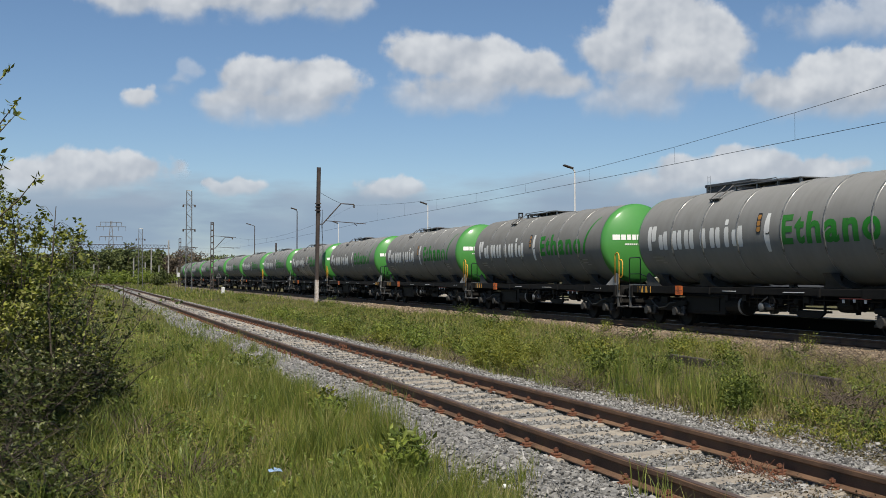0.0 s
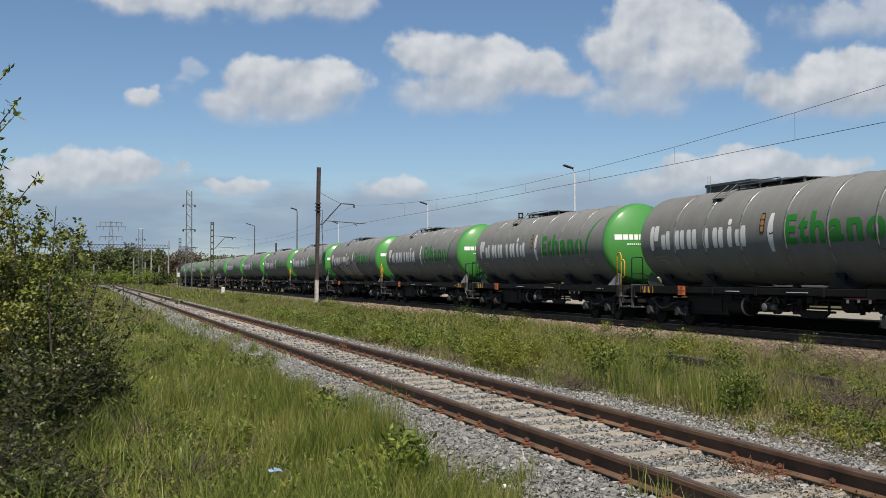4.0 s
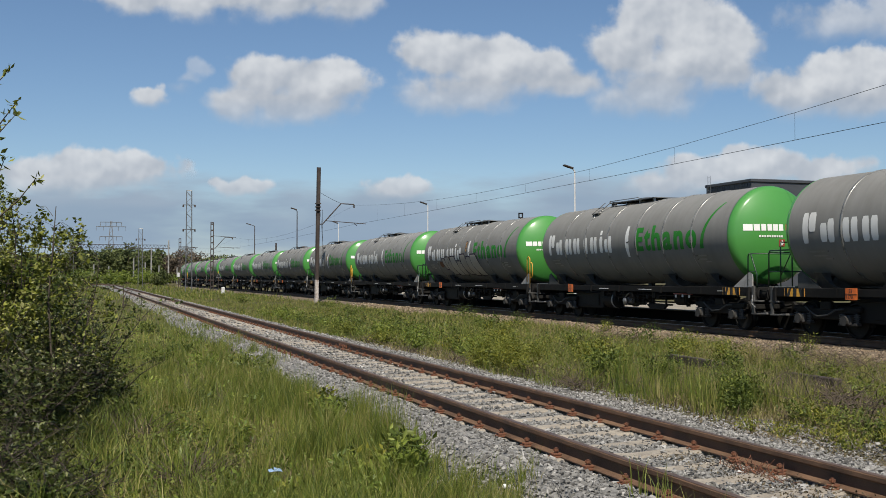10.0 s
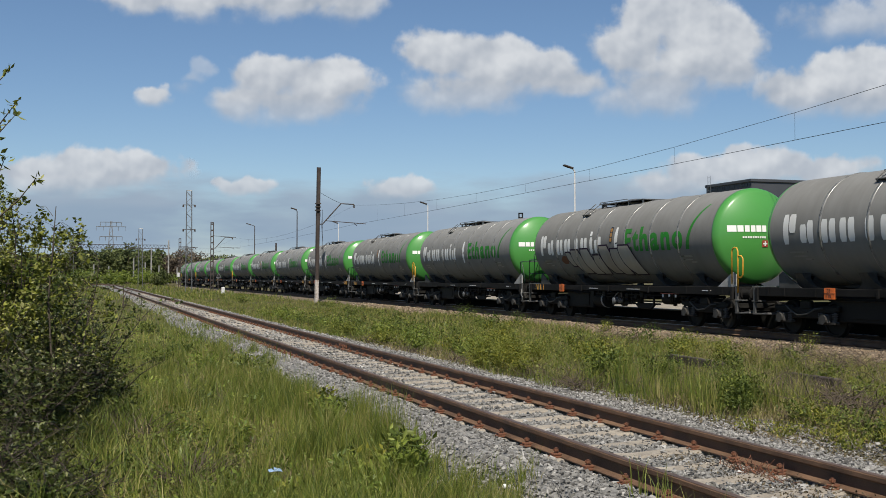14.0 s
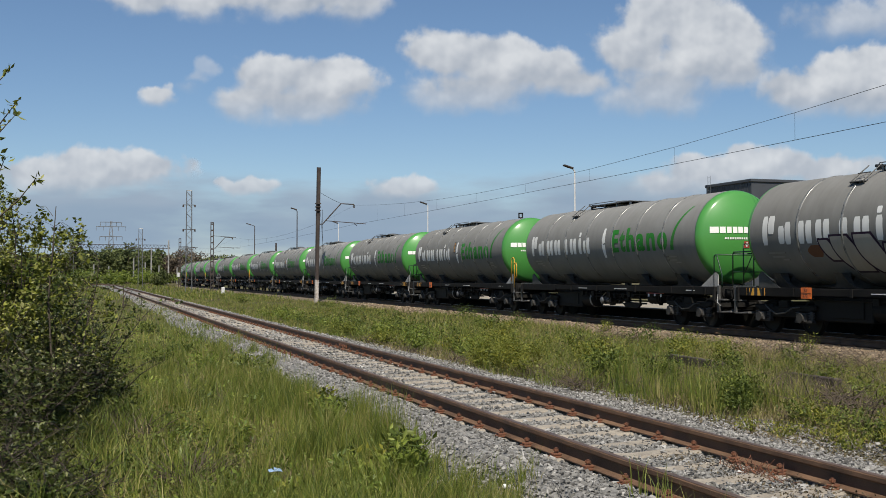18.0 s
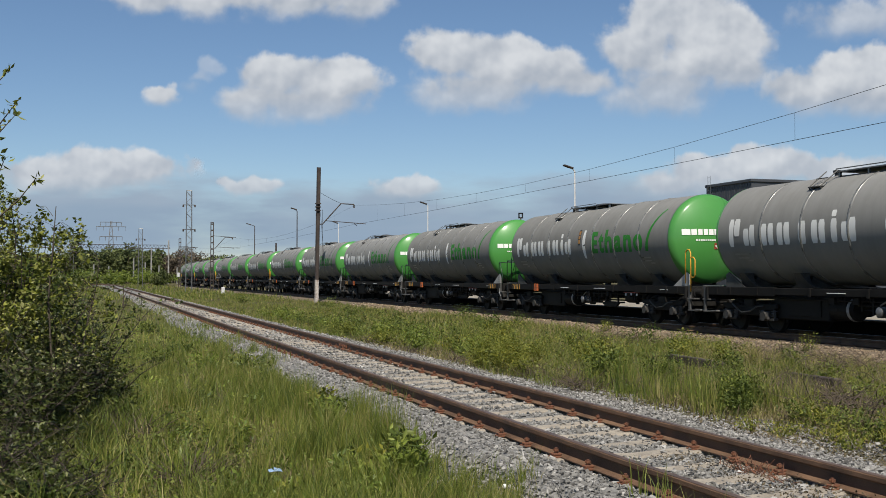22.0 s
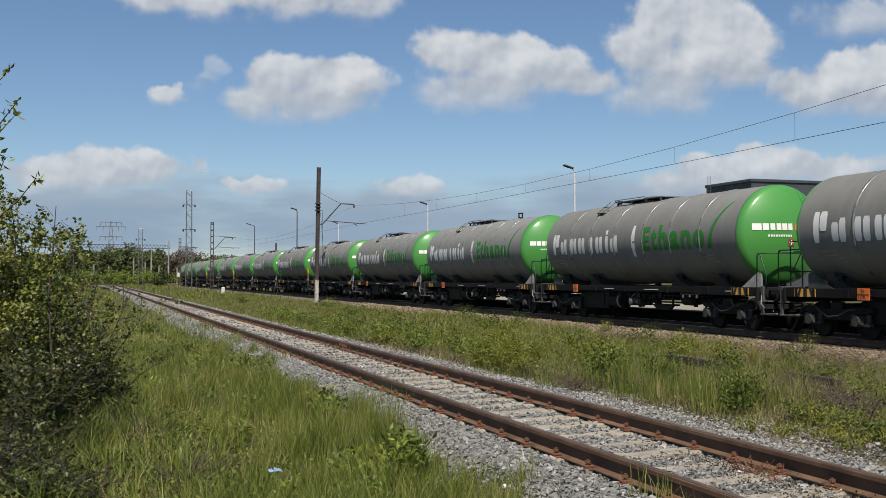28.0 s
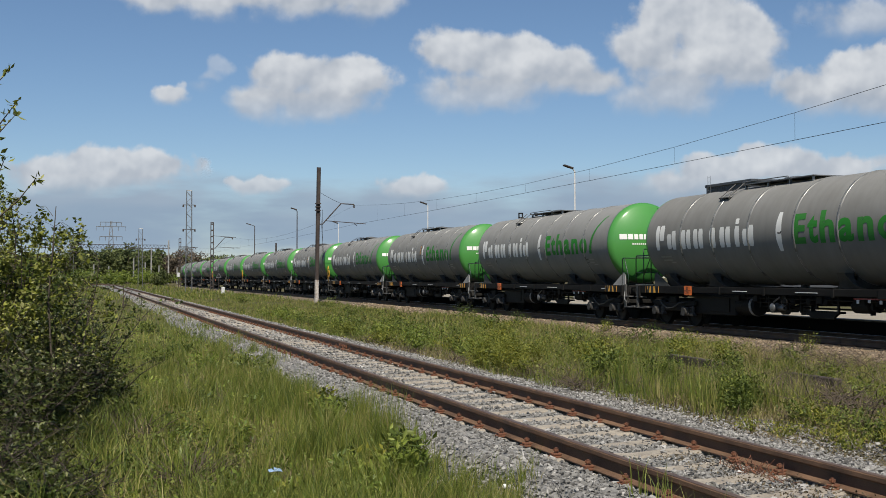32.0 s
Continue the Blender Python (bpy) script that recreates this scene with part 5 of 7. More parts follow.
# ---- sky ----
def cloud_material(name, blobs, soft, seed, fluff=0.5, opacity=1.0, shade=0.5, glow=1.0):
    """White vapour on a far curved sheet: rounded masses frayed by noise."""
    n = Nodes(name)
    n.tree.nodes.remove(n.bsdf)
    v = n.coords((1, 1, 1))
    off = n.add("ShaderNodeVectorMath")
    off.operation = "ADD"
    n.link(n.coords((0.3, 1, 1.3)) if glow < 1.0 else v, off.inputs[0])
    off.inputs[1].default_value = (seed * 37.1, 0, seed * 11.3)
    big = n.add("ShaderNodeTexNoise", Scale=0.011, Detail=5.0, Roughness=0.5)
    n.link(off.outputs[0], big.inputs["Vector"])
    warp = n.add("ShaderNodeTexNoise", Scale=0.016, Detail=3.0, Roughness=0.5)
    n.link(off.outputs[0], warp.inputs["Vector"])
    wv = n.add("ShaderNodeVectorMath")
    wv.operation = "MULTIPLY_ADD"
    n.link(warp.outputs["Color"], wv.inputs[0])
    wv.inputs[1].default_value = (50, 0, 44)
    n.link(v, wv.inputs[2])
    field = None
    for x, z, rx, rz in blobs:
        sub = n.add("ShaderNodeVectorMath")
        sub.operation = "SUBTRACT"
        n.link(wv.outputs[0], sub.inputs[0])
        sub.inputs[1].default_value = (x + 25, 0, z + 22)
        mul = n.add("ShaderNodeVectorMath")
        mul.operation = "MULTIPLY"
        n.link(sub.outputs[0], mul.inputs[0])
        mul.inputs[1].default_value = (0.93 / rx, 0, 0.93 / rz)
        ln = n.add("ShaderNodeVectorMath")
        ln.operation = "LENGTH"
        n.link(mul.outputs[0], ln.inputs[0])
        d = n.math("SUBTRACT", 1.0, ln.outputs["Value"])
        if field is None:
            field = d
        else:
            m = n.tree.nodes.new("ShaderNodeMath")
            m.operation = "SMOOTH_MAX"
            n.link(field, m.inputs[0])
            n.link(d, m.inputs[1])
            m.inputs[2].default_value = 0.5
            field = m.outputs[0]
    sep = n.add("ShaderNodeSeparateXYZ")
    n.link(v, sep.inputs[0])
    hi = max(z + rz for x, z, rx, rz in blobs)
    lo = min(z - rz for x, z, rx, rz in blobs)
    up = n.grey(sep.outputs["Z"], lo, lo + (hi - lo) * 0.85, 0.0, 1.0)
    curl = n.add("ShaderNodeTexNoise", Scale=0.034, Detail=3.0, Roughness=0.5)
    n.link(off.outputs[0], curl.inputs["Vector"])
    fray = n.math("ADD", n.math("MULTIPLY", n.math("SUBTRACT", big.outputs["Fac"], 0.5), fluff * 2.6), n.math("MULTIPLY", n.math("SUBTRACT", curl.outputs["Fac"], 0.5), fluff * 0.8))
    dens = n.math("ADD", field, fray)
    ease = n.add("ShaderNodeMapRange")
    ease.interpolation_type = "SMOOTHSTEP"
    for i, q in enumerate((0.0, soft, 0.0, opacity)):
        ease.inputs[i + 1].default_value = q
    n.link(n.grey(up, 0.1, 0.8, soft * 1.8, soft * 0.75), ease.inputs[2])
    n.link(dens, ease.inputs[0])
    alpha = n.math("MULTIPLY", ease.outputs[0], n.grey(up, 0.0, 0.45, 0.55, 1.0))
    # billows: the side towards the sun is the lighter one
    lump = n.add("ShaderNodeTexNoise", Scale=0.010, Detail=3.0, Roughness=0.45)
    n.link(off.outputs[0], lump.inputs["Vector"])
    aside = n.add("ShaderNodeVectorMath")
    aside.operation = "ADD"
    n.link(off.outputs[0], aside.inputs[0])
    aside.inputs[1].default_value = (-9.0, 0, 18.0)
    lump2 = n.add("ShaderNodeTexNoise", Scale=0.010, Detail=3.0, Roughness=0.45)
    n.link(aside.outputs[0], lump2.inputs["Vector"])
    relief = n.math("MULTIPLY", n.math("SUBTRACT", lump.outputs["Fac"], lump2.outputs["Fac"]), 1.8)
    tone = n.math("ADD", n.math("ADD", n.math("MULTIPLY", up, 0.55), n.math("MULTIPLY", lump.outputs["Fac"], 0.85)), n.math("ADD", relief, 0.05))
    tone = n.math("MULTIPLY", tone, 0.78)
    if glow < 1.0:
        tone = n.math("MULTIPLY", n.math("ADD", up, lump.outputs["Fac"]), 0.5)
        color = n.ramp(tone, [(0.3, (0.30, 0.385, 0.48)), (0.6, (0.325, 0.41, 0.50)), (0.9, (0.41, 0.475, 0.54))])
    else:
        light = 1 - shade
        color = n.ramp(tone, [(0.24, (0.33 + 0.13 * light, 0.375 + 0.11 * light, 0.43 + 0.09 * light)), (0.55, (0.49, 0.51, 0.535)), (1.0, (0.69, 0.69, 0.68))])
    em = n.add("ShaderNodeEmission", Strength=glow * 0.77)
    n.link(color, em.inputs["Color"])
    clear = n.add("ShaderNodeBsdfTransparent")
    mixer = n.tree.nodes.new("ShaderNodeMixShader")
    n.link(alpha, mixer.inputs[0])
    n.link(clear.outputs[0], mixer.inputs[1])
    n.link(em.outputs[0], mixer.inputs[2])
    n.link(mixer.outputs[0], n.out.inputs["Surface"])
    return n.mat


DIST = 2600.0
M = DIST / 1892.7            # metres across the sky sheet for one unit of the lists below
CLOUDS = []


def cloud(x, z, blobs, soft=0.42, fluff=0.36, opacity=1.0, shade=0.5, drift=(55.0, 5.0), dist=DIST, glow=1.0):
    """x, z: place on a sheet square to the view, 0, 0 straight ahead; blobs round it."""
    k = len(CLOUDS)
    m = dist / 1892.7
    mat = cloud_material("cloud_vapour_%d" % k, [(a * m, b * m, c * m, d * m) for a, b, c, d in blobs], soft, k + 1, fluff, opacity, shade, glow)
    x0 = min(a - c for a, b, c, d in blobs) * m - 60
    x1 = max(a + c for a, b, c, d in blobs) * m + 60
    z0 = min(b - d for a, b, c, d in blobs) * m - 50
    z1 = max(b + d for a, b, c, d in blobs) * m + 50
    s = Shape()
    n = 6
    verts = [(x0 + (x1 - x0) * i / n, 30 * math.sin(math.pi * i / n), z0 + (z1 - z0) * j / n) for j in range(n + 1) for i in range(n + 1)]
    s.mesh(verts, [(j * (n + 1) + i, j * (n + 1) + i + 1, (j + 1) * (n + 1) + i + 1, (j + 1) * (n + 1) + i) for j in range(n) for i in range(n)])
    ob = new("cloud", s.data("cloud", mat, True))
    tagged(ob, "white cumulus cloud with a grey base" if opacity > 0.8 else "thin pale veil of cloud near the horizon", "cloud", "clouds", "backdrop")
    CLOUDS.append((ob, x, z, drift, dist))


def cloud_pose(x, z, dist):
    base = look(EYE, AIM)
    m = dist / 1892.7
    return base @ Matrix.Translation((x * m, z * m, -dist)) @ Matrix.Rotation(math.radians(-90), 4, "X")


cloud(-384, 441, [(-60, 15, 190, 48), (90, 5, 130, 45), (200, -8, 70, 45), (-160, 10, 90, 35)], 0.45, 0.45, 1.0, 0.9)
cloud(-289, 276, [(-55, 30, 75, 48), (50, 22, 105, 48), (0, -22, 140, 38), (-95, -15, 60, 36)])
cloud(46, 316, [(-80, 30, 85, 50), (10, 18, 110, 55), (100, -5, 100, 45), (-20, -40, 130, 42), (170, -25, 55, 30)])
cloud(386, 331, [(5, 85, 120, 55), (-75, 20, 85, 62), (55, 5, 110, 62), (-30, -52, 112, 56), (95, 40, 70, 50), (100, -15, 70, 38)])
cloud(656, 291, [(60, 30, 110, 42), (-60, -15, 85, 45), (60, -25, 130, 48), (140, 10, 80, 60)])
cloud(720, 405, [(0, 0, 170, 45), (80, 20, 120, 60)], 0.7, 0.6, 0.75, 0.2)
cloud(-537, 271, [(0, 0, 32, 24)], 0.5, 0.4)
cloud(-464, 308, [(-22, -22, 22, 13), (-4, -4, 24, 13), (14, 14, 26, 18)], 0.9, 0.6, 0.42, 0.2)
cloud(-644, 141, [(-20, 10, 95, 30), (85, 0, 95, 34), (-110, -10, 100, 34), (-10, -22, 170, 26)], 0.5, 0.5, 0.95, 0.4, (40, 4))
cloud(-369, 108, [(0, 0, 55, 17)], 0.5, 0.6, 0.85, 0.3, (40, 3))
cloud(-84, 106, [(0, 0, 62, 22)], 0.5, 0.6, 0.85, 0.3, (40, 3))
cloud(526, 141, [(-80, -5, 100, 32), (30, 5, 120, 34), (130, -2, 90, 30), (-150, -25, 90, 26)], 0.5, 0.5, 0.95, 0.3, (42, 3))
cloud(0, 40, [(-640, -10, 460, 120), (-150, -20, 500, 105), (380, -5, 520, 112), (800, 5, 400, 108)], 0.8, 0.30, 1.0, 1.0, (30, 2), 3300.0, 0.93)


# ---- plants ----
NP = np.random.default_rng(11)
VIEW = YAW


def seen(x, y, spread=0.52):
    a = np.arctan2(x, y) - VIEW
    return np.abs(a) < spread


def blades(name, label, x, y, z, height, width, material, lean=0.35, category="grass"):
    """Bent grass blades, each three triangles."""
    n = len(x)
    a = NP.uniform(0, 2 * np.pi, n)
    b = NP.uniform(0, 2 * np.pi, n)
    clump = 0.5 + 0.5 * np.sin(1.7 * x + 1.3 * np.sin(1.1 * y)) * np.sin(1.3 * y + 1.7 * np.sin(0.9 * x)) * np.cos(3.1 * x - 2.3 * y)
    h = height * NP.uniform(0.45, 1.15, n) * (0.62 + 0.72 * clump)
    cell = np.sin(np.floor(x / 0.23) * 12.9898 + np.floor(y / 0.27) * 78.233) * 43758.5453
    h = h * (0.55 + 0.75 * (cell - np.floor(cell)))
    w = width * NP.uniform(0.6, 1.3, n) / 2
    k = lean * NP.uniform(0.2, 1.6, n) * h
    ca, sa = np.cos(a), np.sin(a)
    base = np.stack([x, y, z - 0.02], 1)
    side = np.stack([ca * w, sa * w, np.zeros(n)], 1)
    bend = np.stack([np.cos(b) * k, np.sin(b) * k, np.zeros(n)], 1)
    up = np.stack([np.zeros(n), np.zeros(n), h], 1)
    v = np.stack([base - side, base + side, base + bend * 0.3 + up * 0.55 - side * 0.75, base + bend * 0.3 + up * 0.55 + side * 0.75, base + bend + up * (1 - 0.25 * lean)], 1).reshape(-1, 3)
    i = (np.arange(n) * 5)[:, None]
    f = np.concatenate([i + [0, 1, 3], i + [0, 3, 2], i + [2, 3, 4]], 1).reshape(-1, 3)
    ob = new(name, cloud_mesh(name, v, f, material))
    return tagged(ob, label, category, kind="stuff")


def heights(x, y):
    z = -0.36 + 0.05 * np.sin(x * 0.7 + y * 0.21) + 0.04 * np.sin(y * 0.53 - x * 0.31)
    d = np.abs(x - (NEAR_X + TRAIN_X) / 2)
    z = z - np.where(d < 5, 0.06 * (1 - d / 5), 0)
    bed = np.interp(x - NEAR_X, [-1.85, -1.4, 1.5, 2.7], [-0.43, -0.18, -0.18, -0.43])
    return np.maximum(z, np.where(np.abs(x - NEAR_X) < 2.7, bed, -9.0))


def scatter(n, x0, x1, y0, y1, power=1.6, edge=None, clump=0.0):
    """Points on the soil, denser towards the eye."""
    u = NP.uniform(0, 1, n * 3)
    p = 1 - power
    y = (y0 ** p + u * (y1 ** p - y0 ** p)) ** (1 / p)
    x = NP.uniform(x0, x1, n * 3)
    keep = seen(x, y)
    if edge is not None:
        keep &= edge(x, y)
    if clump:
        c = np.sin(x * 2.1 + 3 * np.sin(y * 0.7)) * np.sin(y * 1.7 + 2 * np.sin(x * 1.3)) + 0.6 * np.sin(x * 5.3 + y * 4.1)
        keep &= NP.uniform(-1.6, 1.6, n * 3) * clump < c + 0.55
    x, y = x[keep][:n], y[keep][:n]
    return x, y, heights(x, y)


def left_edge(x, y):
    return x < 3.02 + np.clip((y - 8) * 0.05, 0, 0.2) + np.clip((y - 14) * 0.03, 0, 0.75) + 0.28 * np.sin(y * 0.9) + 0.2 * np.sin(y * 2.3 + 1) + NP.normal(0, 0.12, len(x))


def trodden(x, y):
    """The low leafy patch in the left verge."""
    return ((x - 0.7) / 1.25) ** 2 + ((y - 11.9) / 3.1) ** 2 < NP.normal(1.0, 0.25, len(x))


def left_tall(x, y):
    return left_edge(x, y) & ~(trodden(x, y) & (NP.uniform(0, 1, len(x)) < 0.75))


def left_low(x, y):
    return left_edge(x, y) & trodden(x, y)


def right_edge(x, y):
    return (x > 7.85 - np.clip((y - 16) * 0.06, 0, 0.8) + np.clip((14 - y) * 0.28, 0, 1.6) + 0.3 * np.sin(y * 0.8 + 2) + 0.2 * np.sin(y * 2.9) + NP.normal(0, 0.25, len(x))) & (x < 16.75 + 0.2 * np.sin(y * 1.3))


def tufts(n, x0, x1, y0, y1, edge, per, spread):
    """Blade places gathered in tufts."""
    x, y, z = scatter(n, x0, x1, y0, y1, 1.6, edge, 0.8)
    x = np.repeat(x, per) + NP.normal(0, spread, len(x) * per)
    y = np.repeat(y, per) + NP.normal(0, spread, len(y) * per)
    return x, y, heights(x, y)


def dryness(x, y):
    """Where the sward is thin and straw-coloured."""
    return np.sin(0.9 * x + 1.3 * np.sin(0.31 * y)) + np.sin(0.45 * y - 0.5 * x) + 0.5 * np.sin(2.3 * x + 1.9 * y)


def lush(x, y):
    return right_edge(x, y) & (dryness(x, y) < NP.normal(0.35, 0.5, len(x)))


def lush_open(x, y):
    return lush(x, y) & ~((x > 10.6) & (x < 13.0) & (np.abs(y - 0.62 * x - 12.0) < 1.5))


def poor(x, y):
    return right_edge(x, y) & (dryness(x, y) > NP.normal(0.0, 0.5, len(x)))


def grow():
    blades("grass", "green spring grass with dry stalks", *scatter(52000, -9, 4.2, 4.5, 26, 1.7, left_edge, 1.3), 0.14, 0.007, GRASS, 0.5)
    blades("tall_grass", "taller tufts of green grass", *tufts(740, 0.7, 4.2, 6.0, 28, left_tall, 48, 0.055), 0.42, 0.006, GRASS, 0.34)
    blades("tall_grass", "taller tufts of green grass by the hedge", *tufts(400, -8, 1.0, 4.5, 28, left_tall, 40, 0.06), 0.28, 0.006, GRASS, 0.5)
    blades("tall_grass", "taller tufts of yellowing grass", *tufts(130, -8, 4.2, 4.5, 28, left_tall, 34, 0.07), 0.34, 0.0055, PALE, 0.32)
    blades("grass", "green spring grass towards the bend", *scatter(26000, -16, 4.2, 20, 90, 1.7, left_edge), 0.26, 0.018, GRASS, 0.5)
    blades("tall_grass", "taller tufts of green grass", *tufts(1100, -12, 4.0, 22, 90, left_edge, 12, 0.14), 0.36, 0.014, GRASS, 0.4)
    blades("grass", "thin yellowing grass on the left verge", *scatter(9000, -8, 4.0, 4.5, 40, 1.7, left_edge, 1.0), 0.20, 0.007, PALE, 0.6)
    blades("grass", "rough green grass between the tracks", *scatter(62000, 7, 17, 7, 34, 1.5, lush, 0.9), 0.19, 0.009, GRASS, 0.5)
    blades("grass", "thin yellowing grass between the tracks", *scatter(22000, 7, 17, 7, 40, 1.5, poor, 1.0), 0.22, 0.008, PALE, 0.6)
    blades("tall_grass", "tall tufts of rough grass", *tufts(1500, 7, 17, 7, 36, lush_open, 23, 0.085), 0.36, 0.008, GRASS, 0.33)
    blades("tall_grass", "tall yellowing tufts of grass", *tufts(240, 7, 17, 7, 36, poor, 24, 0.08), 0.36, 0.008, PALE, 0.35)
    blades("grass", "rough green grass between the tracks", *scatter(30000, 7, 17, 30, 130, 1.6, right_edge), 0.20, 0.022, GRASS, 0.5)
    blades("grass", "yellowing grass between the tracks", *scatter(15000, 7, 17, 34, 130, 1.6, poor), 0.22, 0.018, PALE, 0.6)
    blades("tall_grass", "tall tufts of rough grass", *tufts(1300, 7, 17, 32, 120, right_edge, 12, 0.20), 0.34, 0.018, GRASS, 0.35)
    blades("grass", "far green grass along the line", *scatter(17000, -40, 17, 90, 300, 1.3, lambda x, y: (x < 3.4) | (x > 7.2)), 0.45, 0.08, GRASS)
    blades("dry_grass", "straw-coloured dead stalks", *scatter(5000, -8, 4.0, 4.5, 24, 1.7, left_edge), 0.30, 0.005, DRY, 1.0)
    blades("dry_grass", "straw-coloured dead stalks", *scatter(13000, 7.2, 16.8, 7, 40, 1.5, poor), 0.28, 0.007, DRY, 0.9)
    blades("tall_grass", "tall grass leaning over the ballast edge", *tufts(80, 2.4, 3.25, 9.5, 22, None, 70, 0.08), 0.46, 0.007, GRASS, 0.25)
    blades("tall_grass", "single stalks at the near rail", *tufts(9, 4.05, 4.28, 6.4, 7.6, None, 9, 0.05), 0.34, 0.008, GRASS, 0.3)
    blades("tall_grass", "high bright grass beside the ballast", *tufts(70, 8.2, 10.0, 12.5, 17.5, None, 42, 0.09), 0.62, 0.010, GRASS, 0.25)
    blades("dead_grass", "withered brown stalks from last year", *scatter(20000, 7.2, 16.8, 7, 40, 1.5, right_edge, 1.1), 0.24, 0.008, WITHERED, 0.8)
    blades("dead_grass", "withered brown stalks from last year", *scatter(8000, 7.2, 16.8, 34, 120, 1.5, right_edge, 1.0), 0.26, 0.022, WITHERED, 0.7)
    blades("dead_grass", "withered brown stalks low in the verge", *scatter(14000, -8, 4.0, 4.5, 30, 1.7, left_edge, 1.1), 0.14, 0.008, WITHERED, 1.0)
    for x, y in ((2.95, 10.4), (3.05, 14.4), (2.9, 12.2), (3.0, 16.5), (2.7, 9.5)):
        gx, gy = NP.normal(x, 0.22, 700), NP.normal(y, 0.45, 700)
        blades("tall_grass", "lush tall grass round the weeds", gx, gy, heights(gx, gy), 0.42, 0.009, GRASS, 0.3)
    for x, y in ((3.02, 10.95), (3.14, 12.2), (2.62, 13.4)):
        gx, gy = NP.normal(x, 0.11, 420), NP.normal(y, 0.14, 420)
        blades("tall_grass", "upright spray of tall grass by the ballast", gx, gy, heights(gx, gy), 0.62, 0.007, GRASS, 0.14)
    n = 8000
    x, y = NP.uniform(-9, 3.2, n), NP.uniform(-9, 5, n)
    blades("grass", "short green grass where the viewer stands", x, y, heights(x, y), 0.16, 0.012, GRASS, 0.6)


grow()


# ---- leaves, shrubs and woods ----
def leaf_cloud(places, size, aspect=0.55, droop=0.0, up=0.0):
    """Small folded leaves at the given places, as arrays of triangles."""
    p = np.asarray(places, dtype=float)
    n = len(p)
    d = NP.normal(0, 1, (n, 3))
    d[:, 2] = d[:, 2] * 0.7 + up - droop
    d /= np.linalg.norm(d, axis=1)[:, None]
    q = np.cross(d, NP.normal(0, 0.55, (n, 3)) + np.array([0.0, 0.0, 1.0]))
    q /= np.linalg.norm(q, axis=1)[:, None] + 1e-9
    nn = np.cross(d, q)
    s = (np.broadcast_to(np.asarray(size, dtype=float), (n,)) * NP.uniform(0.6, 1.3, n))[:, None]
    w = s * aspect * 0.5
    v = np.stack([p, p + d * s * 0.45 + q * w + nn * s * 0.10, p + d * s + nn * s * 0.04, p + d * s * 0.45 - q * w + nn * s * 0.10], 1).reshape(-1, 3)
    i = (np.arange(n) * 4)[:, None]
    f = np.concatenate([i + [0, 1, 2], i + [0, 2, 3]], 1).reshape(-1, 3)
    return v, f


def ball_points(centre, radii, n, shell=0.5):
    d = NP.normal(0, 1, (n, 3))
    d /= np.linalg.norm(d, axis=1)[:, None]
    r = (shell + (1 - shell) * NP.uniform(0, 1, n)) ** 0.6
    return np.asarray(centre) + d * r[:, None] * np.asarray(radii)


def crown_points(centre, width, height, clumps, per):
    """An uneven crown: many small clumps with gaps between them."""
    out = []
    for _ in range(clumps):
        d = NP.normal(0, 1, 3)
        d /= np.linalg.norm(d)
        c = np.asarray(centre) + d * np.array([width, width, height]) * 0.5 * NP.uniform(0.35, 1.0)
        r = width * NP.uniform(0.10, 0.22)
        out.append(ball_points(c, (r, r, r * 0.75), per, 0.2))
    return np.concatenate(out)


def trunk_shape(height, r, limbs, spread, rng):
    s = Shape()
    pts = [(0.0, 0.0, -0.1)]
    for k in range(1, 6):
        pts.append((rng.uniform(-0.03, 0.03) * height, rng.uniform(-0.03, 0.03) * height, height * k / 5))
    s.tube(pts, r, 7, r * 0.25)
    for k in range(limbs):
        z = height * rng.uniform(0.3, 0.85)
        a = rng.uniform(0, 6.28)
        e = spread * rng.uniform(0.5, 1.0)
        s.tube([(0, 0, z), (math.cos(a) * e * 0.5, math.sin(a) * e * 0.5, z + e * 0.45), (math.cos(a) * e, math.sin(a) * e, z + e * 0.7)], r * 0.4, 5, r * 0.08)
    return s


def tree(name, label, x, y, height, width, mat, clumps=30, per=40, leaf=0.45, trunk=0.35, group=""):
    rng = random.Random(int(x * 31 + y * 17))
    t = thing(name, label, "shrub" if name == "shrub" else "tree", group, pose(x, y, ground_z(x, y) if y < 380 else -0.36))
    part("trunk", trunk_shape(height * 0.85, max(0.03, height * 0.018), 7, width * 0.45, rng), BARK, t)
    pts = crown_points((0, 0, height * (0.5 + trunk * 0.5)), width, height * (1 - trunk), clumps, per)
    pts[:, 2] = np.maximum(pts[:, 2], 0.05)
    v, f = leaf_cloud(pts, leaf, 0.8)
    part("crown", cloud_mesh("crown", v, f, mat), None, t)
    return t


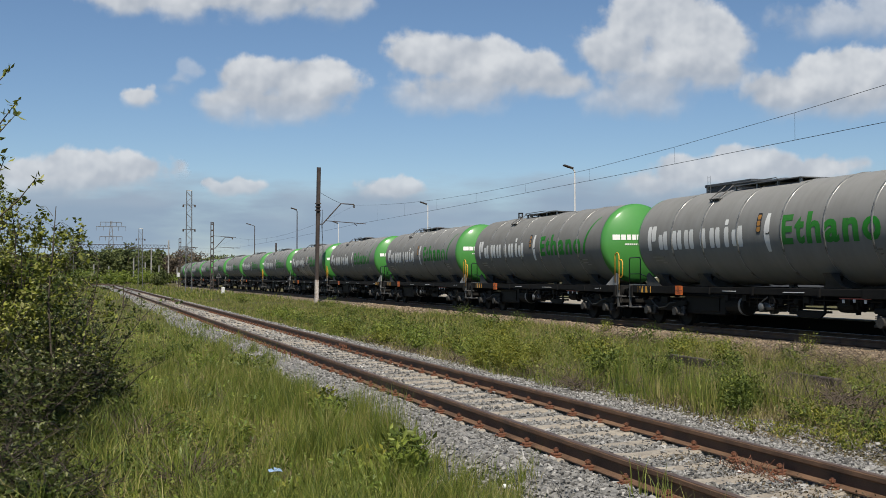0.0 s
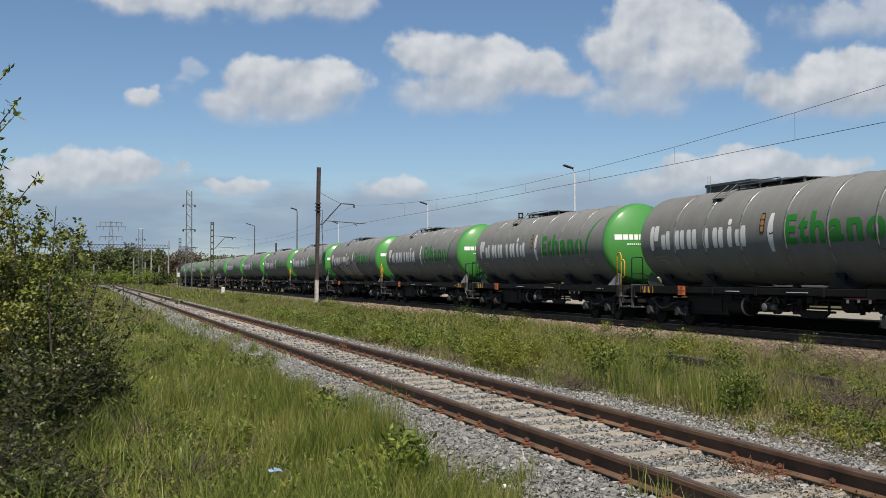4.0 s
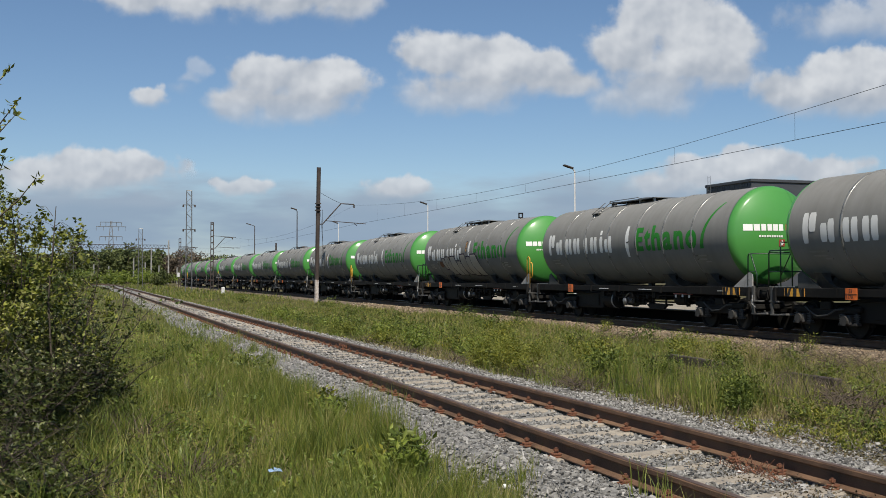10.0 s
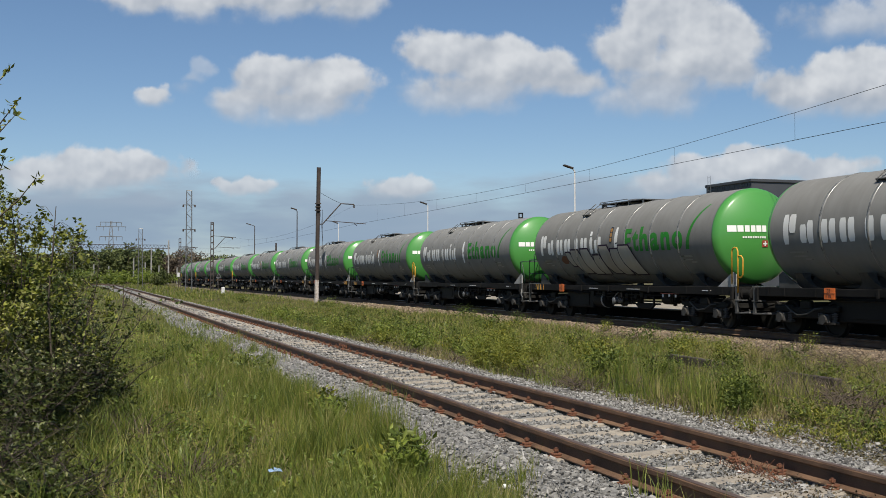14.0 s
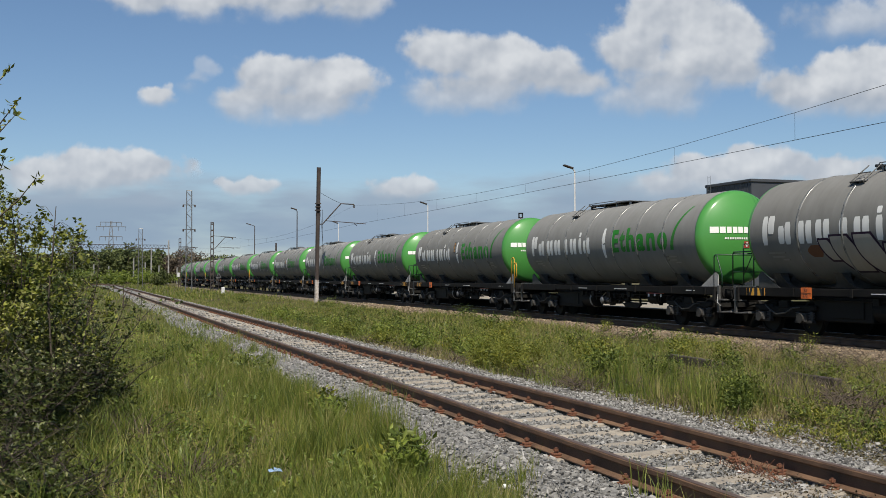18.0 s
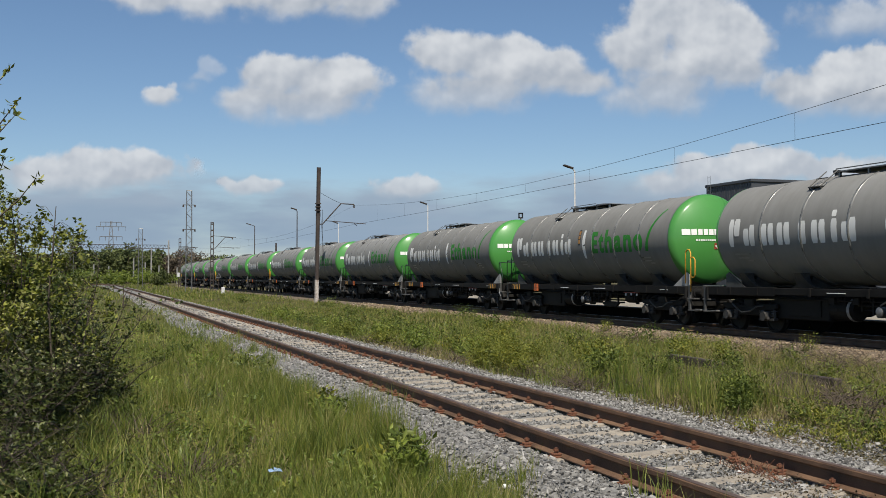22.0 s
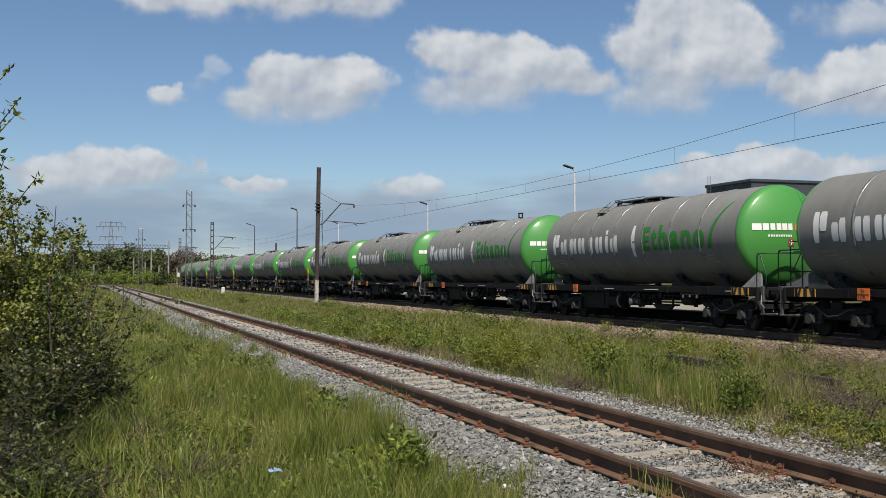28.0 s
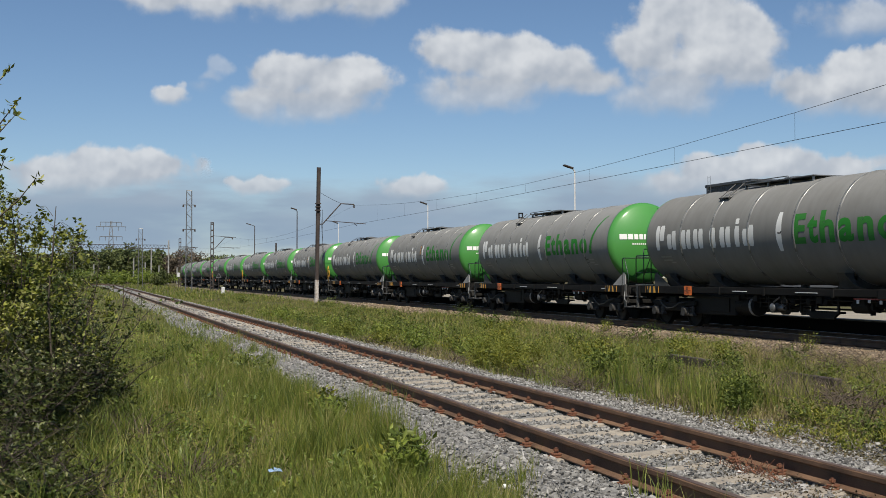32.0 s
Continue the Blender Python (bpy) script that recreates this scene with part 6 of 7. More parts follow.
def woods():
    """The far wood edge as one mass of crowns."""
    pts, brown, trunks = [], [], Shape()
    rng = random.Random(5)
    for k in range(290):
        a = math.radians(rng.uniform(-6, 7.4))
        d = rng.uniform(335, 470)
        x, y = math.sin(a) * d, math.cos(a) * d
        h = rng.uniform(9.0, 14.0) * (0.84 + 0.10 * math.sin(a * 55)) + (d - 335) * 0.012 - max(0.0, math.degrees(a) - 5.2) * 1.4
        w = h * rng.uniform(0.5, 0.8)
        target = brown if 3.9 < math.degrees(a) < 5.9 and rng.random() < 0.8 else pts
        target.append(crown_points((x, y, h * 0.52), w, h * 0.9, 30, 22))
        trunks.tube([(x, y, -0.5), (x + rng.uniform(-0.3, 0.3), y, h * 0.7)], 0.16, 5, 0.06)
    for name, p, mat, size, lab in (("woodland", pts, FARLEAF, 0.76, "dark green mixed wood edge beyond the yard"), ("bare_woodland", brown, BROWNLEAF, 0.55, "brown bare-twigged trees among the wood")):
        p = np.concatenate(p)
        p[:, 2] = np.maximum(p[:, 2], -0.2)
        v, f = leaf_cloud(p, size, 0.8)
        tagged(new(name, cloud_mesh(name, v, f, mat)), lab, "woods", kind="stuff")
    tagged(new("woodland_trunks", trunks.data("woodland_trunks", BARK)), "grey trunks of the far wood", "woods", kind="stuff")
    low = []
    for k in range(150):
        a = math.radians(rng.uniform(-6, 6.5))
        d = rng.uniform(250, 312)
        x, y = math.sin(a) * d, math.cos(a) * d
        if 1.0 < x < 10.5 and y < 262:
            continue
        h = rng.uniform(1.2, 4.2)
        low.append(crown_points((x, y, h * 0.45), h * 1.3, h, 12, 24))
    p = np.concatenate(low)
    p[:, 2] = np.maximum(p[:, 2], -0.3)
    v, f = leaf_cloud(p, 0.40, 0.8)
    tagged(new("scrub", cloud_mesh("scrub", v, f, HERB)), "light green scrub at the wood's foot", "scrub", kind="stuff")


woods()
tree("tree", "dark pine standing above the wood behind the train", 40.6, 408.0, 10.5, 5.5, FARLEAF, 30, 40, 0.7, 0.2)
tree("tree", "dark pine standing above the wood behind the train", 45.9, 406.0, 10.0, 7.0, FARLEAF, 30, 40, 0.7, 0.2)
tree("tree", "bare brown-twigged broadleaf tree at the wood's edge", 31.5, 372.0, 12.0, 10.0, BROWNLEAF, 90, 60, 0.4, 0.1)
tree("tree", "young green birch rising above the scrub", -3.0, 330.0, 15.5, 6.5, FARLEAF, 30, 40, 0.6, 0.25)
tree("shrub", "round dark green shrub near the end of the grass", 15.2, 235.0, 3.2, 4.6, FARLEAF, 40, 60, 0.3, 0.05)
for x, y, h, w in ((-5.5, 62.0, 3.0, 3.6), (-8.0, 80.0, 4.2, 5.0), (-3.2, 44.0, 1.9, 2.4), (-9.5, 105.0, 4.6, 6.0), (-4.0, 120.0, 3.6, 5.0), (-1.5, 150.0, 3.0, 5.0), (-7.5, 150.0, 5.2, 6.5), (-2.5, 85.0, 1.8, 2.6), (-12.0, 190.0, 7.0, 8.0), (-3.0, 205.0, 3.4, 6.0)):
    tree("shrub", "light green wild shrub beside the siding", x, y, h, w, WEED, 34, 46, 0.16 + h * 0.02, 0.05, "shrubs by the siding")


def bush():
    """The large hedge bush: stems, twigs, leaves along the twigs."""
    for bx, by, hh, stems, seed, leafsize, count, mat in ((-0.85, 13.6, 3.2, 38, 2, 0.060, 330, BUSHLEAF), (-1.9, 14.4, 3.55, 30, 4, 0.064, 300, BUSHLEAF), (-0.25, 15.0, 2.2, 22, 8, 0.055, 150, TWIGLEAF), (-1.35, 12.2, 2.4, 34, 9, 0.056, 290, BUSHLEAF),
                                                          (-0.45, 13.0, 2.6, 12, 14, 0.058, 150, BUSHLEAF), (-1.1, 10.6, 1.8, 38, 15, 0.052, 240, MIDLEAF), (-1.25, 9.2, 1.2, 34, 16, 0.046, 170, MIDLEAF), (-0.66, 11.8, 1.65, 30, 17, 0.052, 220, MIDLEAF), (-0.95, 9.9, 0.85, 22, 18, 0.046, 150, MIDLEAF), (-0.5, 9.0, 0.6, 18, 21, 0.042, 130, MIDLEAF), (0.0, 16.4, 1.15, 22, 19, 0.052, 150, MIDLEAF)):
        rng = random.Random(seed)
        b = thing("bush", "dense wild bush of small light green leaves on brown twigs" if mat is BUSHLEAF else "dusky wild bush of small leaves on many brown twigs", "bush", "hedge bushes", pose(bx, by, ground_z(bx, by)))
        wood = Shape()
        spots = []
        m = count // 9
        for k in range(stems):
            a = rng.uniform(0, 6.28)
            reach = rng.uniform(0.3, 1.05)
            shoot = 1.06 if rng.random() < 0.16 else 1.0
            h = hh * rng.uniform(0.55, 1.0) * (1.05 - 0.25 * reach) * shoot
            ox, oy = rng.uniform(-0.35, 0.35), rng.uniform(-0.35, 0.35)
            pts = []
            for i in range(7):
                u = i / 6
                pts.append((ox + math.cos(a) * reach * u ** 1.3 + rng.uniform(-0.04, 0.04), oy + math.sin(a) * reach * u ** 1.3 + rng.uniform(-0.04, 0.04), -0.05 + h * (u - 0.10 * u * u)))
            wood.tube(pts, 0.014, 5, 0.003)
            for j in range(9):
                i = rng.randint(1, 6)
                p = Vector(pts[i])
                e = Vector((rng.gauss(0, 1), rng.gauss(0, 1), rng.gauss(0.55, 0.7))).normalized() * rng.uniform(0.15, 0.5)
                wood.tube([p, p + e * 0.5 + Vector((0, 0, 0.02)), p + e], 0.0045, 4, 0.0015)
                for q in range(3):
                    g = Vector((rng.gauss(0, 1), rng.gauss(0, 1), rng.gauss(0.3, 0.7))).normalized() * rng.uniform(0.06, 0.16)
                    c = p + e * rng.uniform(0.2, 1.0)
                    wood.tube([c, c + g], 0.0025, 3, 0.001)
                    for _ in range(m // 3):
                        spots.append(c + g * rng.uniform(0.0, 1.1) + Vector((rng.gauss(0, 0.022), rng.gauss(0, 0.022), rng.gauss(0, 0.022))))
        part("stem_work", wood, TWIGBARK, b, "grey-brown stems and twigs")
        # inner leaves get the darker leaf green, which paints shade inside the bush
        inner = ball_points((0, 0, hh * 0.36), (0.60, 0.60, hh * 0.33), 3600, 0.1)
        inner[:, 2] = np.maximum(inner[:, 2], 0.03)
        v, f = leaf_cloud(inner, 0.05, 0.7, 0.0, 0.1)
        tagged(part("inner_leafage", cloud_mesh("inner_leafage", v, f, TWIGLEAF), None, b, "inner leaves in a darker green painted for shade"), kind="stuff")
        sp = np.array([tuple(p) for p in spots])
        v, f = leaf_cloud(sp, leafsize, 0.6, 0.0, 0.2)
        tagged(part("leafage", cloud_mesh("leafage", v, f, mat), None, b, "small light green leaves"), kind="stuff")


bush()


def young_birch():
    """A thin birch standing up out of the hedge."""
    x, y = -0.36, 12.2
    t = thing("young_birch", "slender young birch with hanging leaves in the hedge", "tree", at=pose(x, y, ground_z(x, y)))
    rng = random.Random(31)
    s = Shape()
    stem = [Vector((0.0, 0, -0.1)), Vector((0.03, 0, 0.8)), Vector((-0.02, 0.02, 1.6)), Vector((0.02, 0, 2.15)), Vector((0.05, 0, 2.62))]
    s.tube(stem, 0.016, 6, 0.004)
    part("trunk", s, BARK, t)
    for k in range(22):
        z = rng.uniform(0.8, 2.55)
        a = rng.uniform(0, 6.28)
        e = Vector((math.cos(a), math.sin(a), 0)) * rng.uniform(0.10, 0.30) * (1.25 - 0.35 * z / 2.3)
        p = Vector((0.02, 0, z))
        tip = p + e + Vector((0, 0, rng.uniform(-0.05, 0.12)))
        s = Shape()
        s.tube([p, p.lerp(tip, 0.5) + Vector((0, 0, 0.06)), tip], 0.004, 4, 0.0015)
        twig = part("twig", s, BARK, t, "thin drooping twig")
        spots = [p.lerp(tip, rng.uniform(0.3, 1.05)) + Vector((rng.gauss(0, 0.03), rng.gauss(0, 0.03), rng.gauss(-0.03, 0.04))) for _ in range(26)]
        v, f = leaf_cloud(np.array([tuple(q) for q in spots]), 0.055, 0.6, 0.35)
        tagged(part("foliage", cloud_mesh("foliage", v, f, BUSHLEAF if k % 3 else TWIGLEAF), None, twig, "small hanging leaves"), kind="stuff")


young_birch()


def sapling():
    """A young tree whose outer twigs reach into view."""
    t = thing("sapling", "young tree with sparse new leaves on thin twigs", "tree", at=pose(-0.80, 6.55, ground_z(-0.8, 6.55)))
    base = Vector((-0.80, 6.55, ground_z(-0.8, 6.55)))
    s = Shape()
    s.tube([(0, 0, -0.1), (0.02, 0, 1.0), (-0.03, 0.02, 2.0), (0.0, 0.0, 3.0), (0.05, 0, 3.7)], 0.03, 7, 0.006)
    part("trunk", s, BARK, t)
    twigs = [((-0.78, 6.55, 2.3), (-0.55, 6.49, 2.56), (-0.425, 6.44, 2.70)), ((-0.79, 6.55, 2.1), (-0.50, 6.48, 2.36), (-0.385, 6.44, 2.52)),
             ((-0.78, 6.55, 1.95), (-0.55, 6.49, 2.26), (-0.38, 6.43, 2.46)), ((-0.78, 6.55, 1.7), (-0.52, 6.48, 1.98), (-0.435, 6.46, 2.22)),
             ((-0.78, 6.55, 1.6), (-0.48, 6.47, 1.87), (-0.36, 6.42, 1.98), (-0.27, 6.39, 2.10))]
    rng = random.Random(12)
    for tw in twigs:
        pts = [Vector(p) - base for p in tw]
        s = Shape()
        s.tube(pts, 0.008, 5, 0.002)
        twig = part("twig", s, BARK, t, "thin brown twig")
        spots = []
        for j in range(14):
            u = rng.uniform(0.2, 1.0) * (len(pts) - 1)
            i = min(int(u), len(pts) - 2)
            spots.append(pts[i].lerp(pts[i + 1], u - i) + Vector((rng.gauss(0, 0.006), rng.gauss(0, 0.006), rng.gauss(0, 0.006))))
        spots += [pts[-1] + Vector((rng.gauss(0, 0.012), rng.gauss(0, 0.012), rng.gauss(0, 0.012))) for _ in range(9)]
        v, f = leaf_cloud(np.array([tuple(p) for p in spots]), 0.048, 0.42, 0.0, 0.3)
        tagged(part("foliage", cloud_mesh("foliage", v, f, BUSHLEAF), None, twig, "small fresh leaves"), kind="stuff")


sapling()


def weed(x, y, h, w, mat, n=160, leaf=0.09, label="leafy green weed in the grass"):
    p = thing("weed", label, "weed", "weeds in the grass", pose(x, y, ground_z(x, y)))
    rng = random.Random(int(x * 77 + y * 13))
    s = Shape()
    spots = []
    for k in range(10):
        a, r = rng.uniform(0, 6.28), rng.uniform(0.1, 0.5) * w
        hh = h * rng.uniform(0.5, 1.0)
        pts = [(math.cos(a) * r * 0.3, math.sin(a) * r * 0.3, 0), (math.cos(a) * r * 0.7, math.sin(a) * r * 0.7, hh * 0.55), (math.cos(a) * r, math.sin(a) * r, hh)]
        s.tube(pts, 0.006, 4, 0.003)
        for j in range(max(3, int(n * (1.0 if x < 5 else 1.6)) // 10)):
            u = rng.uniform(0.2, 1.0)
            q = Vector(pts[0]).lerp(Vector(pts[2]), u)
            spots.append((q.x + rng.gauss(0, 0.05 + 0.05 * w), q.y + rng.gauss(0, 0.05 + 0.05 * w), max(0.02, q.z + rng.gauss(0, 0.04))))
    tagged(part("stalk", s, WEED, p), kind="stuff")
    v, f = leaf_cloud(np.array(spots), leaf if x < 5 else leaf * 0.85, 0.42, 0.0, 0.45)
    tagged(part("leafage", cloud_mesh("leafage", v, f, mat), None, p), kind="stuff")


for x, y, h, w, mat, n, lf in ((2.95, 20.7, 0.55, 0.7, WEED, 260, 0.10), (3.0, 14.25, 0.50, 0.55, YWEED, 420, 0.085), (3.1, 13.8, 0.36, 0.4, WEED, 180, 0.09), (2.95, 10.3, 0.50, 0.50, WEED, 420, 0.10), (3.15, 10.6, 0.40, 0.4, WEED, 240, 0.11), (2.7, 10.0, 0.36, 0.5, YWEED, 200, 0.08), (2.9, 17.6, 0.45, 0.6, WEED, 260, 0.09), (1.1, 13.2, 0.3, 0.6, WEED, 220, 0.07), (0.3, 10.6, 0.28, 0.6, WEED, 220, 0.06), (1.9, 8.3, 0.26, 0.5, YWEED, 160, 0.06), (-0.3, 8.2, 0.3, 0.6, WEED, 220, 0.06), (2.5, 10.6, 0.26, 0.5, WEED, 120, 0.08),
                               (7.95, 19.4, 0.72, 1.4, YWEED, 2400, 0.065), (8.45, 20.6, 0.80, 1.6, YWEED, 2400, 0.065), (8.0, 20.9, 0.6, 1.2, YWEED, 1300, 0.065), (7.75, 18.7, 0.42, 0.8, YWEED, 700, 0.055), (8.9, 22.6, 0.7, 1.5, YWEED, 1300, 0.07), (9.2, 24.6, 0.65, 1.4, HERB, 900, 0.08), (8.5, 23.6, 0.5, 1.1, HERB, 700, 0.075), (9.2, 26.4, 0.6, 1.4, YWEED, 900, 0.08), (8.5, 27.4, 0.55, 1.2, HERB, 800, 0.08), (8.9, 28.9, 0.6, 1.3, HERB, 800, 0.085), (8.0, 29.4, 0.5, 1.0, YWEED, 600, 0.08), (8.3, 31.4, 0.6, 1.3, HERB, 700, 0.09), (7.8, 33.6, 0.5, 1.2, YWEED, 600, 0.09), (8.4, 38.0, 0.6, 1.5, HERB, 600, 0.10), (7.9, 43.0, 0.6, 1.5, HERB, 500, 0.12), (8.2, 49.0, 0.6, 1.7, HERB, 500, 0.13), (8.75, 17.2, 0.75, 1.0, WEED, 900, 0.09), (9.2, 17.9, 0.7, 1.0, WEED, 700, 0.09), (9.2, 32.0, 0.65, 1.6, WEED, 420, 0.10), (8.6, 35.5, 0.6, 1.6, WEED, 380, 0.10), (9.6, 28.5, 0.6, 1.3, WEED, 360, 0.09),
                               (8.75, 13.1, 0.60, 0.8, WEED, 1500, 0.065), (9.05, 13.6, 0.62, 0.9, WEED, 1300, 0.065), (8.5, 12.7, 0.4, 0.6, WEED, 700, 0.06), (7.75, 10.7, 0.20, 0.6, YWEED, 200, 0.05), (7.95, 10.1, 0.22, 0.6, YWEED, 220, 0.05), (7.75, 9.5, 0.2, 0.5, YWEED, 160, 0.05), (8.05, 9.1, 0.34, 0.6, YWEED, 360, 0.055), (8.35, 9.9, 0.34, 0.7, WEED, 320, 0.06), (8.5, 10.6, 0.36, 0.8, WEED, 320, 0.06), (8.0, 8.5, 0.3, 0.6, YWEED, 260, 0.055), (8.75, 11.3, 0.4, 0.7, YWEED, 300, 0.06), (8.7, 9.6, 0.4, 0.8, YWEED, 300, 0.06), (9.6, 10.2, 0.5, 0.9, YWEED, 320, 0.07), (8.9, 11.6, 0.35, 0.8, WEED, 300, 0.07), (9.9, 11.0, 0.45, 0.9, WEED, 320, 0.08), (8.2, 8.6, 0.3, 0.8, YWEED, 300, 0.07), (7.7, 11.2, 0.18, 0.5, YWEED, 90, 0.05),
                               (13.3, 20.3, 0.55, 1.0, YWEED, 420, 0.075), (13.1, 21.9, 0.5, 0.9, YWEED, 320, 0.07), (12.9, 16.6, 0.5, 0.8, WEED, 220, 0.08), (11.2, 13.2, 0.55, 0.8, WEED, 240, 0.08), (12.6, 26.0, 0.6, 1.2, WEED, 300, 0.09), (14.6, 24.5, 0.5, 1.0, WEED, 240, 0.08), (10.8, 19.0, 0.5, 0.9, WEED, 240, 0.08),
                               (16.9, 22.2, 0.55, 0.6, YWEED, 130, 0.09), (16.9, 18.6, 0.60, 0.45, YWEED, 120, 0.09), (16.9, 33.0, 0.5, 0.8, YWEED, 160, 0.09), (16.6, 46.0, 0.7, 1.2, WEED, 200, 0.11), (16.5, 40.0, 0.5, 0.8, WEED, 160, 0.10), (14.6, 66.0, 0.8, 1.6, WEED, 240, 0.12), (12.6, 52.0, 0.7, 1.4, WEED, 260, 0.11),
                               (9.9, 17.2, 0.7, 1.1, WEED, 700, 0.085), (10.6, 21.5, 0.75, 1.2, YWEED, 800, 0.08), (11.6, 17.8, 0.65, 1.0, WEED, 600, 0.08), (13.8, 22.6, 0.6, 1.0, YWEED, 260, 0.08), (14.4, 19.4, 0.5, 0.8, WEED, 200, 0.08), (15.4, 28.0, 0.7, 1.2, WEED, 260, 0.1), (11.8, 30.0, 0.7, 1.3, YWEED, 320, 0.09), (10.6, 38.0, 0.8, 1.6, WEED, 320, 0.12), (13.6, 36.0, 0.7, 1.5, WEED, 260, 0.12), (8.1, 28.0, 0.4, 0.9, YWEED, 240, 0.08), (8.0, 40.0, 0.6, 1.4, WEED, 260, 0.12),
                               (1.2, 9.2, 0.25, 0.5, HERB, 160, 0.07), (0.2, 8.8, 0.22, 0.5, HERB, 160, 0.06), (-0.6, 9.6, 0.25, 0.5, WEED, 120, 0.07), (2.3, 9.9, 0.30, 0.4, HERB, 240, 0.07), (1.62, 9.0, 0.22, 0.4, YWEED, 200, 0.06), (2.25, 8.9, 0.28, 0.35, HERB, 200, 0.06), (0.75, 8.2, 0.22, 0.5, HERB, 200, 0.05), (-0.1, 9.9, 0.28, 0.5, HERB, 220, 0.06), (0.9, 12.0, 0.26, 0.5, HERB, 200, 0.06), (1.7, 12.6, 0.28, 0.5, HERB, 200, 0.07), (0.5, 14.5, 0.35, 0.8, WEED, 260, 0.07), (2.2, 15.4, 0.3, 0.5, HERB, 200, 0.07), (1.2, 18.5, 0.3, 0.7, HERB, 240, 0.08), (0.6, 17.0, 0.4, 0.9, WEED, 280, 0.08), (2.4, 22.5, 0.4, 0.7, HERB, 220, 0.09), (1.4, 24.0, 0.4, 0.9, WEED, 240, 0.1), (0.4, 22.0, 0.5, 1.0, HERB, 260, 0.1), (1.6, 16.5, 0.3, 0.6, WEED, 140, 0.09), (2.2, 26.0, 0.4, 0.8, WEED, 160, 0.11), (1.9, 36.0, 0.6, 1.0, WEED, 180, 0.12), (10.9, 78.0, 0.9, 1.8, WEED, 200, 0.16)):
    weed(x, y, h, w, mat, n, lf, "leafy yellow-green weed in the grass" if mat is YWEED else "leafy green weed in the grass")


def dock(x, y, leaves, length, mat, label):
    """A clump of long upright leaves, each with a fold along its middle."""
    p = thing("dock_plant", label, "weed", "broad-leaved weeds by the ballast", pose(x, y, ground_z(x, y)))
    rng = random.Random(int(x * 53 + y * 29))
    for k in range(leaves):
        a = rng.uniform(0, 6.28)
        u, q = Vector((math.cos(a), math.sin(a), 0)), Vector((-math.sin(a), math.cos(a), 0))
        r0 = rng.uniform(0.01, 0.24)
        n = length * rng.uniform(0.55, 1.1)
        wide = n * rng.uniform(0.05, 0.10)
        lean = rng.uniform(0.1, 0.5)
        verts = []
        for i in range(6):
            f = i / 5
            c = u * (r0 + n * lean * f * f) + Vector((0, 0, n * (f - 0.28 * lean * f * f)))
            w = wide * math.sin(math.pi * (0.08 + 0.9 * f)) + 0.003
            side = q * w
            verts += [c - side + Vector((0, 0, 0.3 * w)), c, c + side + Vector((0, 0, 0.3 * w))]
        faces = []
        for i in range(5):
            b = i * 3
            faces += [(b, b + 1, b + 4, b + 3), (b + 1, b + 2, b + 5, b + 4)]
        s = Shape()
        s.mesh(verts, faces)
        part("leaf", s, mat, p, "", True)


dock(2.80, 9.6, 60, 0.38, HERB, "clump of broad dark green dock leaves")
dock(3.0, 9.95, 30, 0.28, HERB, "small clump of green dock leaves")
dock(2.55, 9.4, 40, 0.30, HERB, "green leafy weed by the ballast")
dock(2.84, 13.3, 70, 0.36, HERB, "green leafy weed by the ballast")
dock(2.95, 12.9, 26, 0.30, HERB, "small clump of green dock leaves")
dock(1.7, 9.4, 24, 0.20, HERB, "low rosette of broad leaves in the grass")
dock(0.9, 11.0, 22, 0.20, HERB, "low rosette of broad leaves in the grass")


weed(2.82, 9.55, 0.54, 0.34, HERB, 420, 0.085, "tall bushy green weed beside the ballast")
weed(2.84, 13.2, 0.50, 0.30, HERB, 300, 0.085, "bushy green weed beside the ballast")


def ground_cover(name, label, n, x0, x1, y0, y1, edge, mat, size, top):
    """Low broad leaves among the grass, in patches."""
    x, y, z = scatter(n, x0, x1, y0, y1, 1.6, edge, 0.9)
    z = z + NP.uniform(0.03, 1.0, len(x)) ** 1.3 * top
    v, f = leaf_cloud(np.stack([x, y, z], 1), size * (0.75 + np.clip((y - 12) / 25, 0, 1.2)), 0.6, 0.0, 0.15)
    tagged(new(name, cloud_mesh(name, v, f, mat)), label, "low plants", kind="stuff")


ground_cover("low_herbs", "broad-leaved green herbs among the grass", 8000, 7.2, 16.8, 7, 60, lush, WEED, 0.055, 0.28)
ground_cover("low_herbs", "yellow-green herbs among the grass", 8000, 7.2, 16.8, 7, 60, lush, YWEED, 0.05, 0.32)
ground_cover("low_herbs", "small green herbs in the near grass", 14000, -6, 3.9, 4.6, 40, left_edge, HERB, 0.055, 0.16)
ground_cover("low_herbs", "low dark leafy plants in the trodden grass", 6500, -1.2, 2.4, 8.0, 16, left_low, WEED, 0.06, 0.21)


def tangle(x, y, w, label):
    """Dead brown twigs in the grass."""
    t = thing("dead_twigs", label, "dead twigs", "dead twigs", pose(x, y, ground_z(x, y)))
    rng = random.Random(int(x * 19 + y * 7))
    s = Shape()
    for k in range(130):
        a = rng.uniform(0, 6.28)
        p = Vector((rng.gauss(0, w * 0.35), rng.gauss(0, w * 0.6), rng.uniform(0, 0.12 if x < 9.5 else 0.30)))
        e = Vector((math.cos(a), math.sin(a), rng.uniform(-0.1, 0.9))) * rng.uniform(0.12, 0.4)
        s.tube([p, p + e * 0.5, p + e + Vector((0, 0, rng.uniform(-0.05, 0.05)))], 0.007, 3, 0.003)
    tagged(part("brushwood", s, DEADWOOD, t), kind="stuff")


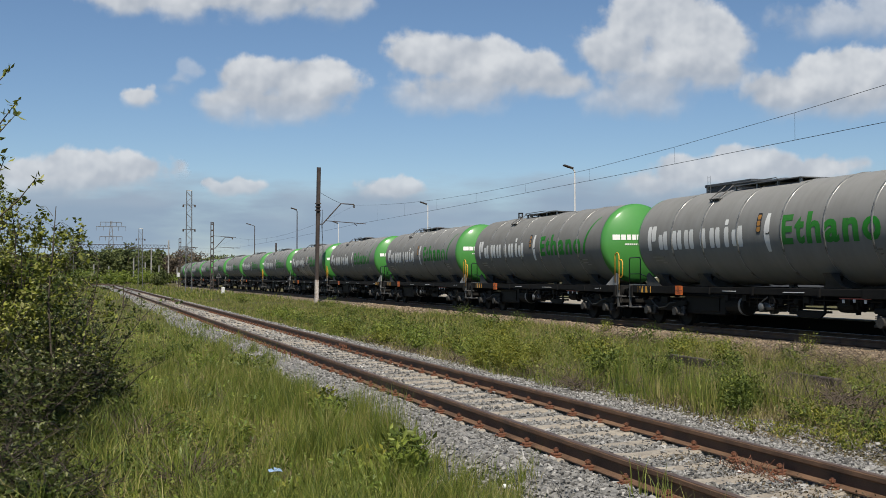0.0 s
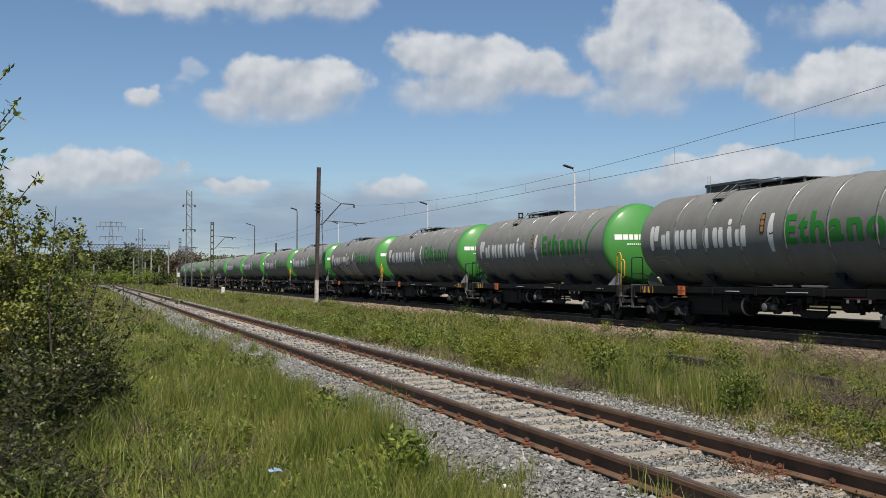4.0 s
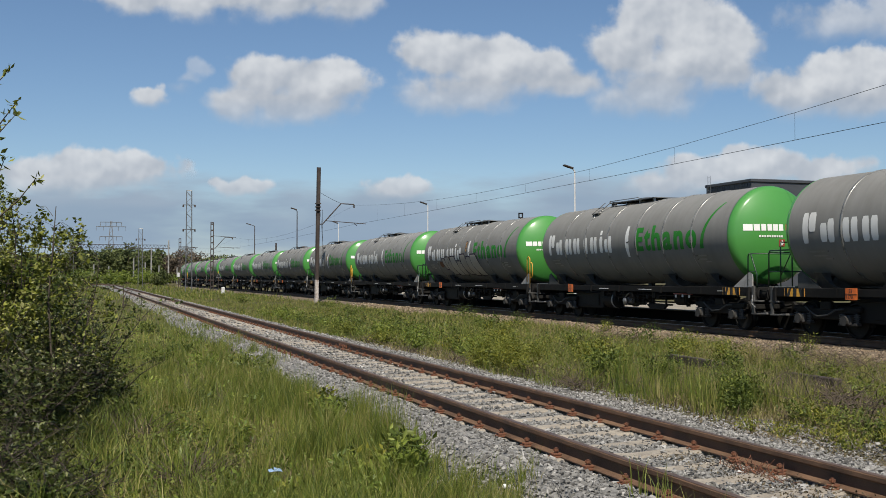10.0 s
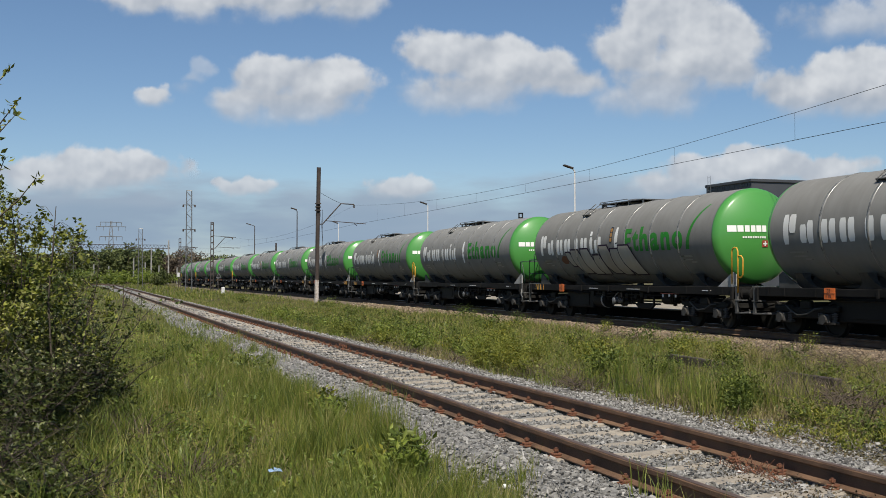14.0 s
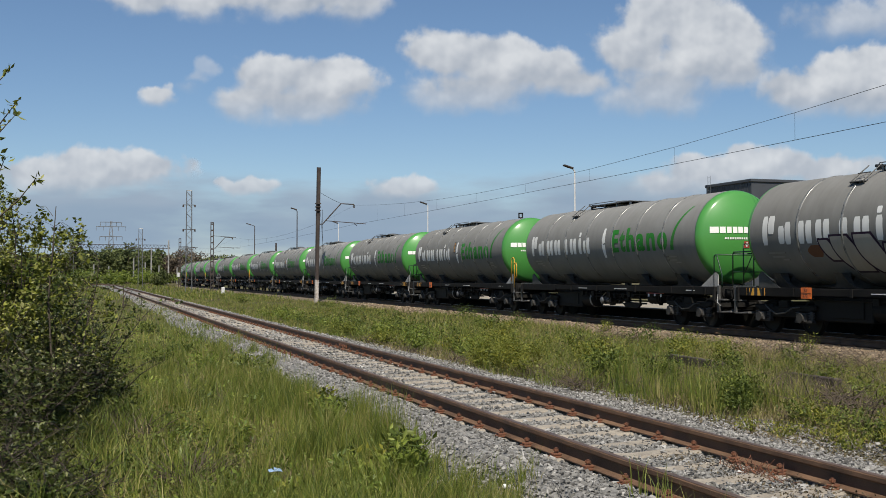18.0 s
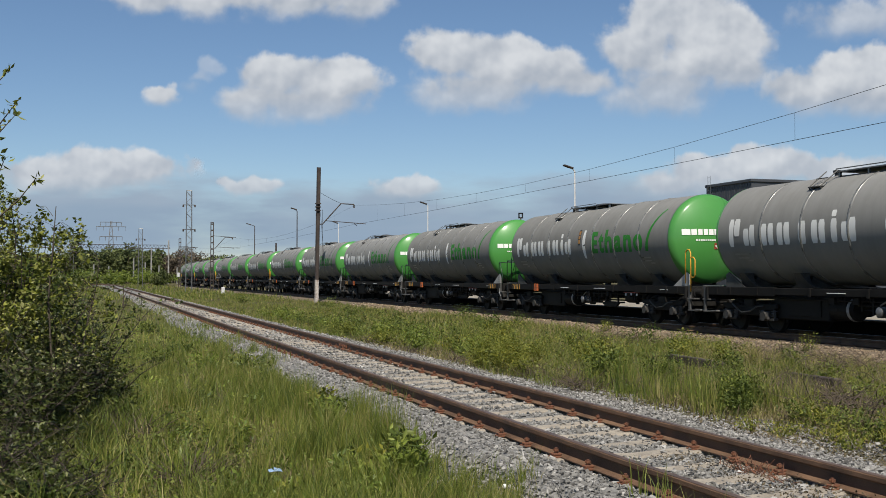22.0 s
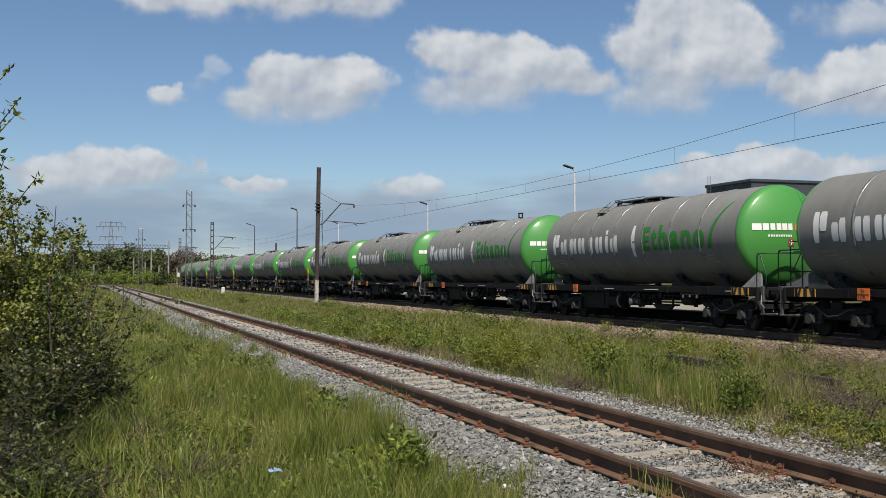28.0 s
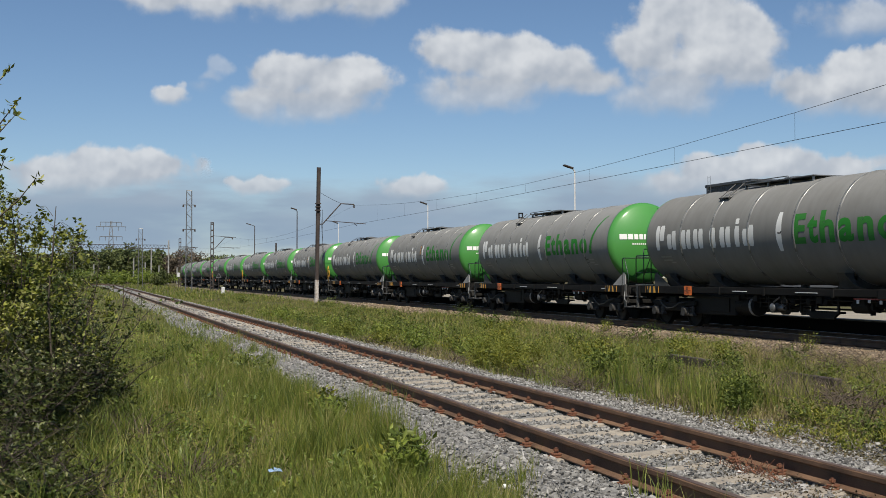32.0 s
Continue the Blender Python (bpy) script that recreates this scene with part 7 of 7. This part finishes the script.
ground_cover("leaf_litter", "withered leaves and bits of bark by the ballast", 9000, 7.0, 11.5, 7, 24, None, WITHERED, 0.035, 0.05)
ground_cover("leaf_litter", "brown dead plant matter lying between the rails", 800, 5.15, 5.75, 6.6, 9.2, None, WITHERED, 0.035, 0.06)
ground_cover("leaf_litter", "brown dead plant matter beyond the rail", 3800, 7.0, 9.2, 7.0, 11.5, None, WITHERED, 0.04, 0.09)
DEADWOOD = worn("dead_twig_bark", (0.075, 0.055, 0.038), (0.036, 0.026, 0.018), 0.9, 0.0, 8.0)
for x, y, w in ((8.0, 16.6, 0.6), (7.9, 18.6, 0.6), (8.3, 23.0, 0.6), (11.0, 15.3, 1.0), (11.6, 15.8, 0.9), (13.0, 14.6, 1.2), (12.4, 13.0, 0.9), (10.2, 12.2, 0.7), (0.1, 13.6, 0.6), (0.9, 10.1, 0.3), (0.5, 12.6, 0.5), (-0.1, 9.3, 0.35), (8.9, 16.2, 0.4), (9.9, 14.6, 0.9), (10.4, 13.4, 0.8), (9.0, 10.4, 0.6), (7.7, 26.0, 0.7), (7.8, 30.0, 0.8), (14.0, 17.6, 1.3), (15.2, 18.4, 1.2), (15.6, 21.0, 1.2), (13.6, 12.4, 1.1), (12.0, 11.0, 1.0), (10.4, 16.8, 0.8), (9.0, 18.2, 0.7), (14.2, 27.0, 1.3), (9.6, 12.0, 0.7), (9.2, 8.9, 0.7)):
    tangle(x, y, w, "low tangle of dead brown twigs in the grass")


def old_beam():
    b = thing("old_timber", "dark rotten timber beam lying in the grass", "timber", at=pose(12.5, 20.2, -0.33, 1, 4, 1))
    s = Shape()
    s.box(-0.10, -1.1, -0.30, 0.10, 1.1, 0.14, 0.02)
    part("beam", s, MAST, b)
    b = thing("litter", "crumpled blue and white wrapper in the grass", "litter", at=pose(1.61, 9.54, ground_z(1.61, 9.54) + 0.22, 10, 5, 20))
    s = Shape()
    s.mesh([(-0.07, -0.02, 0), (0.02, -0.025, 0.012), (0.07, -0.015, 0.0), (0.065, 0.015, 0.018), (0.0, 0.02, 0.03), (-0.07, 0.015, 0.012), (-0.055, 0.0, -0.005), (0.055, 0.0, -0.005)], [(0, 1, 4, 5), (1, 2, 3, 4), (0, 6, 7, 2, 1), (5, 4, 3, 7, 6)])
    part("wrapper", s, WRAPPER, b)


def small_plants():
    """Seed heads, a stake, and long straw by the hedge."""
    for x, y in ((3.27, 8.2), (2.9, 14.6)):
        d = thing("seed_head", "white dandelion seed head on a thin stalk", "dandelion", "dandelions", pose(x, y, ground_z(x, y)))
        s = Shape()
        s.tube([(0, 0, 0), (0.01, 0, 0.12), (0.0, 0.01, 0.24)], 0.003, 4)
        part("stalk", s, WEED, d)
        s = Shape()
        s.lathe([(0.002, 0.22), (0.013, 0.224), (0.019, 0.24), (0.013, 0.256), (0.002, 0.26)], 10, "z")
        part("seeds", s, PUFF, d, "white fluffy seeds", True)
    st = thing("wooden_stake", "dark weathered stake in the grass", "stake", at=pose(1.94, 61.7, -0.4))
    s = Shape()
    s.tube([(0, 0, 0), (0.05, 0, 0.8), (0.02, 0, 1.5)], 0.05, 6, 0.03)
    s.tube([(0.05, 0, 0.8), (0.3, 0, 1.3)], 0.03, 5, 0.015)
    part("stake", s, BARK, st)
    n = 45
    x, y = NP.uniform(-1.9, 0.0, n), NP.uniform(7.0, 10.5, n)
    blades("straw", "long pale dead straw leaning from the hedge", x, y, heights(x, y), 1.0, 0.010, DRY, 0.75)
    n = 16000
    x = np.concatenate([NP.normal(-1.2, 0.8, n // 2), NP.normal(-0.6, 0.7, n // 2)])
    y = np.concatenate([NP.normal(9.6, 1.2, n // 2), NP.normal(12.0, 1.4, n // 2)])
    blades("tall_grass", "tall shaded grass under the hedge", x, y, heights(x, y), 0.5, 0.009, GRASS, 0.5)
    t = thing("dead_weed", "withered red-brown weed against the rail", "dead weed", at=pose(5.62, 8.15, -0.19))
    rng = random.Random(44)
    s = Shape()
    for k in range(90):
        a = rng.uniform(0, 6.28)
        p = Vector((rng.gauss(0, 0.05), rng.gauss(0, 0.22), 0))
        e = Vector((math.cos(a) * 0.5, math.sin(a), rng.uniform(0.2, 0.9))) * rng.uniform(0.08, 0.2)
        s.tube([p, p + e * 0.6, p + e], 0.004, 3, 0.002)
    tagged(part("stalk", s, CLIP, t), kind="stuff")
    b = thing("old_timber", "dark rotten timber end in the grass", "timber", at=pose(12.6, 16.4, -0.36, 0, 3, -2))
    s = Shape()
    s.box(-0.08, -0.7, -0.30, 0.08, 0.7, 0.12, 0.02)
    part("beam", s, MAST, b)


PUFF = plain("white_seed_fluff", (0.7, 0.7, 0.66), 0.9)
small_plants()
WRAPPER = plain("pale_blue_plastic", (0.25, 0.36, 0.52), 0.4)
old_beam()


# ---- ballast stones ----
def stone_kinds(k, seed):
    rng = random.Random(seed)
    kinds = []
    for _ in range(k):
        bm = bmesh.new()
        sx, sy, sz = rng.uniform(0.9, 1.35), rng.uniform(0.6, 1.0), rng.uniform(0.4, 0.8)
        for i in range(9):
            c = Vector((rng.gauss(0, 1), rng.gauss(0, 1), rng.gauss(0, 1))).normalized() * rng.uniform(0.42, 0.68)
            bm.verts.new((c.x * sx, c.y * sy, c.z * sz))
        bmesh.ops.convex_hull(bm, input=bm.verts[:])
        bmesh.ops.delete(bm, geom=[v for v in bm.verts if not v.link_faces], context="VERTS")
        bmesh.ops.triangulate(bm, faces=bm.faces[:])
        bm.verts.index_update()
        kinds.append((np.array([v.co[:] for v in bm.verts]), np.array([[v.index for v in f.verts] for f in bm.faces])))
        bm.free()
    return kinds


KINDS = stone_kinds(16, 21)


def stones(x, y, z, size):
    """Arrays of many loose stones."""
    vs, fs, off = [], [], 0
    kind = NP.integers(0, len(KINDS), len(x))
    for k, (kv, kf) in enumerate(KINDS):
        sel = np.nonzero(kind == k)[0]
        if not len(sel):
            continue
        a, b, c = NP.uniform(0, 6.28, (3, len(sel)))
        b, c = b * 0.35, c * 0.35
        ca, sa, cb, sb = np.cos(a), np.sin(a), np.cos(b), np.sin(b)
        m = np.zeros((len(sel), 3, 3))
        m[:, 0, 0], m[:, 0, 1], m[:, 1, 0], m[:, 1, 1], m[:, 2, 2] = ca, -sa, sa, ca, 1
        t = np.zeros_like(m)
        t[:, 0, 0], t[:, 1, 1], t[:, 1, 2], t[:, 2, 1], t[:, 2, 2] = 1, cb, -sb, sb, cb
        m = m @ t
        v = np.einsum("nij,vj->nvi", m, kv) * size[sel][:, None, None] + np.stack([x[sel], y[sel], z[sel]], 1)[:, None, :]
        f = kf[None] + (np.arange(len(sel)) * len(kv))[:, None, None] + off
        vs.append(v.reshape(-1, 3))
        fs.append(f.reshape(-1, 3))
        off += len(sel) * len(kv)
    return np.concatenate(vs), np.concatenate(fs)


def bed_height(u):
    """Top of the siding's ballast at u metres from its middle."""
    return np.interp(u, [-2.2, -1.85, -1.4, -0.95, -0.86, 0.86, 0.95, 1.5, 2.7, 3.0], [-0.38, -0.37, -0.17, -0.17, -0.215, -0.215, -0.17, -0.17, -0.38, -0.40])


def lay_stones():
    track = bpy.data.objects["siding_track"]
    n = 64000
    u = NP.uniform(0, 1, n)
    y = (4.2 ** -0.6 + u * (34 ** -0.6 - 4.2 ** -0.6)) ** (1 / -0.6)
    d = np.where(NP.uniform(0, 1, n) < 0.93, NP.uniform(-2.15, 2.7, n), NP.uniform(2.4, 4.2, n))
    size = (0.022 + 0.048 * NP.uniform(0, 1, n) ** 2.0) * (1 + np.clip((y - 14) / 30, 0, 0.6))
    z = np.where(d > 2.75, heights(NEAR_X + d, y) + 0.01, bed_height(d)) + NP.uniform(-0.012, 0.022, n)
    k = np.abs(((y - 9.415) / 0.70 + 0.5) % 1.0 - 0.5) * 0.70
    inside = np.abs(d) < 0.80
    bare = np.interp(y, [6, 8, 13, 17, 24], [0.8, 0.97, 0.88, 0.60, 0.45]) * np.clip(1.25 - NP.uniform(0, 0.9, n) * np.abs(d), 0, 1)
    off = inside & (k < 0.115) & (NP.uniform(0, 1, n) < bare)
    rail = np.abs(np.abs(d) - 0.7535) < 0.085
    z = np.where(inside & (k >= 0.115), z + 0.006, z)
    z = np.where(inside & (k < 0.115), -0.165, z)
    ok = ~off & ~rail
    d, y, z, size = d[ok], y[ok], z[ok], size[ok]
    order = np.argsort(np.abs(y - 7.5) + np.abs(d + 1.4) * 2.0)
    near, rest = order[:290], order[290:]
    v, f = stones(NEAR_X + d[rest], y[rest], z[rest], size[rest])
    ob = part("ballast_stones", cloud_mesh("ballast_stones", v, f, STONE, False), None, track, "loose grey crushed stones")
    tagged(ob, kind="stuff")
    meshes = []
    for kv, kf in KINDS:
        meshes.append(cloud_mesh("ballast_stone", kv, kf, STONE, False))
    for j, i in enumerate(near):
        ob = part("ballast_stone", meshes[j % len(meshes)], None, track, at=Matrix.Translation((NEAR_X + d[i], y[i], z[i])) @ Matrix.Rotation(float(i), 4, "Z") @ Matrix.Scale(float(size[i]), 4))
    n = 8000
    y = NP.uniform(7.0, 24.0, n)
    d = 2.0 + np.abs(NP.normal(0, 0.75, n)) + np.clip((12 - y) * 0.12, 0, 0.5)
    size = 0.018 + 0.05 * NP.uniform(0, 1, n) ** 1.6
    v, f = stones(NEAR_X + d, y, heights(NEAR_X + d, y) + size * 0.15, size)
    tagged(part("ballast_stones", cloud_mesh("ballast_stones", v, f, STONE, False), None, track, "small stones strayed into the verge"), kind="stuff")
    n = 6500
    y = NP.uniform(30, 110, n)
    d = NP.uniform(-1.7, 2.0, n)
    size = NP.uniform(0.06, 0.13, n)
    k = np.abs(((y - 9.415) / 0.70 + 0.5) % 1.0 - 0.5) * 0.70
    ok = (np.abs(np.abs(d) - 0.7535) > 0.11) & ~((np.abs(d) < 0.7) & (k < 0.1) & (NP.uniform(0, 1, n) < 0.6))
    d, y, size = d[ok], y[ok], size[ok]
    z = bed_height(d) + np.where(np.abs(d) < 0.7, 0.02, 0.0)
    v, f = stones(NEAR_X + d, y, z, size)
    tagged(part("ballast_stones", cloud_mesh("ballast_stones", v, f, STONE, False), None, track, "loose grey crushed stones farther on"), kind="stuff")
    n = 9000
    u = NP.uniform(0, 1, n)
    y = (14 ** -0.4 + u * (70 ** -0.4 - 14 ** -0.4)) ** (1 / -0.4)
    d = NP.uniform(-2.7, -1.2, n)
    size = NP.uniform(0.04, 0.085, n) * (1 + np.clip((y - 20) / 40, 0, 1))
    z = np.interp(d, [-2.75, -1.9, 0], [-0.42, -0.20, -0.20])
    v, f = stones(TRAIN_X + d, y, z, size)
    tagged(part("ballast_stones", cloud_mesh("ballast_stones", v, f, TANSTONE, False), None, bpy.data.objects["main_line_track"], "loose dusty tan stones"), kind="stuff")


lay_stones()


# ---- what moves ----
def motions():
    times = [0.8 * i for i in range(41)]
    for k, (wagon, wheels) in enumerate(TRAIN):
        walk(wagon, [(t, wagon_pose(k, t)) for t in times])
        if k < 10:
            for wheel in wheels:
                rest = wheel.matrix_basis.copy()
                walk(wheel, [(4 * i / 30.0, rest @ Matrix.Rotation(rolled(4 * i / 30.0) / 0.46, 4, "X")) for i in range(241)])
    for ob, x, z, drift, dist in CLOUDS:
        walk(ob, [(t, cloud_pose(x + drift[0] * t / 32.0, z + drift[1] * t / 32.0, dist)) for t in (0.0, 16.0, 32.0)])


motions()
